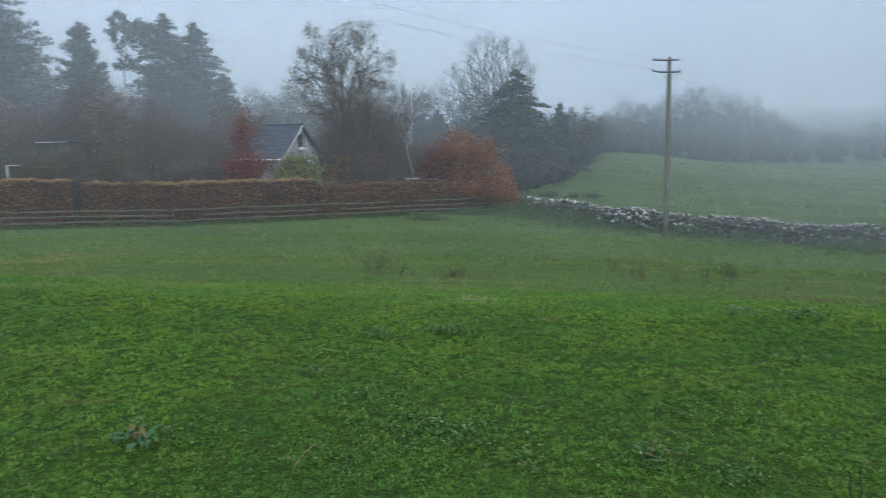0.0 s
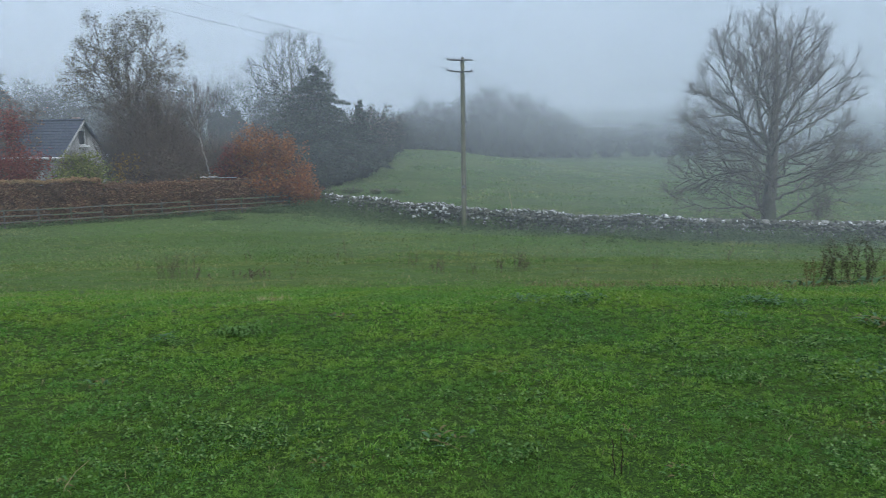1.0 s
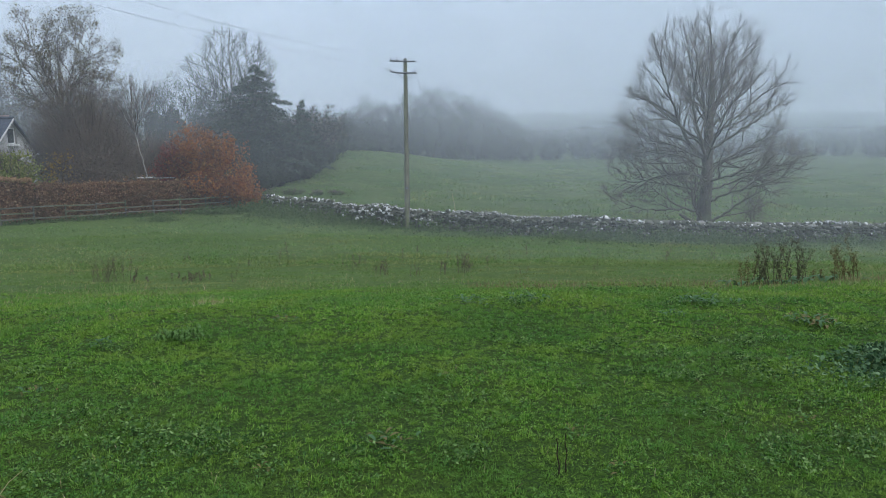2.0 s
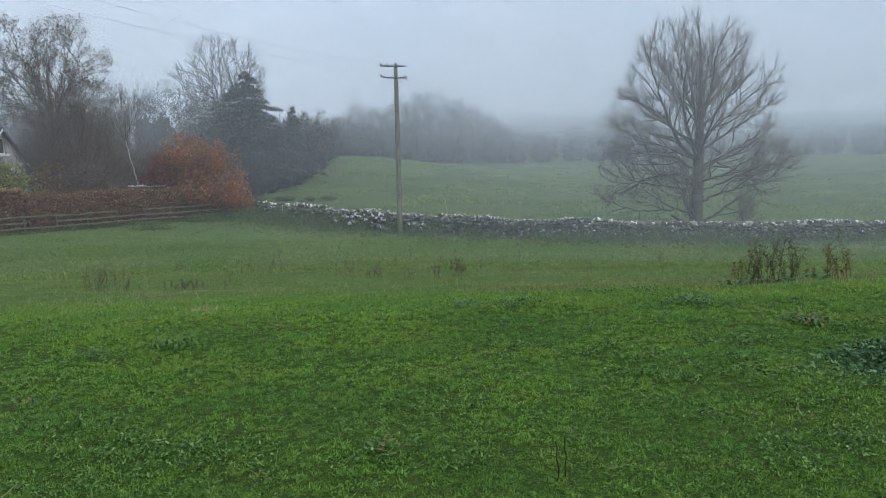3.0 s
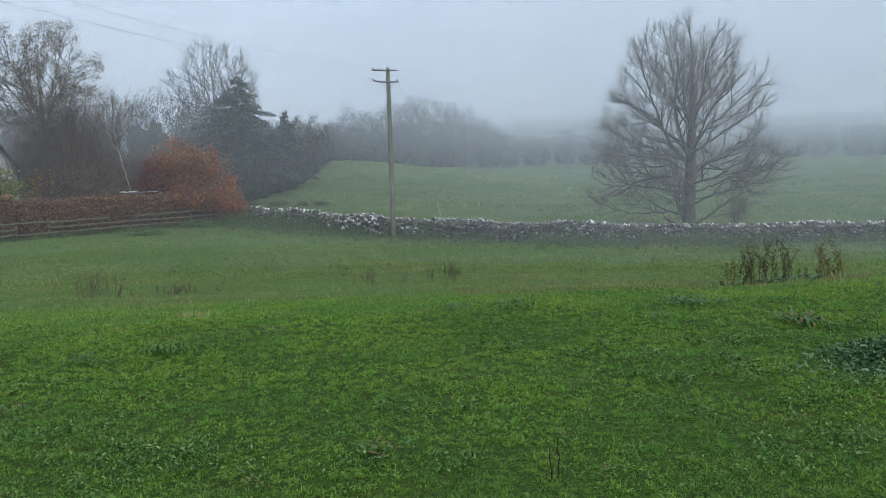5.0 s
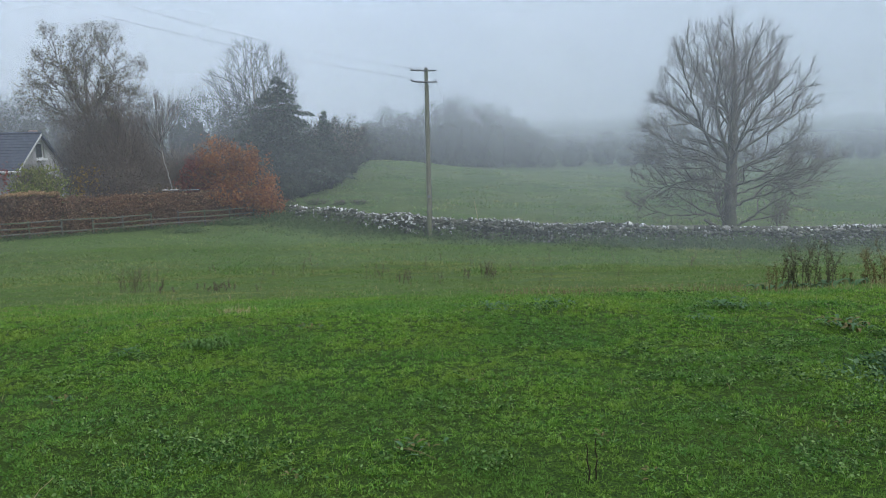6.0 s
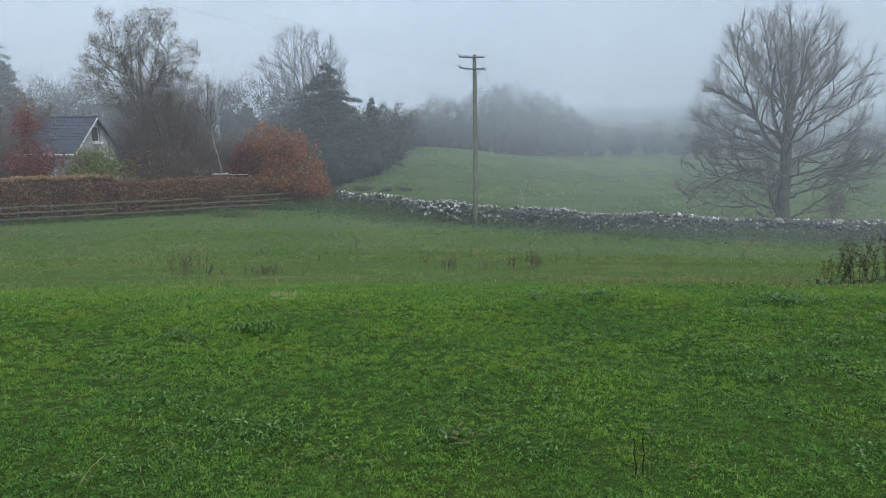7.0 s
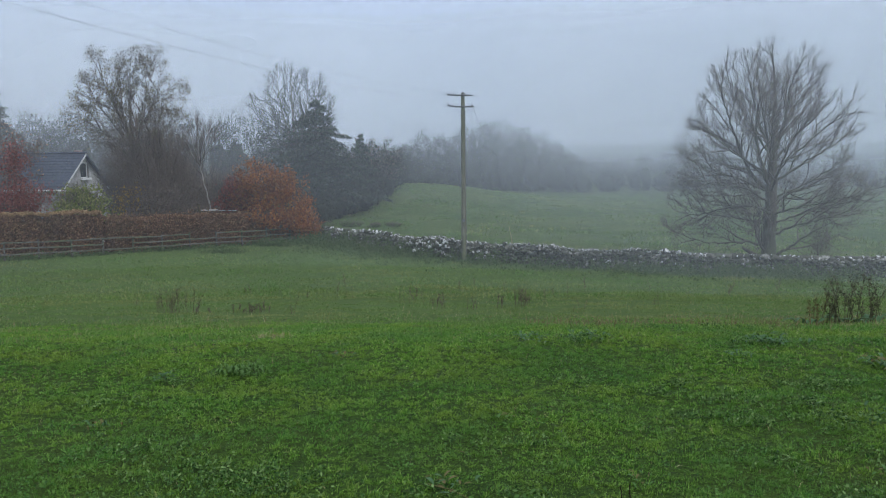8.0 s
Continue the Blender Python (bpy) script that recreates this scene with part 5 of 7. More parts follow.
# ---- house behind the hedge ----
def build_house():
    apex = np.array([-30.45, 68.0])
    n = np.array([0.982, -0.19])
    u, w = -n, np.array([0.19, 0.982])
    g = float(land(apex[0], apex[1]))
    ridge, eave, half, length = 2.05 - g, -0.62 - g, 2.95, 11.5
    house = thing("house", (apex[0], apex[1], g), "pale pebbledashed house with a blue-grey tiled roof behind the hedge", "house")
    t = 0.3

    def at(along_u, along_w, z):
        q = u * along_u + w * along_w
        return (q[0], q[1], z)

    def prism(pts, thick):
        """A wall piece: corners (along w, height) of its face, thickness along u."""
        bm = bmesh.new()
        front = [bm.verts.new(at(thick[0], pw, z)) for pw, z in pts]
        back = [bm.verts.new(at(thick[1], pw, z)) for pw, z in pts]
        m = len(pts)
        bm.faces.new(front)
        bm.faces.new(back[::-1])
        for i in range(m):
            bm.faces.new((front[(i + 1) % m], front[i], back[i], back[(i + 1) % m]))
        bmesh.ops.recalc_face_normals(bm, faces=bm.faces)
        return bm

    def top_at(pw):
        return ridge - 0.12 - (ridge - eave) * abs(pw) / half

    wx0, wx1, wz0, wz1 = -0.52, 0.52, eave + 0.62, eave + 1.92
    wx0, wx1 = -0.50, 0.62
    wall = part("wall", prism([(-half, -0.3), (wx0, -0.3), (wx0, top_at(wx0)), (-half, top_at(-half))], (0, t)), M_RENDER, house)
    part("wall", prism([(wx1, -0.3), (half, -0.3), (half, top_at(half)), (wx1, top_at(wx1))], (0, t)), M_RENDER, house)
    part("wall", prism([(wx0, -0.3), (wx1, -0.3), (wx1, wz0), (wx0, wz0)], (0, t)), M_RENDER, house)
    part("wall", prism([(wx0, wz1), (wx1, wz1), (wx1, top_at(wx1)), (0, ridge - 0.12), (wx0, top_at(wx0))], (0, t)), M_RENDER, house)
    part("wall", prism([(-half, -0.3), (half, -0.3), (half, top_at(half)), (0, ridge - 0.12), (-half, top_at(-half))], (length - t, length)), M_RENDER, house)
    for sgn in (-1, 1):
        bm = bmesh.new()
        c = [bm.verts.new(at(lu, sgn * lw, z)) for lu, lw, z in ((t, half, -0.3), (length - t, half, -0.3), (length - t, half, eave), (t, half, eave), (t, half - t, -0.3), (length - t, half - t, -0.3), (length - t, half - t, eave), (t, half - t, eave))]
        for q in ((0, 1, 2, 3), (7, 6, 5, 4), (0, 4, 5, 1), (1, 5, 6, 2), (2, 6, 7, 3), (3, 7, 4, 0)):
            bm.faces.new([c[i] for i in q])
        bmesh.ops.recalc_face_normals(bm, faces=bm.faces)
        part("wall", bm, M_RENDER, house)
    # tiled roof in overlapping courses
    slope = math.hypot(half, ridge - eave)
    for sgn in (-1, 1):
        roof = None
        rows = 13
        over = 0.35
        total = slope + over
        for r in range(rows):
            s0, s1 = total * r / rows, total * (r + 1) / rows + 0.05
            bm = bmesh.new()
            q = []
            for lu in (-0.28, length + 0.28):
                for s, lift in ((s0, 0.02), (s1, 0.075), (s1, 0.045), (s0, -0.01)):
                    lw = half * s / slope
                    z = ridge - (ridge - eave) * s / slope + lift
                    q.append(bm.verts.new(at(lu, sgn * lw, z)))
            for k in range(4):
                bm.faces.new((q[k], q[(k + 1) % 4], q[4 + (k + 1) % 4], q[4 + k]))
            bm.faces.new(q[:4][::-1])
            bm.faces.new(q[4:])
            bmesh.ops.recalc_face_normals(bm, faces=bm.faces)
            if roof is None:
                roof = part("roof", bm, M_SLATE, house, "blue-grey tiled roof slope")
            else:
                part("tile_course", bm, M_SLATE, roof)
        # barge board along the gable
        bm = bmesh.new()
        q = [bm.verts.new(at(lu, sgn * lw, z)) for lu in (-0.31, -0.27) for lw, z in ((0, ridge + 0.02), (half + 0.3, eave - 0.25), (half + 0.3, eave - 0.43), (0, ridge - 0.17))]
        for k in range(4):
            bm.faces.new((q[k], q[(k + 1) % 4], q[4 + (k + 1) % 4], q[4 + k]))
        bm.faces.new(q[:4][::-1])
        bm.faces.new(q[4:])
        bmesh.ops.recalc_face_normals(bm, faces=bm.faces)
        part("bargeboard", bm, M_WHITE if sgn < 0 else M_SLATE, house)
        gut = tube([at(-0.3, sgn * (half + 0.38), eave - 0.33), at(length + 0.3, sgn * (half + 0.38), eave - 0.33)], [0.07, 0.07], 8)
        piece("gutter", shaded(mesh_of("gutter", *gut, M_WHITE)), house, "pale gutter")
        fas = tube([at(-0.3, sgn * (half + 0.28), eave - 0.36), at(length + 0.3, sgn * (half + 0.28), eave - 0.36)], [0.12, 0.12], 4)
        piece("fascia", mesh_of("fascia", *fas, M_WHITE), house)
    cap = tube([at(-0.3, 0, ridge + 0.05), at(length + 0.3, 0, ridge + 0.05)], [0.11, 0.11], 8)
    piece("ridge_tiles", shaded(mesh_of("ridge_tiles", *cap, M_SLATE)), house)
    turn = Matrix.Rotation(math.atan2(u[1], u[0]), 4, 'Z')
    chim = part("chimney", box_bm(0.55, 0.45, 0.8, at(0.7, 0.35, ridge - 0.12), 0.03, turn), M_BRICK, house, "low chimney stack")
    # gable window
    win = part("window", prism([(wx0, wz0), (wx1, wz0), (wx1, wz1), (wx0, wz1)], (0.20, 0.215)), M_GLASS, house, "tall gable window with a white frame")
    for pts in ([(wx0, wz0), (wx0 + 0.08, wz0), (wx0 + 0.08, wz1), (wx0, wz1)], [(wx1 - 0.08, wz0), (wx1, wz0), (wx1, wz1), (wx1 - 0.08, wz1)], [(wx0 + 0.08, wz0), (wx1 - 0.08, wz0), (wx1 - 0.08, wz0 + 0.08), (wx0 + 0.08, wz0 + 0.08)], [(wx0 + 0.08, wz1 - 0.08), (wx1 - 0.08, wz1 - 0.08), (wx1 - 0.08, wz1), (wx0 + 0.08, wz1)]):
        part("frame", prism(pts, (0.16, 0.25)), M_WHITE, win)
    part("sill", prism([(wx0 - 0.12, wz0 - 0.16), (wx1 + 0.12, wz0 - 0.16), (wx1 + 0.12, wz0 - 0.003), (wx0 - 0.12, wz0 - 0.003)], (-0.16, -0.003)), M_WHITE, win, "white window sill")
    # upper floor inside
    bm = bmesh.new()
    q = [bm.verts.new(at(lu, lw, z)) for z in (eave - 0.3, eave - 0.15) for lu, lw in ((t, -half + t), (length - t, -half + t), (length - t, half - t), (t, half - t))]
    bm.faces.new(q[:4][::-1])
    bm.faces.new(q[4:])
    for k in range(4):
        bm.faces.new((q[k], q[(k + 1) % 4], q[4 + (k + 1) % 4], q[4 + k]))
    part("upper_floor", bm, M_FENCE, house)


build_house()


def build_annexe():
    x, y, z = on_land(-38.2, 60.2)
    shed = thing("shed", (x, y, z), "low white-walled outbuilding behind the red maple", "shed")
    turn = Matrix.Rotation(0.35, 4, 'Z')
    part("wall", box_bm(4.2, 2.6, 2.4, (0, 0, 1.1), 0.02, turn), M_RENDER, shed)
    part("roof", box_bm(4.6, 3.0, 0.12, (0, 0, 2.42), 0.02, Matrix.Rotation(0.35, 4, 'Z') @ Matrix.Rotation(0.08, 4, 'X')), M_SLATE, shed)
    part("window", box_bm(0.9, 0.06, 0.7, (0.55, -1.30, 1.45), 0.01, turn), M_GLASS, shed)
    x, y, z = on_land(-17.75, 59.9)
    top = -2.32 - z
    stand = thing("garden_canopy", (x, y, z), "pale flat garden canopy on thin posts behind the hedge", "canopy")
    part("canopy_top", box_bm(1.3, 1.0, 0.06, (0, 0, top), 0.02), M_RENDER, stand)
    part("rail", box_bm(1.6, 0.05, 0.04, (1.35, 0.2, top - 0.05), 0.01), M_RENDER, stand)
    for sx in (-0.65, 0.65):
        for sy in (-0.45, 0.45):
            part("post", box_bm(0.07, 0.07, top, (sx, sy, top / 2 - 0.05), 0.01), M_FENCE, stand)
    x, y, z = on_land(-40.4, 44.2)
    box = thing("garden_post", (x, y, z), "short white garden post with a rail beyond the hedge", "post")
    top = -0.36 - z
    part("post", box_bm(0.16, 0.16, top + 0.1, (-0.35, 0, top / 2 - 0.08), 0.03), M_RENDER, box)
    part("board", box_bm(0.8, 0.4, 0.06, (0.1, 0, top), 0.02), M_RENDER, box)
    part("rail", box_bm(3.0, 0.06, 0.06, (2.1, 0.1, top - 0.14), 0.01), M_FENCE, box)
    part("end_post", box_bm(0.08, 0.08, top, (3.5, 0.1, top / 2 - 0.1), 0.01), M_FENCE, box)
    x, y, z = on_land(-45.0, 54.4)
    top = 1.02 - z
    hut = thing("garden_shed", (x, y, z), "dark green wooden shed with a pale roof edge among bushes", "shed")
    part("wall", box_bm(2.6, 2.0, top, (0, 0.4, top / 2 - 0.05), 0.02), M_SHED, hut)
    part("roof", box_bm(2.9, 2.4, 0.07, (0, 0.4, top + 0.03), 0.02), M_SLATE, hut)
    part("fascia", box_bm(2.9, 0.05, 0.06, (0, -0.84, top - 0.01), 0.01), M_RENDER, hut, "pale roof edge")


build_annexe()

# ---- dry-stone wall ----
WALL_X = [-10.2, -7.5, -3.8, 0.0, 5.0, 10.7, 16.5, 22.7, 30.0, 40.0, 52.0]
WALL_Y = [62.6, 60.0, 55.4, 51.7, 49.0, 47.0, 46.2, 46.0, 46.6, 48.2, 51.0]


def build_stone_wall():
    rng = np.random.default_rng(77)
    r = random.Random(78)
    fine_x = np.linspace(WALL_X[0], WALL_X[-1], 800)
    fine_y = np.interp(fine_x, WALL_X, WALL_Y)
    k = np.ones(61) / 61
    pad = np.pad(fine_y, 30, mode='reflect', reflect_type='odd')
    fine_y = np.convolve(pad, k, 'valid')
    seg = np.concatenate([[0], np.cumsum(np.hypot(np.diff(fine_x), np.diff(fine_y)))])

    def place(s, off):
        x, y = np.interp(s, seg, fine_x), np.interp(s, seg, fine_y)
        x2, y2 = np.interp(s + 0.3, seg, fine_x), np.interp(s + 0.3, seg, fine_y)
        yaw = math.atan2(y2 - y, x2 - x)
        return x - math.sin(yaw) * off, y + math.cos(yaw) * off, yaw

    wall = thing("stone_wall", on_land(0.0, 51.7), "rough dry-stone wall of grey limestone with white lichen", "wall", kind="structure")
    wall.name = "wall_field"
    org = Vector(wall.location)
    shapes = []
    for i in range(14):
        bm = bmesh.new()
        for _ in range(15):
            d = unit(rng.normal(size=3))
            d = np.sign(d) * np.abs(d) ** 0.55
            d = d / np.max(np.abs(d)) * rng.uniform(0.82, 1.0)
            bm.verts.new(d * 0.5)
        res = bmesh.ops.convex_hull(bm, input=bm.verts[:])
        loose = [g for g in res["geom_interior"] if isinstance(g, bmesh.types.BMVert)]
        bmesh.ops.delete(bm, geom=loose, context='VERTS')
        me = bpy.data.meshes.new("stone")
        bm.to_mesh(me)
        bm.free()
        me.materials.append(M_STONE)
        shapes.append(me)
    copes_of = []
    for me in shapes:
        cope = me.copy()
        cope.materials[0] = M_COPE
        copes_of.append(cope)
    coords_of = [np.array([v.co[:] for v in me.vertices]) for me in shapes]
    tris_of = [np.array([list(p.vertices) for p in me.polygons]) for me in shapes]
    rest, rest_top, made = [], [], 0
    total = seg[-1]

    def set_stone(m, as_part, top=False):
        i = r.randrange(14)
        if as_part:
            ob = new("stone", (copes_of if top else shapes)[i])
            ob.parent = wall
            ob.matrix_basis = Matrix.Translation(-org) @ m
        else:
            c = coords_of[i]
            M = np.array(Matrix.Translation(-org) @ m)
            (rest_top if top else rest).append((c @ M[:3, :3].T + M[:3, 3], tris_of[i]))

    for side in (-1, 1):
        z0 = 0.0
        course = 0
        while z0 < 1.02:
            h = (0.20, 0.17, 0.16, 0.15, 0.14)[min(course, 4)]
            s = r.uniform(0, 0.3)
            while s < total:
                L = r.choice((0.10, 0.13, 0.16, 0.19, 0.24, 0.30)) * r.uniform(0.85, 1.15)
                x, y, yaw = place(s + L / 2, side * (0.30 - 0.10 * z0))
                high = 1.06 + 0.18 * math.exp(-((s - 14) / 6) ** 2) + 0.09 * math.sin(s * 0.31) + 0.07 * math.sin(s * 0.9 + 1) - (0.5 if 13.2 < s < 13.9 else 0)
                if z0 + h * 0.6 < high:
                    z = float(land(x, y)) + z0 + h / 2 + r.uniform(-0.06, 0.06)
                    x, y = x + r.uniform(-0.05, 0.05), y + r.uniform(-0.07, 0.05)
                    m = Matrix.Translation((x, y, z)) @ Matrix.Rotation(yaw + r.uniform(-0.35, 0.35), 4, 'Z') @ Matrix.Rotation(r.uniform(-0.4, 0.4), 4, 'Y') @ Matrix.Diagonal((L * 1.08, r.uniform(0.32, 0.46), h * r.uniform(0.75, 1.45), 1))
                    near = side < 0 and course >= 5 and 14 < s < 42 and made < 190
                    made += near
                    set_stone(m, near)
                s += L
            z0 += h * 0.93
            course += 1
    # cope stones set on edge and tumbled along the top
    s, copes = 0.0, 0
    while s < total:
        L = r.uniform(0.11, 0.26)
        x, y, yaw = place(s + L / 2, r.uniform(-0.12, 0.10))
        high = 1.06 + 0.18 * math.exp(-((s - 14) / 6) ** 2) + 0.09 * math.sin(s * 0.31) + 0.07 * math.sin(s * 0.9 + 1)
        z = float(land(x, y)) + high + r.uniform(-0.03, 0.10)
        m = Matrix.Translation((x, y, z)) @ Matrix.Rotation(yaw + r.uniform(-0.5, 0.5), 4, 'Z') @ Matrix.Rotation(r.uniform(-0.5, 0.5), 4, 'Y') @ Matrix.Diagonal((L * 1.1, r.uniform(0.22, 0.42), r.uniform(0.13, 0.26), 1))
        near = 10 < s < 44 and copes < 110
        copes += near
        set_stone(m, near, True)
        s += L * 0.9
    for s, off, up, size in ((25.6, -0.52, 0.52, 0.42), (29.8, -0.55, 0.40, 0.3), (17.2, -0.5, 0.55, 0.3), (18.0, -0.5, 0.4, 0.34), (34.0, -0.5, 0.5, 0.3)):
        x, y, yaw = place(s, off)
        set_stone(Matrix.Translation((x, y, float(land(x, y)) + up)) @ Matrix.Rotation(yaw, 4, 'Z') @ Matrix.Diagonal((size, 0.3, size * 0.9, 1)), True, True)
    # rubble filling and heaped stones beside the pole
    for _ in range(70):
        s = r.gauss(14.5, 1.6)
        x, y, yaw = place(s, r.uniform(-0.75, 0.1))
        z = float(land(x, y)) + r.uniform(0.1, 1.25)
        q = r.uniform(0.16, 0.34)
        set_stone(Matrix.Translation((x, y, z)) @ Matrix.Rotation(r.uniform(0, 6), 4, 'Z') @ Matrix.Diagonal((q * 1.4, q, q * 0.9, 1)), False, True)
    s = 0.0
    while s < total:
        x, y, yaw = place(s, 0)
        for z in (0.15, 0.45, 0.75, 0.98):
            set_stone(Matrix.Translation((x, y, float(land(x, y)) + z)) @ Matrix.Rotation(yaw, 4, 'Z') @ Matrix.Diagonal((0.7, 0.45, 0.42, 1)), False)
        s += 0.5
    v, f = joined(rest)
    tagged(piece("masonry", mesh_of("masonry", v, f, M_STONE), wall), kind="stuff")
    v, f = joined(rest_top)
    tagged(piece("coping", mesh_of("coping", v, f, M_COPE), wall), kind="stuff")
    return place, total


wall_place, WALL_LONG = build_stone_wall()


def build_stake():
    x, y, z = on_land(4.9, 56.0)
    stake = new("stake", mesh_of("stake", *tube([(0, 0, -0.2), (-0.14, 0, 0.8), (-0.36, 0, 1.9)], [0.022, 0.02, 0.016], 6), M_STRAW))
    stake.location = (x, y, z)
    tagged(stake, "thin pale cane stake leaning in the far field", "stake")


build_stake()


# nettles, dead grass and brambles along the wall's and fence's foot
def foot_growth():
    rng = np.random.default_rng(300)
    pts, hs = [], []
    for _ in range(9000):
        s = rng.uniform(0, WALL_LONG)
        clump = 0.5 + 0.5 * math.sin(s * 1.7 + 2.0 * math.sin(s * 0.43)) * math.cos(s * 0.61 + 1)
        dense = 0.25 + 0.75 * clump + (0.45 if 1 < s < 13 else 0) + (0.3 if 26 < s < 34 else 0)
        if rng.random() > dense:
            continue
        away = 0.40 + rng.exponential(1.5)
        x, y, _y = wall_place(s, -away)
        pts.append((x, y))
        hs.append((0.48 + (1.0 if s < 20 else 0.75) * min(dense, 1.2) * rng.random()) * math.exp(-0.65 * (away - 0.4)) + 0.06)
    L = float(np.linalg.norm(HEDGE_B - HEDGE_A))
    for _ in range(2800):
        s = rng.uniform(0, L)
        q = HEDGE_A + _hd * s + _hn * (rng.normal() * 0.35 - 0.1)
        pts.append(tuple(q))
        hs.append(0.18 + 0.42 * rng.random() * (0.6 + 0.4 * math.sin(s * 0.8)))
    for cx, cy, n, h in ((-15.2, 54.5, 160, 0.7), (12.5, 46.0, 200, 0.6), (17, 45.4, 260, 0.75), (19.5, 45.2, 260, 0.8), (-12.6, 59.0, 220, 0.8), (-10.2, 60.6, 260, 0.9)):
        for _ in range(n):
            pts.append((cx + rng.normal() * 0.7, cy + rng.normal() * 0.4))
            hs.append(h * rng.uniform(0.4, 1.1))
    pts, hs = np.array(pts), np.array(hs)
    base = np.column_stack([pts, land(pts[:, 0], pts[:, 1]) - 0.03])
    v, f = thorns(base, rng.normal(size=base.shape) * 0.22 + np.array([0, 0, 1.0]), hs, np.full(len(hs), 0.012), rng)
    ob = new("nettles", mesh_of("nettles", v, f, M_NETTLE))
    tagged(ob, "withered nettles and tall grass along the wall and fence", "weeds", kind="stuff")
    pick = rng.integers(0, len(base), 36000)
    c = base[pick] + np.column_stack([rng.normal(size=(36000, 2)) * 0.12, rng.uniform(0.05, 1.0, 36000) * hs[pick]])
    v, f = leaves(c, 0.075, rng)
    mass("nettle_foliage", mesh_of("nettle_foliage", v, f, M_NETTLE), ob)


foot_growth()


# ---- grass ----
def sector(rng, n, r0, r1, power, a0=-46, a1=38):
    r = (rng.uniform(0, 1, n) * (r1 ** power - r0 ** power) + r0 ** power) ** (1 / power)
    a = np.radians(rng.uniform(a0, a1, n))
    return r * np.sin(a), r * np.cos(a), r


def blades(rng, x, y, height, width, lean, bent=True, a=None):
    """Grass blades: bent ones folded across the middle, or plain tapering ones."""
    n = len(x)
    base = np.column_stack([x, y, land(x, y) - 0.004])
    a = rng.uniform(0, 2 * np.pi, n) if a is None else a
    out = np.column_stack([np.cos(a), np.sin(a), np.zeros(n)])
    side = np.column_stack([-np.sin(a), np.cos(a), np.zeros(n)])
    turn = rng.uniform(0, np.pi, n)
    side = side * np.cos(turn)[:, None] + out * np.sin(turn)[:, None]
    H, W = np.asarray(height)[:, None], np.asarray(width)[:, None]
    up = np.array([0, 0, 1.0])
    ln = (np.abs(rng.normal(size=n)) * lean)[:, None]
    tip = base + up * H * (1 - 0.25 * np.minimum(ln, 1.5)) + out * H * ln
    if not bent:
        v = np.stack([base - side * W, base + side * W, tip], 1).reshape(-1, 3)
        return v, np.arange(n * 3).reshape(-1, 3)
    mid = base + up * H * 0.60 + out * H * ln * 0.40
    v = np.stack([base, mid - side * W, mid + side * W, tip], 1).reshape(-1, 3)
    f = (np.arange(n)[:, None, None] * 4 + np.array([(0, 2, 1), (1, 2, 3)])[None]).reshape(-1, 3)
    return v, f


def tuft_field(x, y):
    """Uneven growth with no rows: waves of several lengths and directions."""
    s = np.zeros_like(x)
    for k, (way, length, amp) in enumerate(((0.4, 2.1, 0.16), (1.9, 1.55, 0.15), (2.8, 0.93, 0.14), (1.1, 0.71, 0.13), (2.3, 0.47, 0.11), (0.1, 0.36, 0.10), (1.5, 0.27, 0.08))):
        u = x * math.cos(way) + y * math.sin(way)
        w = -x * math.sin(way) + y * math.cos(way)
        s = s + amp * np.sin(u * 2 * np.pi / length + 1.2 * np.sin(w * 2 * np.pi / (length * 1.7) + k) + k * 1.3)
    return np.clip(0.5 + s, 0, 1)


def clumps(x, y):
    """Fine uneven growth: tussocks a hand wide with gaps between them, 0 to 1."""
    s = np.zeros_like(x)
    for k, (way, length, amp) in enumerate(((0.7, 0.31, 0.16), (2.2, 0.23, 0.16), (1.4, 0.17, 0.17), (2.9, 0.125, 0.16), (0.2, 0.093, 0.15), (1.8, 0.071, 0.13), (2.5, 0.055, 0.11))):
        u = x * math.cos(way) + y * math.sin(way)
        w = -x * math.sin(way) + y * math.cos(way)
        s = s + amp * np.sin(u * 2 * np.pi / length + 1.6 * np.sin(w * 2 * np.pi / (length * 1.3) + 2 * k) + k * 2.1)
    return np.clip(0.5 + 1.1 * s, 0, 1)


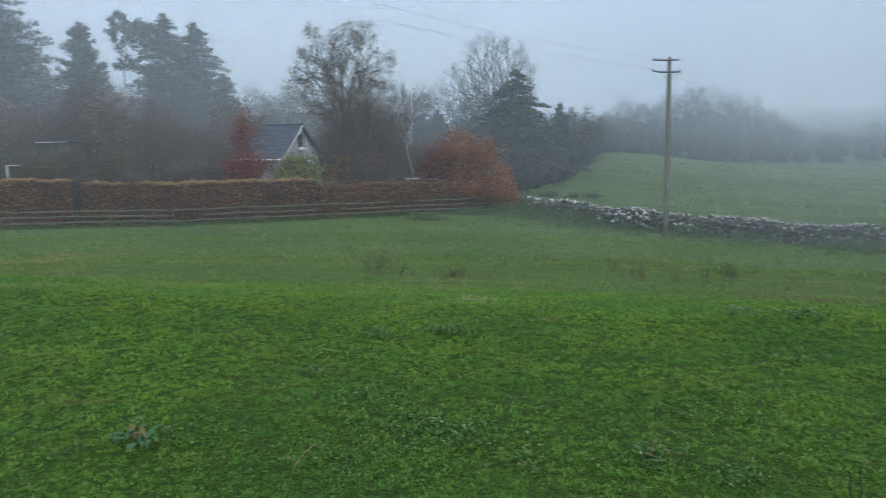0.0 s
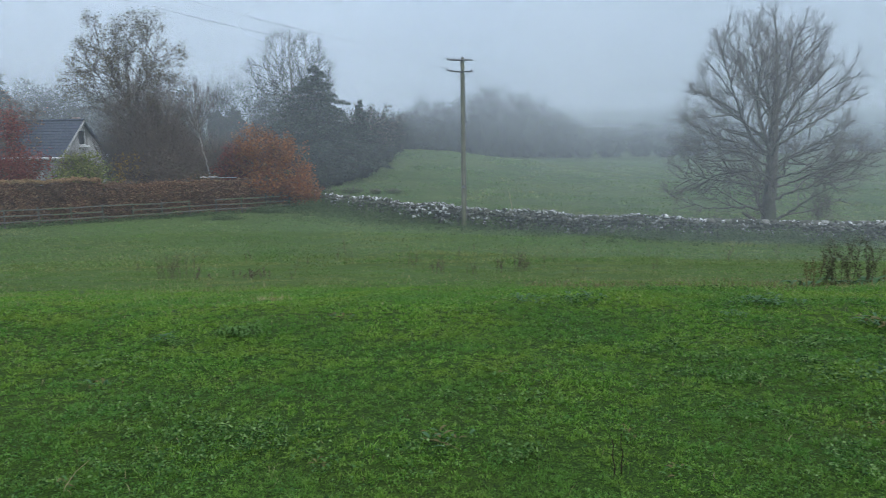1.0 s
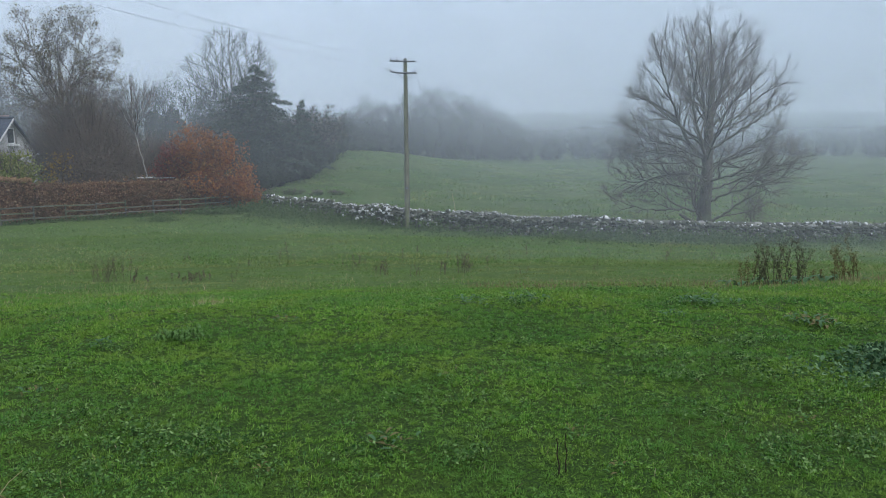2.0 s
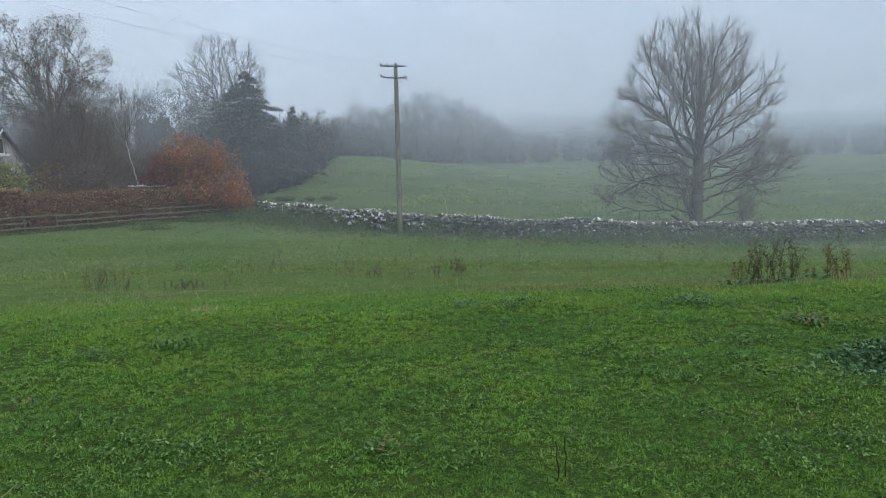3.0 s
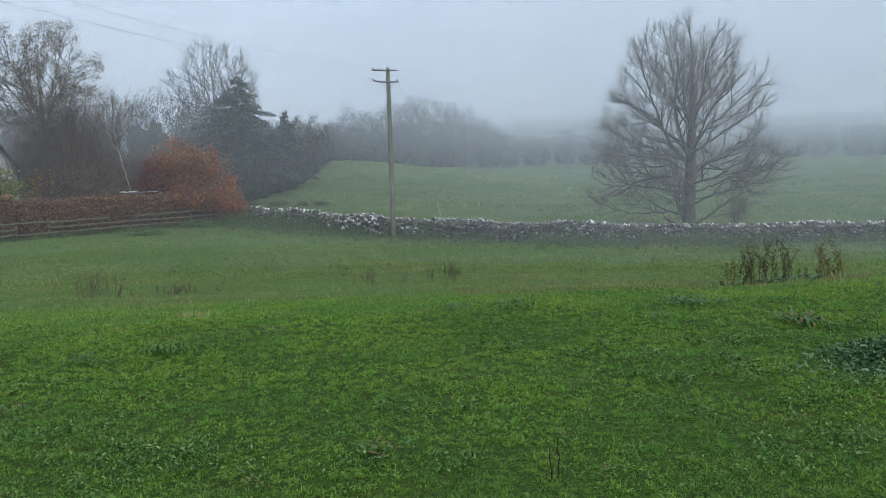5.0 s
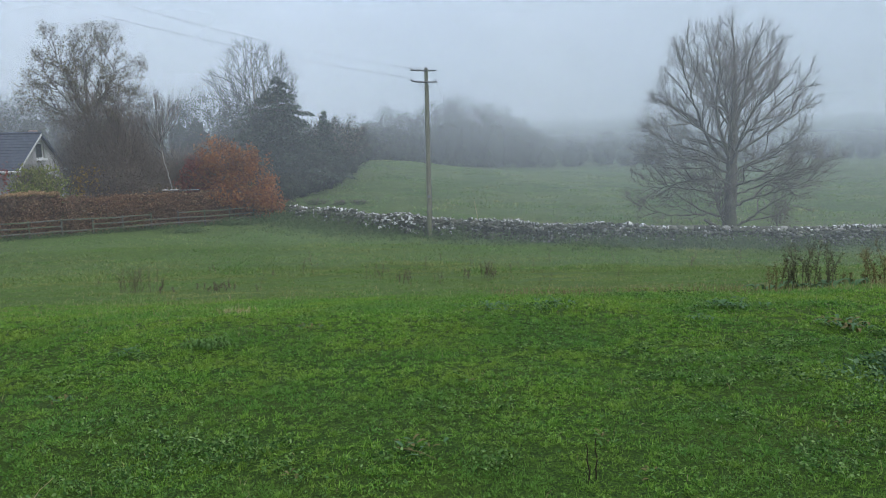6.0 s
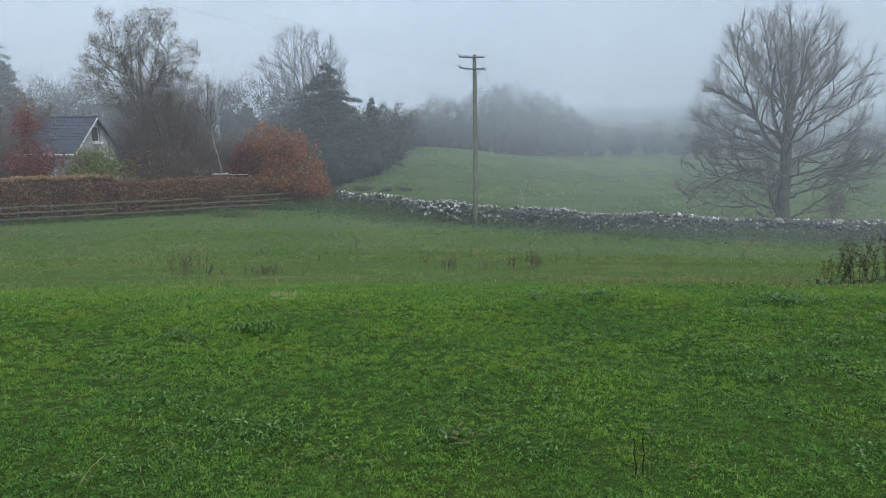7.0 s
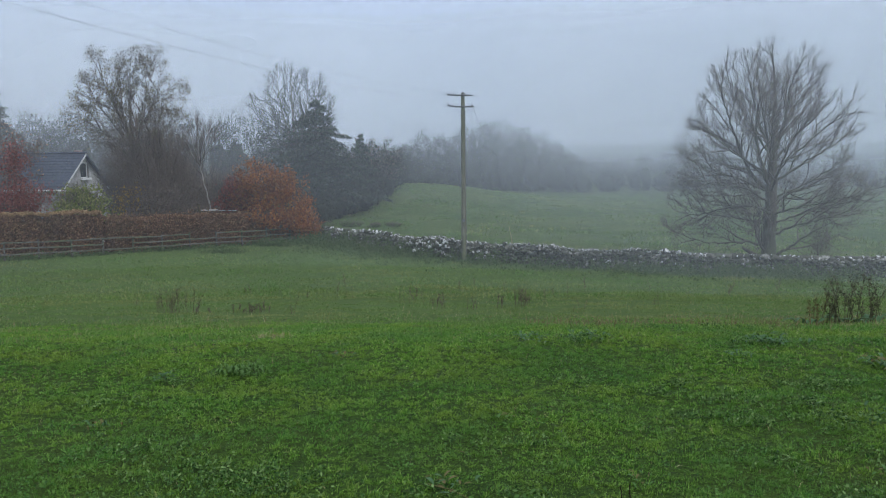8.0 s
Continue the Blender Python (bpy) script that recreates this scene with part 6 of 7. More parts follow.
def build_grass():
    rng = np.random.default_rng(400)
    cx, cy, cr = sector(rng, 78000, 2.3, 17.0, 1.0)
    keep = rng.random(len(cx)) < (1 - 0.9 * smooth((cr - 8.0) / 9)) * (0.35 + 0.65 * smooth((clumps(cx, cy) - 0.18) / 0.34))
    cx, cy, cr = cx[keep], cy[keep], cr[keep]
    per = 17
    big = np.repeat(rng.uniform(0.5, 1.35, len(cx)) * np.clip(cr / 4.5, 0.85, 1.6) ** 0.6, per)
    wide = np.repeat(np.clip(cr / 4.2, 0.75, 2.6) ** 0.85, per)
    x, y = np.repeat(cx, per), np.repeat(cy, per)
    a = rng.uniform(0, 2 * np.pi, len(x))
    off = np.abs(rng.normal(size=len(x))) * 0.010 * big
    t = 0.45 * tuft_field(x, y) + 0.75 * clumps(x, y)
    v, f = blades(rng, x + np.cos(a) * off, y + np.sin(a) * off, (0.007 + 0.021 * t) * rng.uniform(0.6, 1.3, len(x)) * big, rng.uniform(0.0017, 0.0036, len(x)) * wide, 1.05, False, a)
    x, y, r = sector(rng, 24000, 0.2, 8.0, 1.2, 36, 316)
    v3, f3 = blades(rng, x, y, rng.uniform(0.015, 0.055, len(x)), rng.uniform(0.003, 0.006, len(x)), 1.0)
    x, y, r = sector(rng, 30000, 0.3, 11.0, 1.15)
    t = tuft_field(x, y)
    v2, f2 = blades(rng, x, y, (0.010 + 0.022 * t) * rng.uniform(0.5, 1.4, len(x)), rng.uniform(0.0010, 0.0019, len(x)) * (r / 4) ** 0.7, 0.6)
    # the rest of the lawn, round and behind the standing place
    own = np.random.default_rng(401)
    around = []
    for count, r0, r1, a0, a1 in ((42000, 0.02, 2.4, -46, 38), (150000, 0.02, 9.0, 37, 315)):
        x, y, r = sector(own, count, r0, r1, 1.7, a0, a1)
        keep = own.random(count) < 0.3 + 0.7 * smooth((clumps(x, y) - 0.18) / 0.34)
        x, y = x[keep], y[keep]
        t = 0.45 * tuft_field(x, y) + 0.75 * clumps(x, y)
        around.append(blades(own, x, y, (0.010 + 0.026 * t) * own.uniform(0.6, 1.3, len(x)), own.uniform(0.003, 0.006, len(x)), 1.05, False))
    v, f = joined([(v, f), (v2, f2), (v3, f3)] + around)
    lawn = new("lawn_grass", mesh_of("lawn_grass", v, f, M_BLADE))
    tagged(lawn, "short damp green grass of the lawn", "grass", kind="stuff")
    x, y, r = sector(rng, 165000, 7.8, 30, 1.3)
    keep = rng.random(len(x)) < (0.05 + 0.95 * smooth((r - 8.0) / 3.5)) * (0.35 + 0.65 * smooth((tuft_field(x * 0.5, y * 0.5) - 0.25) / 0.4))
    x, y, r = x[keep], y[keep], r[keep]
    t = tuft_field(x * 0.5, y * 0.5)
    v, f = blades(rng, x, y, (0.018 + 0.075 * t * t) * rng.uniform(0.6, 1.4, len(x)), rng.uniform(0.005, 0.010, len(x)) * (r / 14) ** 0.4, 1.1, False)
    ob = new("rough_grass", mesh_of("rough_grass", v, f, M_ROUGH))
    tagged(ob, "rough olive grass on the bank below the lawn", "grass", kind="stuff")
    x, y, r = sector(rng, 130000, 28, 66, 1.3)
    keep = ((x - HEDGE_A[0]) * _hn[0] + (y - HEDGE_A[1]) * _hn[1] < 0.3)
    x, y = x[keep], y[keep]
    t = tuft_field(x * 0.35, y * 0.35)
    v, f = blades(rng, x, y, (0.04 + 0.14 * t * t) * rng.uniform(0.6, 1.5, len(x)), rng.uniform(0.014, 0.026, len(x)), 1.4, False)
    piece("pasture_blades", mesh_of("pasture_blades", v, f, M_ROUGH), ob)
    x, y, r = sector(rng, 60000, 62, 135, 1.2, -14, 38)
    t = tuft_field(x * 0.12, y * 0.12)
    keep = rng.random(len(x)) < 0.15 + 0.85 * smooth((t - 0.35) / 0.4)
    x, y, t = x[keep], y[keep], t[keep]
    v, f = blades(rng, x, y, (0.06 + 0.22 * t) * rng.uniform(0.5, 1.4, len(x)), rng.uniform(0.03, 0.06, len(x)), 1.2, False)
    piece("far_tufts", mesh_of("far_tufts", v, f, M_ROUGH), ob)
    # pale dead grass on the crest and scattered straws
    x, y, r = sector(rng, 12000, 6.6, 11.5, 1.0)
    band = rng.random(len(x)) < np.exp(-((r - 8.5) / 1.1) ** 2) * (0.35 + 0.65 * tuft_field(x * 0.6, y * 0.6))
    x, y = x[band], y[band]
    v1 = blades(rng, x, y, rng.uniform(0.015, 0.042, len(x)), rng.uniform(0.0012, 0.0020, len(x)), 1.0)
    x, y, r = sector(rng, 500, 2.6, 8.5, 1.2)
    v2 = blades(rng, x, y, rng.uniform(0.02, 0.07, len(x)), rng.uniform(0.0010, 0.0018, len(x)), 0.9)
    x, y, r = sector(rng, 2600, 14, 40, 1.2)
    v3 = blades(rng, x, y, rng.uniform(0.05, 0.15, len(x)), rng.uniform(0.003, 0.006, len(x)), 0.7)
    x, y = -1.85 + rng.normal(size=90) * 0.10, 8.3 + rng.normal(size=90) * 0.06
    v4 = blades(rng, x, y, rng.uniform(0.04, 0.12, len(x)), rng.uniform(0.0018, 0.003, len(x)), 0.5)
    n = 4600
    y = 11.6 + 1.9 * rng.normal(size=n)
    x = rng.uniform(0.10, 0.66, n) * y
    keep = (y > 8.6) & (rng.random(n) < smooth((tuft_field(x * 0.9 + 2, y * 0.5) - 0.42) / 0.25))
    x, y = x[keep], y[keep]
    v5 = blades(rng, x, y, rng.uniform(0.05, 0.16, len(x)), rng.uniform(0.002, 0.004, len(x)), 0.6)
    brown = new("withered_grass", mesh_of("withered_grass", *v5, M_BROWNGRASS))
    tagged(brown, "reddish-brown withered grass on the bank's crest", "grass", kind="stuff")
    ob = new("dead_grass", mesh_of("dead_grass", *joined([v1, v2, v3, v4]), M_STRAW))
    tagged(ob, "pale dead grass stems along the crest of the bank", "grass", kind="stuff")


build_grass()


def round_leaves(rng, x, y, lift, size, long=1.0, tilt=0.55):
    """Small cupped roundish leaves on short stalks, six triangles each."""
    n = len(x)
    c = np.column_stack([x, y, land(x, y) + lift])
    nrm = unit(rng.normal(size=(n, 3)) * tilt + np.array([0, 0, 1.0]))
    a = unit(np.cross(nrm, rng.normal(size=(n, 3))))
    b = np.cross(nrm, a)
    s = np.asarray(size)[:, None]
    rag = rng.uniform(0.55, 1.15, (6, n, 1))
    ring = [c + rag[int(round(t * 3 / np.pi))] * (a * math.cos(t) * long + b * math.sin(t) * 0.85) * s + nrm * s * 0.18 for t in np.arange(6) * np.pi / 3]
    v = np.stack([c] + ring, 1).reshape(-1, 3)
    f = (np.arange(n)[:, None, None] * 7 + np.array([(0, 1, 2), (0, 2, 3), (0, 3, 4), (0, 4, 5), (0, 5, 6), (0, 6, 1)])[None]).reshape(-1, 3)
    return v, f


def build_clover():
    rng = np.random.default_rng(500)
    xs, ys = [], []
    patches = [(-1.30, 4.08, 0.30, 420), (-0.95, 3.75, 0.30, 300), (-1.9, 3.7, 0.3, 160), (2.7, 5.6, 0.6, 420), (2.2, 5.2, 0.5, 300), (2.9, 4.4, 0.5, 300), (0.9, 7.75, 0.3, 150), (1.5, 7.75, 0.35, 150), (-3.2, 5.2, 0.5, 200), (-2.3, 4.9, 0.3, 90),
               (1.3, 4.6, 0.4, 200), (0.3, 5.4, 0.5, 170), (-0.4, 3.4, 0.4, 200), (3.2, 6.3, 0.6, 300), (1.9, 3.6, 0.35, 170), (-3.6, 3.9, 0.4, 200), (-4.2, 6.2, 0.6, 200), (3.9, 5.2, 0.5, 300)]
    for cx, cy, s, n in patches:
        m = max(6, n // 16)
        k = rng.integers(0, m, n)
        xs.append((cx + rng.normal(size=m) * s * 1.1)[k] + rng.normal(size=n) * 0.028)
        ys.append((cy + rng.normal(size=m) * s * 0.7)[k] + rng.normal(size=n) * 0.028)
    x, y, r = sector(rng, 4500, 2.4, 8.5, 1.1)
    keep = tuft_field(x * 0.7 + 3, y * 0.7) > 0.55
    xs.append(x[keep])
    ys.append(y[keep])
    x, y = np.concatenate(xs), np.concatenate(ys)
    v, f = round_leaves(rng, x, y, rng.uniform(0.015, 0.045, len(x)), rng.uniform(0.0035, 0.0080, len(x)), 1.2, 0.8)
    ob = new("clover", mesh_of("clover", v, f, M_CLOVER))
    tagged(ob, "patches of small bluish-green clover leaves in the lawn", "clover", kind="stuff")


build_clover()


def creeping_weeds():
    """Low mats of broader leaves that stand a little above the turf, each mat made of small clumps."""
    rng = np.random.default_rng(520)
    xs, ys = [], []
    mats = ((2.53, 4.35, 0.20, 14), (2.51, 3.71, 0.18, 18), (2.12, 3.72, 0.13, 10), (1.84, 4.17, 0.14, 8), (1.71, 5.11, 0.15, 13), (1.94, 4.96, 0.13, 9), (1.45, 5.73, 0.13, 10), (2.61, 4.90, 0.20, 16), (1.86, 3.44, 0.12, 6), (-2.13, 6.03, 0.09, 8), (-2.44, 5.56, 0.13, 7),
            (-1.81, 4.47, 0.20, 14), (-1.29, 4.17, 0.20, 30), (-0.97, 3.94, 0.18, 24), (-1.51, 3.67, 0.18, 16), (-0.12, 3.68, 0.10, 7), (0.42, 3.66, 0.10, 8), (1.20, 7.50, 0.20, 18), (3.05, 7.55, 0.20, 20), (2.43, 8.80, 0.18, 14), (3.42, 9.05, 0.26, 18),
            (1.76, 5.97, 0.11, 9), (2.02, 5.54, 0.15, 12), (2.65, 6.00, 0.20, 16), (3.06, 5.98, 0.18, 14), (2.52, 5.27, 0.20, 16), (3.95, 6.35, 0.16, 18), (0.02, 4.57, 0.05, 4), (0.49, 4.48, 0.10, 5), (1.02, 6.08, 0.10, 6), (-2.62, 3.72, 0.16, 10), (3.10, 4.55, 0.20, 12))
    for cx, cy, s, n in mats:
        for _ in range(n):
            px, py = cx + rng.normal() * s, cy + rng.normal() * s * 0.55
            m = int(rng.integers(12, 26))
            xs.append(px + rng.normal(size=m) * 0.030)
            ys.append(py + rng.normal(size=m) * 0.030)
    x, y = np.concatenate(xs), np.concatenate(ys)
    v, f = round_leaves(rng, x, y, rng.uniform(0.015, 0.066, len(x)), rng.uniform(0.0045, 0.0098, len(x)), 1.6, 0.9)
    ob = new("creeping_weeds", mesh_of("creeping_weeds", v, f, M_CREEP))
    tagged(ob, "low mats of dark broad weed leaves in the lawn", "weeds", kind="stuff")


creeping_weeds()


def turf_leaves():
    """The mat between the blades: tiny leaves of daisies, clover and moss, lying nearly flat."""
    rng = np.random.default_rng(540)
    x, y, r = sector(rng, 90000, 2.3, 9.5, 1.1)
    keep = rng.random(len(x)) < smooth((tuft_field(x * 0.8 + 5, y * 0.8) - 0.3) / 0.4) * smooth((clumps(x, y) - 0.25) / 0.3)
    x, y, r = x[keep], y[keep], r[keep]
    c = np.column_stack([x, y, land(x, y) + rng.uniform(0.006, 0.030, len(x))])
    size = np.clip(0.0125 * (r / 4.5) ** 0.6, 0.009, 0.02)
    ob = new("turf_leaves", mesh_of("turf_leaves", *leaves(c, size, rng, 1.6, 1.25), M_TURF))
    tagged(ob, "tiny flat leaves of daisies and moss between the grass", "turf", kind="stuff")


turf_leaves()


# ---- single plants ----
def long_leaf(rng, root, way, length, width, rise, mat_rows=6):
    """A broad pointed leaf that rises and arches over: two strips folded at the midrib."""
    t = np.linspace(0, 1, mat_rows)
    way = unit(np.array([way[0], way[1], 0.0]))
    side = np.array([-way[1], way[0], 0])
    mid = np.array(root)[None] + way[None] * (t * length)[:, None] + np.array([0, 0, 1.0])[None] * (rise * length * (t - 0.85 * t * t) * 1.8)[:, None]
    w = width * np.sin(np.pi * np.clip(t * 0.94 + 0.06, 0, 1)) ** 0.8
    lift = np.array([0, 0, 1.0])[None] * (w * 0.35)[:, None]
    v = np.stack([mid - side[None] * w[:, None] + lift, mid, mid + side[None] * w[:, None] + lift], 1).reshape(-1, 3)
    f = []
    for i in range(mat_rows - 1):
        for j in range(2):
            f.append((i * 3 + j, i * 3 + j + 1, i * 3 + 4 + j, i * 3 + 3 + j))
    return v, np.array(f)


def rosette(name, at, label, count, length, width, rise, seed, mat=M_BROADLEAF, dead=0, spread=0.05):
    rng = np.random.default_rng(seed)
    plant = thing(name, on_land(*at), label, "weed", "leafy weeds in the lawn")
    for i in range(count):
        a = i * 2.4 + rng.uniform(-0.3, 0.3)
        L = length * rng.uniform(0.6, 1.2)
        root = np.array([rng.normal() * spread, rng.normal() * spread, rng.uniform(0.02, 0.05)])
        v, f = long_leaf(rng, root, (math.cos(a), math.sin(a)), L, width * rng.uniform(0.7, 1.2), rise * rng.uniform(0.6, 1.4))
        piece("leaf", shaded(mesh_of("leaf", v, f, M_STALK if i < dead else mat)), plant)
    return plant


rosette("dock_rosette", (-1.68, 6.36), "low dark green leafy weed rosette in the lawn", 120, 0.055, 0.010, 1.4, 600, mat=M_CREEP, spread=0.085)
rosette("dock_rosette", (3.70, 6.57), "withering dock rosette with brown and green leaves", 46, 0.12, 0.015, 0.6, 601, dead=20, spread=0.09)
rosette("dock_rosette", (-2.71, 3.55), "leafy weed rosette with a few brown leaves", 34, 0.085, 0.014, 0.7, 602, dead=10, spread=0.07)
rosette("dock_rosette", (3.06, 7.5), "dark green leafy weed on the crest of the bank", 34, 0.10, 0.018, 0.6, 603, spread=0.12)
rosette("dock_rosette", (1.36, 7.72), "dark green leafy weed on the crest of the bank", 26, 0.08, 0.015, 0.5, 604, spread=0.10)
rosette("dock_rosette", (0.80, 7.72), "dark green leafy weed on the crest of the bank", 26, 0.08, 0.015, 0.4, 605, spread=0.12)
rosette("dock_rosette", (-2.25, 6.2), "small leafy weed in the lawn", 16, 0.06, 0.011, 0.5, 606)
rosette("dock_rosette", (-2.26, 4.98), "small withered weed with pale stems", 14, 0.07, 0.008, 0.9, 607, dead=8)
rosette("dock_rosette", (-0.98, 7.0), "small brownish leafy weed in the lawn", 18, 0.06, 0.011, 0.5, 608, dead=8)
rosette("dock_rosette", (-0.02, 3.85), "flattened brown and green weed in the lawn", 16, 0.07, 0.010, 0.35, 609, dead=9)
rosette("dock_rosette", (3.25, 4.45), "leafy weed at the lawn's edge", 26, 0.07, 0.013, 0.5, 610, dead=6, spread=0.10)
rosette("dock_rosette", (2.6, 6.9), "dark green leafy weed on the crest of the bank", 18, 0.07, 0.012, 0.5, 611)


for _k, (px, py) in enumerate(((0.35, 5.0), (0.95, 3.95), (1.05, 3.5), (2.25, 4.05), (2.9, 3.9), (3.55, 4.35), (-3.0, 3.3), (-0.6, 3.55), (-1.75, 3.45), (-4.1, 5.4), (0.1, 7.2), (-3.1, 7.3))):
    rosette("withered_weed", (px, py), "small withered brown weed flattened in the lawn", 11, 0.04, 0.007, 0.5, 640 + _k, mat=M_CLOVER, dead=5, spread=0.04)


def bramble_patch():
    rng = np.random.default_rng(620)
    plant = thing("bramble_patch", on_land(3.45, 5.35), "dense patch of glossy dark green leaves in the lawn", "weed", "leafy weeds in the lawn")
    off = np.array(on_land(3.45, 5.35))
    n = 2600
    x, y = np.concatenate([3.68 + rng.normal(size=1600) * 0.24, 3.46 + rng.normal(size=1000) * 0.28]), np.concatenate([5.26 + rng.normal(size=1600) * 0.15, 4.98 + rng.normal(size=1000) * 0.18])
    high = 0.03 + 0.09 * np.exp(-((x - 3.68) / 0.35) ** 2 - ((y - 5.28) / 0.25) ** 2)
    v, f = round_leaves(rng, x, y, high * rng.uniform(0.5, 1.25, n), rng.uniform(0.008, 0.018, n), 1.5, 0.7)
    mass("foliage", mesh_of("foliage", v - off, f, M_BROADLEAF), plant)
    b = np.column_stack([x[:160], y[:160], land(x[:160], y[:160])]) - off
    v, f = spikes(b, rng.normal(size=b.shape) * 0.5 + np.array([0, 0, 0.7]), rng.uniform(0.06, 0.15, 160), np.full(160, 0.002), rng)
    mass("stem_mass", mesh_of("stem_mass", v, f, M_STALK), plant)


bramble_patch()


def dock_stand(name, at, label, stems, height, spread, seed, leafs=0, seedheads=True, cat="weed", group="tall dead weeds on the bank", mat=M_STALK, thick=0.006):
    """A stand of dead upright stalks, each with side shoots and rough seed heads."""
    rng = np.random.default_rng(seed)
    x, y, z = on_land(*at)
    plant = thing(name, (x, y, z), label, cat, group)
    for i in range(stems):
        fx, fy = rng.normal() * spread, rng.normal() * spread * 0.5
        g = float(land(x + fx, y + fy)) - z
        h = height * rng.uniform(0.4, 1.1)
        t = np.linspace(0, 1, 7)
        bend = rng.normal(size=2) * 0.18 * h
        p = np.column_stack([fx + bend[0] * t ** 1.5, fy + bend[1] * t ** 1.5, g - 0.03 + h * t])
        chunks = [tube(p, np.linspace(thick, thick * 0.4, 7), 5)]
        base, way = [], []
        for k in range(3, 7):
            for _ in range(3):
                d = np.array([rng.normal() * 0.6, rng.normal() * 0.6, 1.0])
                q = p[k] + unit(d)[None] * np.linspace(0, rng.uniform(0.12, 0.30) * h, 4)[:, None]
                chunks.append(tube(q, np.linspace(thick * 0.5, thick * 0.25, 4), 3))
                base.append(q)
        stalk = piece("stalk", mesh_of("stalk", *joined(chunks), mat), plant)
        if seedheads:
            pts = np.concatenate([p[4:]] + base)
            pick = rng.integers(0, len(pts), 70)
            c = pts[pick] + rng.normal(size=(70, 3)) * 0.010 * (1 + h)
            mass("seed_head", mesh_of("seed_head", *leaves(c, 0.014 + 0.006 * h, rng), mat), stalk)
    for i in range(leafs):
        a = rng.uniform(0, 6.28)
        fx, fy = rng.normal() * spread * 1.5, rng.normal() * spread
        g = float(land(x + fx, y + fy)) - z
        v, f = long_leaf(rng, (fx, fy, g + 0.01), (math.cos(a), math.sin(a)), 0.28 * rng.uniform(0.6, 1.2), 0.035, 0.6)
        piece("leaf", shaded(mesh_of("leaf", v, f, M_BROADLEAF)), plant)


dock_stand("dock_plant", (5.75, 11.3), "stand of dead brown dock stalks with seed heads", 22, 0.60, 0.27, 700, leafs=26, thick=0.007, mat=M_DOCK)
dock_stand("dock_plant", (7.05, 11.9), "dead reddish dock stalks with leaves at the foot", 11, 0.50, 0.20, 701, leafs=10, thick=0.008)
dock_stand("dock_plant", (7.5, 12.3), "thin dead dock stalks on the bank", 3, 0.66, 0.16, 702, thick=0.006)
dock_stand("dock_plant", (5.3, 11.25), "thin dead dock stalks on the bank", 4, 0.55, 0.2, 703, thick=0.006)
dock_stand("dead_weed", (-7.2, 20.9), "clump of tall dead grey-brown stalks", 40, 0.66, 0.26, 704, seedheads=False, thick=0.0045, mat=M_DEADSTALK)
dock_stand("dead_weed", (-5.15, 20.7), "low clump of dead brown weeds", 16, 0.30, 0.28, 705, thick=0.005, mat=M_DEADSTALK)
dock_stand("dead_weed", (2.2, 23.0), "tuft of upright dead brown stalks", 9, 0.60, 0.10, 706, thick=0.008, mat=M_DEADSTALK)
dock_stand("dead_weed", (-0.1, 22.6), "tuft of upright dead brown stalks", 6, 0.42, 0.12, 707, thick=0.007, mat=M_DEADSTALK)
for _k, (px, py, h, n) in enumerate(((-1.0, 26.2, 0.45, 3), (-1.4, 25.2, 0.4, 3), (-3.6, 28.4, 0.85, 2), (-3.0, 28.0, 0.45, 1), (-4.9, 27.4, 0.5, 1), (0.9, 21.8, 0.3, 4), (1.45, 22.2, 0.4, 3), (-0.6, 24.4, 0.4, 3), (3.0, 25.0, 0.5, 2), (4.0, 28.0, 0.6, 2), (-7.4, 30.0, 0.4, 2), (6.4, 24.6, 0.35, 3), (0.4, 30.0, 0.7, 1), (2.4, 31.5, 0.8, 2), (5.6, 31.0, 0.8, 1), (-9.3, 24.0, 0.35, 2), (1.5, 34.5, 0.8, 1), (8.8, 33.0, 0.6, 2), (11.0, 30.5, 0.5, 3), (-3.9, 20.4, 0.4, 3), (-6.4, 20.2, 0.35, 4), (3.5, 20.4, 0.3, 3), (13.6, 32.0, 0.6, 2))):
    dock_stand("dead_weed", (px, py), "sparse dead stalks standing in the rough grass", n, h, 0.16, 710 + _k, thick=0.007, seedheads=_k % 2 == 0, mat=M_DEADSTALK)


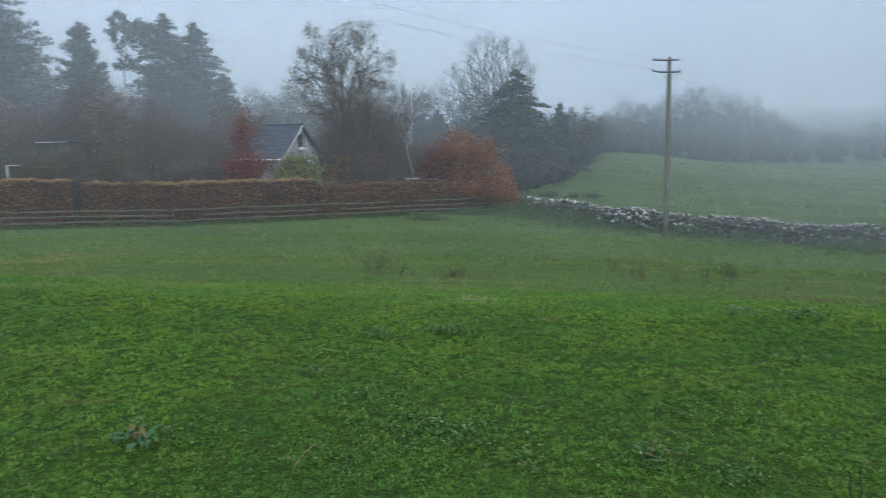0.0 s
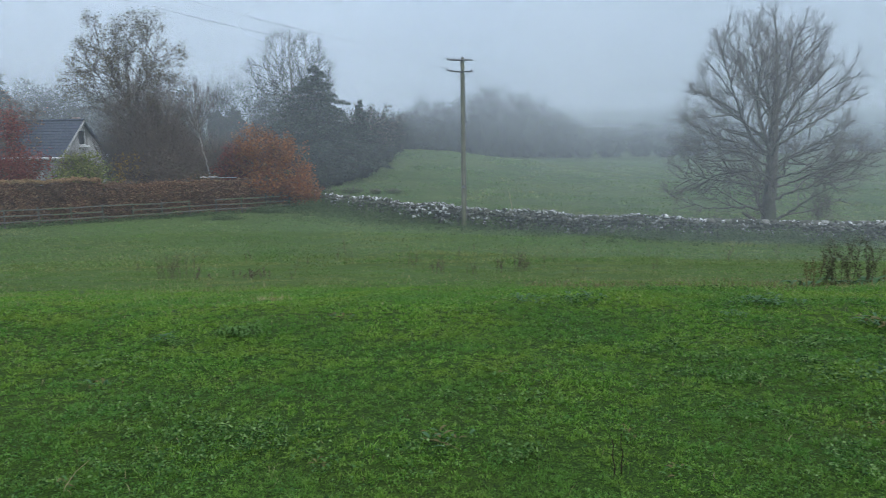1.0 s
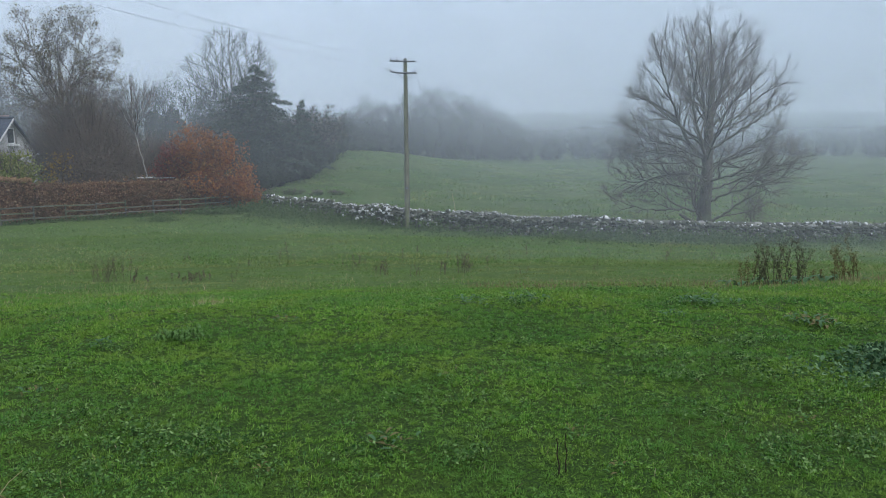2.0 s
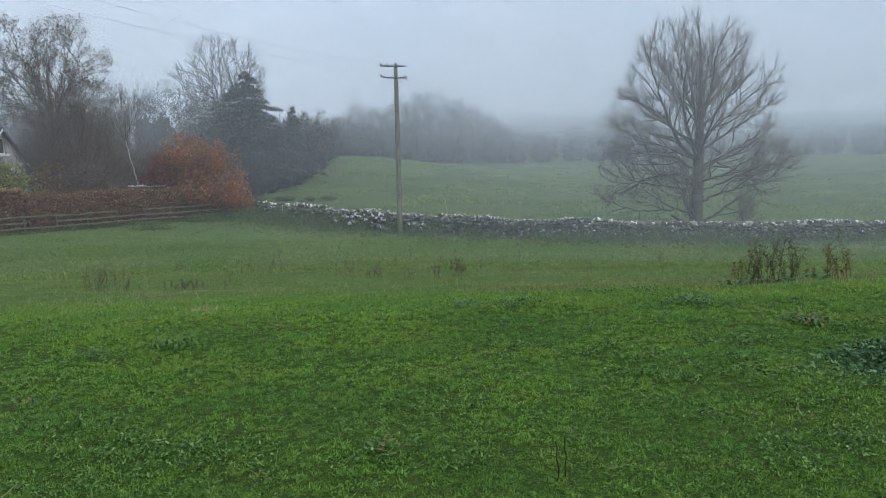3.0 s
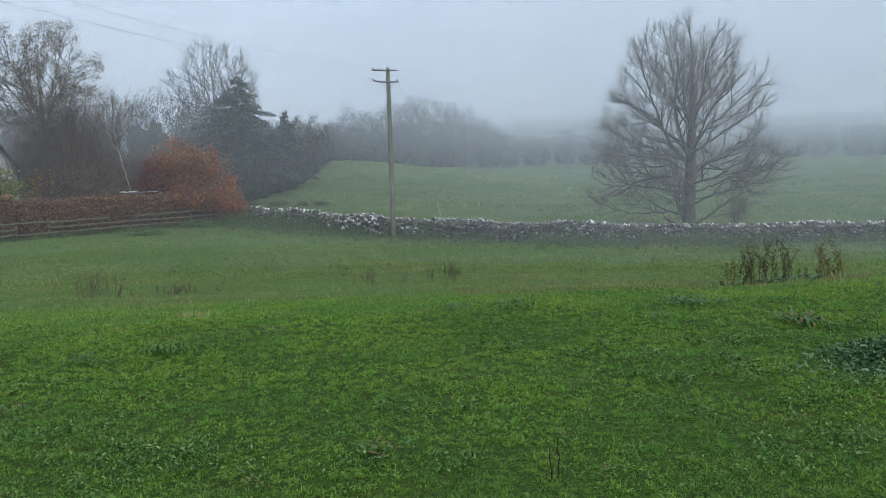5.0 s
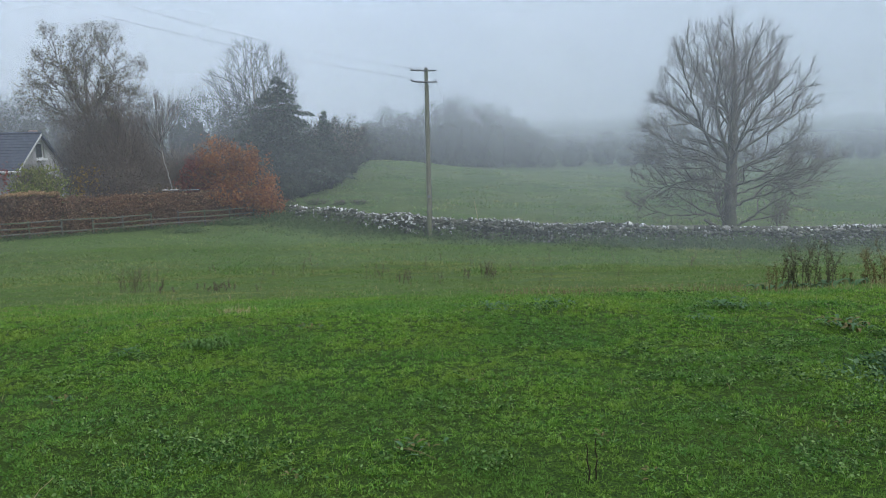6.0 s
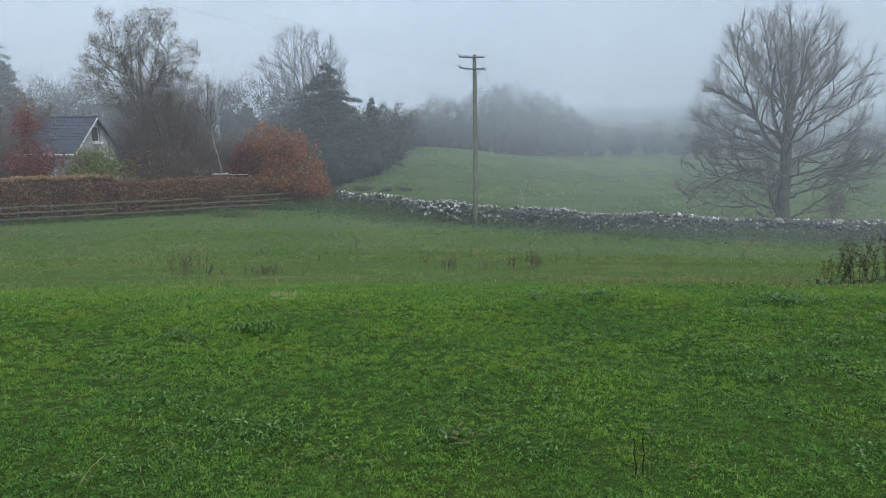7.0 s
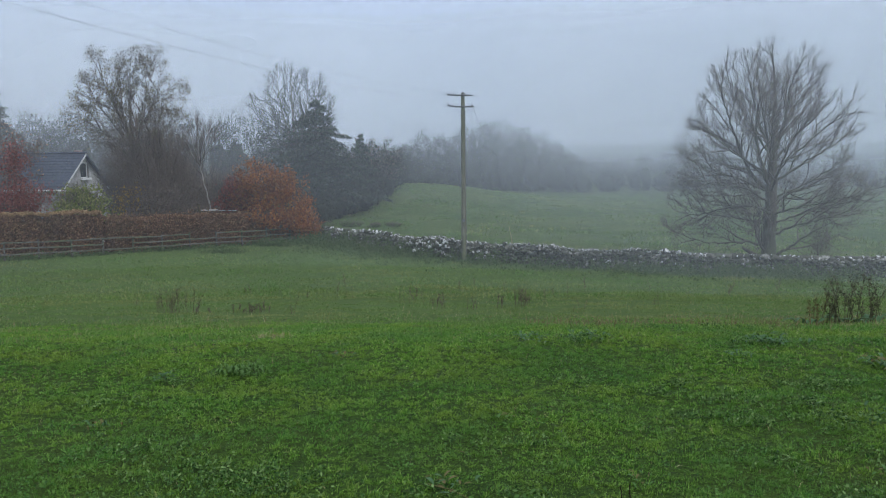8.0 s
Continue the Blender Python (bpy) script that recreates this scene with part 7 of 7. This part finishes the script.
def stick(name, pts, r, label, mat=M_STALK):
    pts = np.array(pts, float)
    p = np.column_stack([pts[:, :2], land(pts[:, 0], pts[:, 1]) + pts[:, 2]])
    ob = new(name, mesh_of(name, *tube(p - p[0], np.linspace(r, r * 0.5, len(p)), 6), mat))
    ob.location = p[0]
    tagged(ob, label, "twig", "stalks and sticks in the lawn")


stick("dead_stalk", [(0.775, 3.46, -0.01), (0.778, 3.46, 0.05), (0.765, 3.46, 0.11), (0.77, 3.46, 0.155), (0.758, 3.455, 0.19)], 0.0042, "thin dead dark stalk standing in the lawn", M_DARKSTALK)
stick("dead_stalk", [(0.815, 3.48, -0.01), (0.812, 3.48, 0.06), (0.818, 3.48, 0.10), (0.806, 3.475, 0.16), (0.809, 3.475, 0.205)], 0.0038, "thin dead dark stalk standing in the lawn", M_DARKSTALK)
stick("fallen_stick", [(-3.75, 3.95, 0.02), (-3.6, 4.0, 0.035), (-3.4, 4.05, 0.04), (-3.2, 4.12, 0.03)], 0.0035, "thin brown stick lying in the grass", M_STALK)
stick("fallen_stick", [(-3.6, 4.05, 0.03), (-3.4, 4.08, 0.05), (-3.15, 4.1, 0.035)], 0.003, "thin brown stick lying in the grass", M_STALK)
stick("fallen_stick", [(-0.12, 3.83, 0.03), (0.0, 3.72, 0.045), (0.08, 3.66, 0.03)], 0.0032, "thin brown stick lying in the grass", M_STALK)
stick("grass_stem", [(-1.72, 3.30, 0.0), (-1.70, 3.32, 0.07), (-1.66, 3.35, 0.13), (-1.61, 3.38, 0.17)], 0.0022, "long pale grass stem leaning over", M_STRAW)
stick("dead_stalk", [(3.78, 5.54, 0.0), (3.76, 5.54, 0.08), (3.745, 5.54, 0.13), (3.74, 5.54, 0.18)], 0.0048, "thin dead dark stalk standing in the lawn", M_DARKSTALK)
stick("dead_stalk", [(3.80, 5.47, 0.0), (3.80, 5.47, 0.12), (3.82, 5.47, 0.20), (3.845, 5.47, 0.26), (3.86, 5.47, 0.33)], 0.0045, "thin dead dark stalk standing in the lawn", M_DARKSTALK)
stick("dead_stalk", [(3.80, 5.48, 0.0), (3.795, 5.48, 0.14), (3.775, 5.48, 0.22), (3.77, 5.48, 0.29)], 0.0030, "thin dead dark stalk standing in the lawn", M_DARKSTALK)
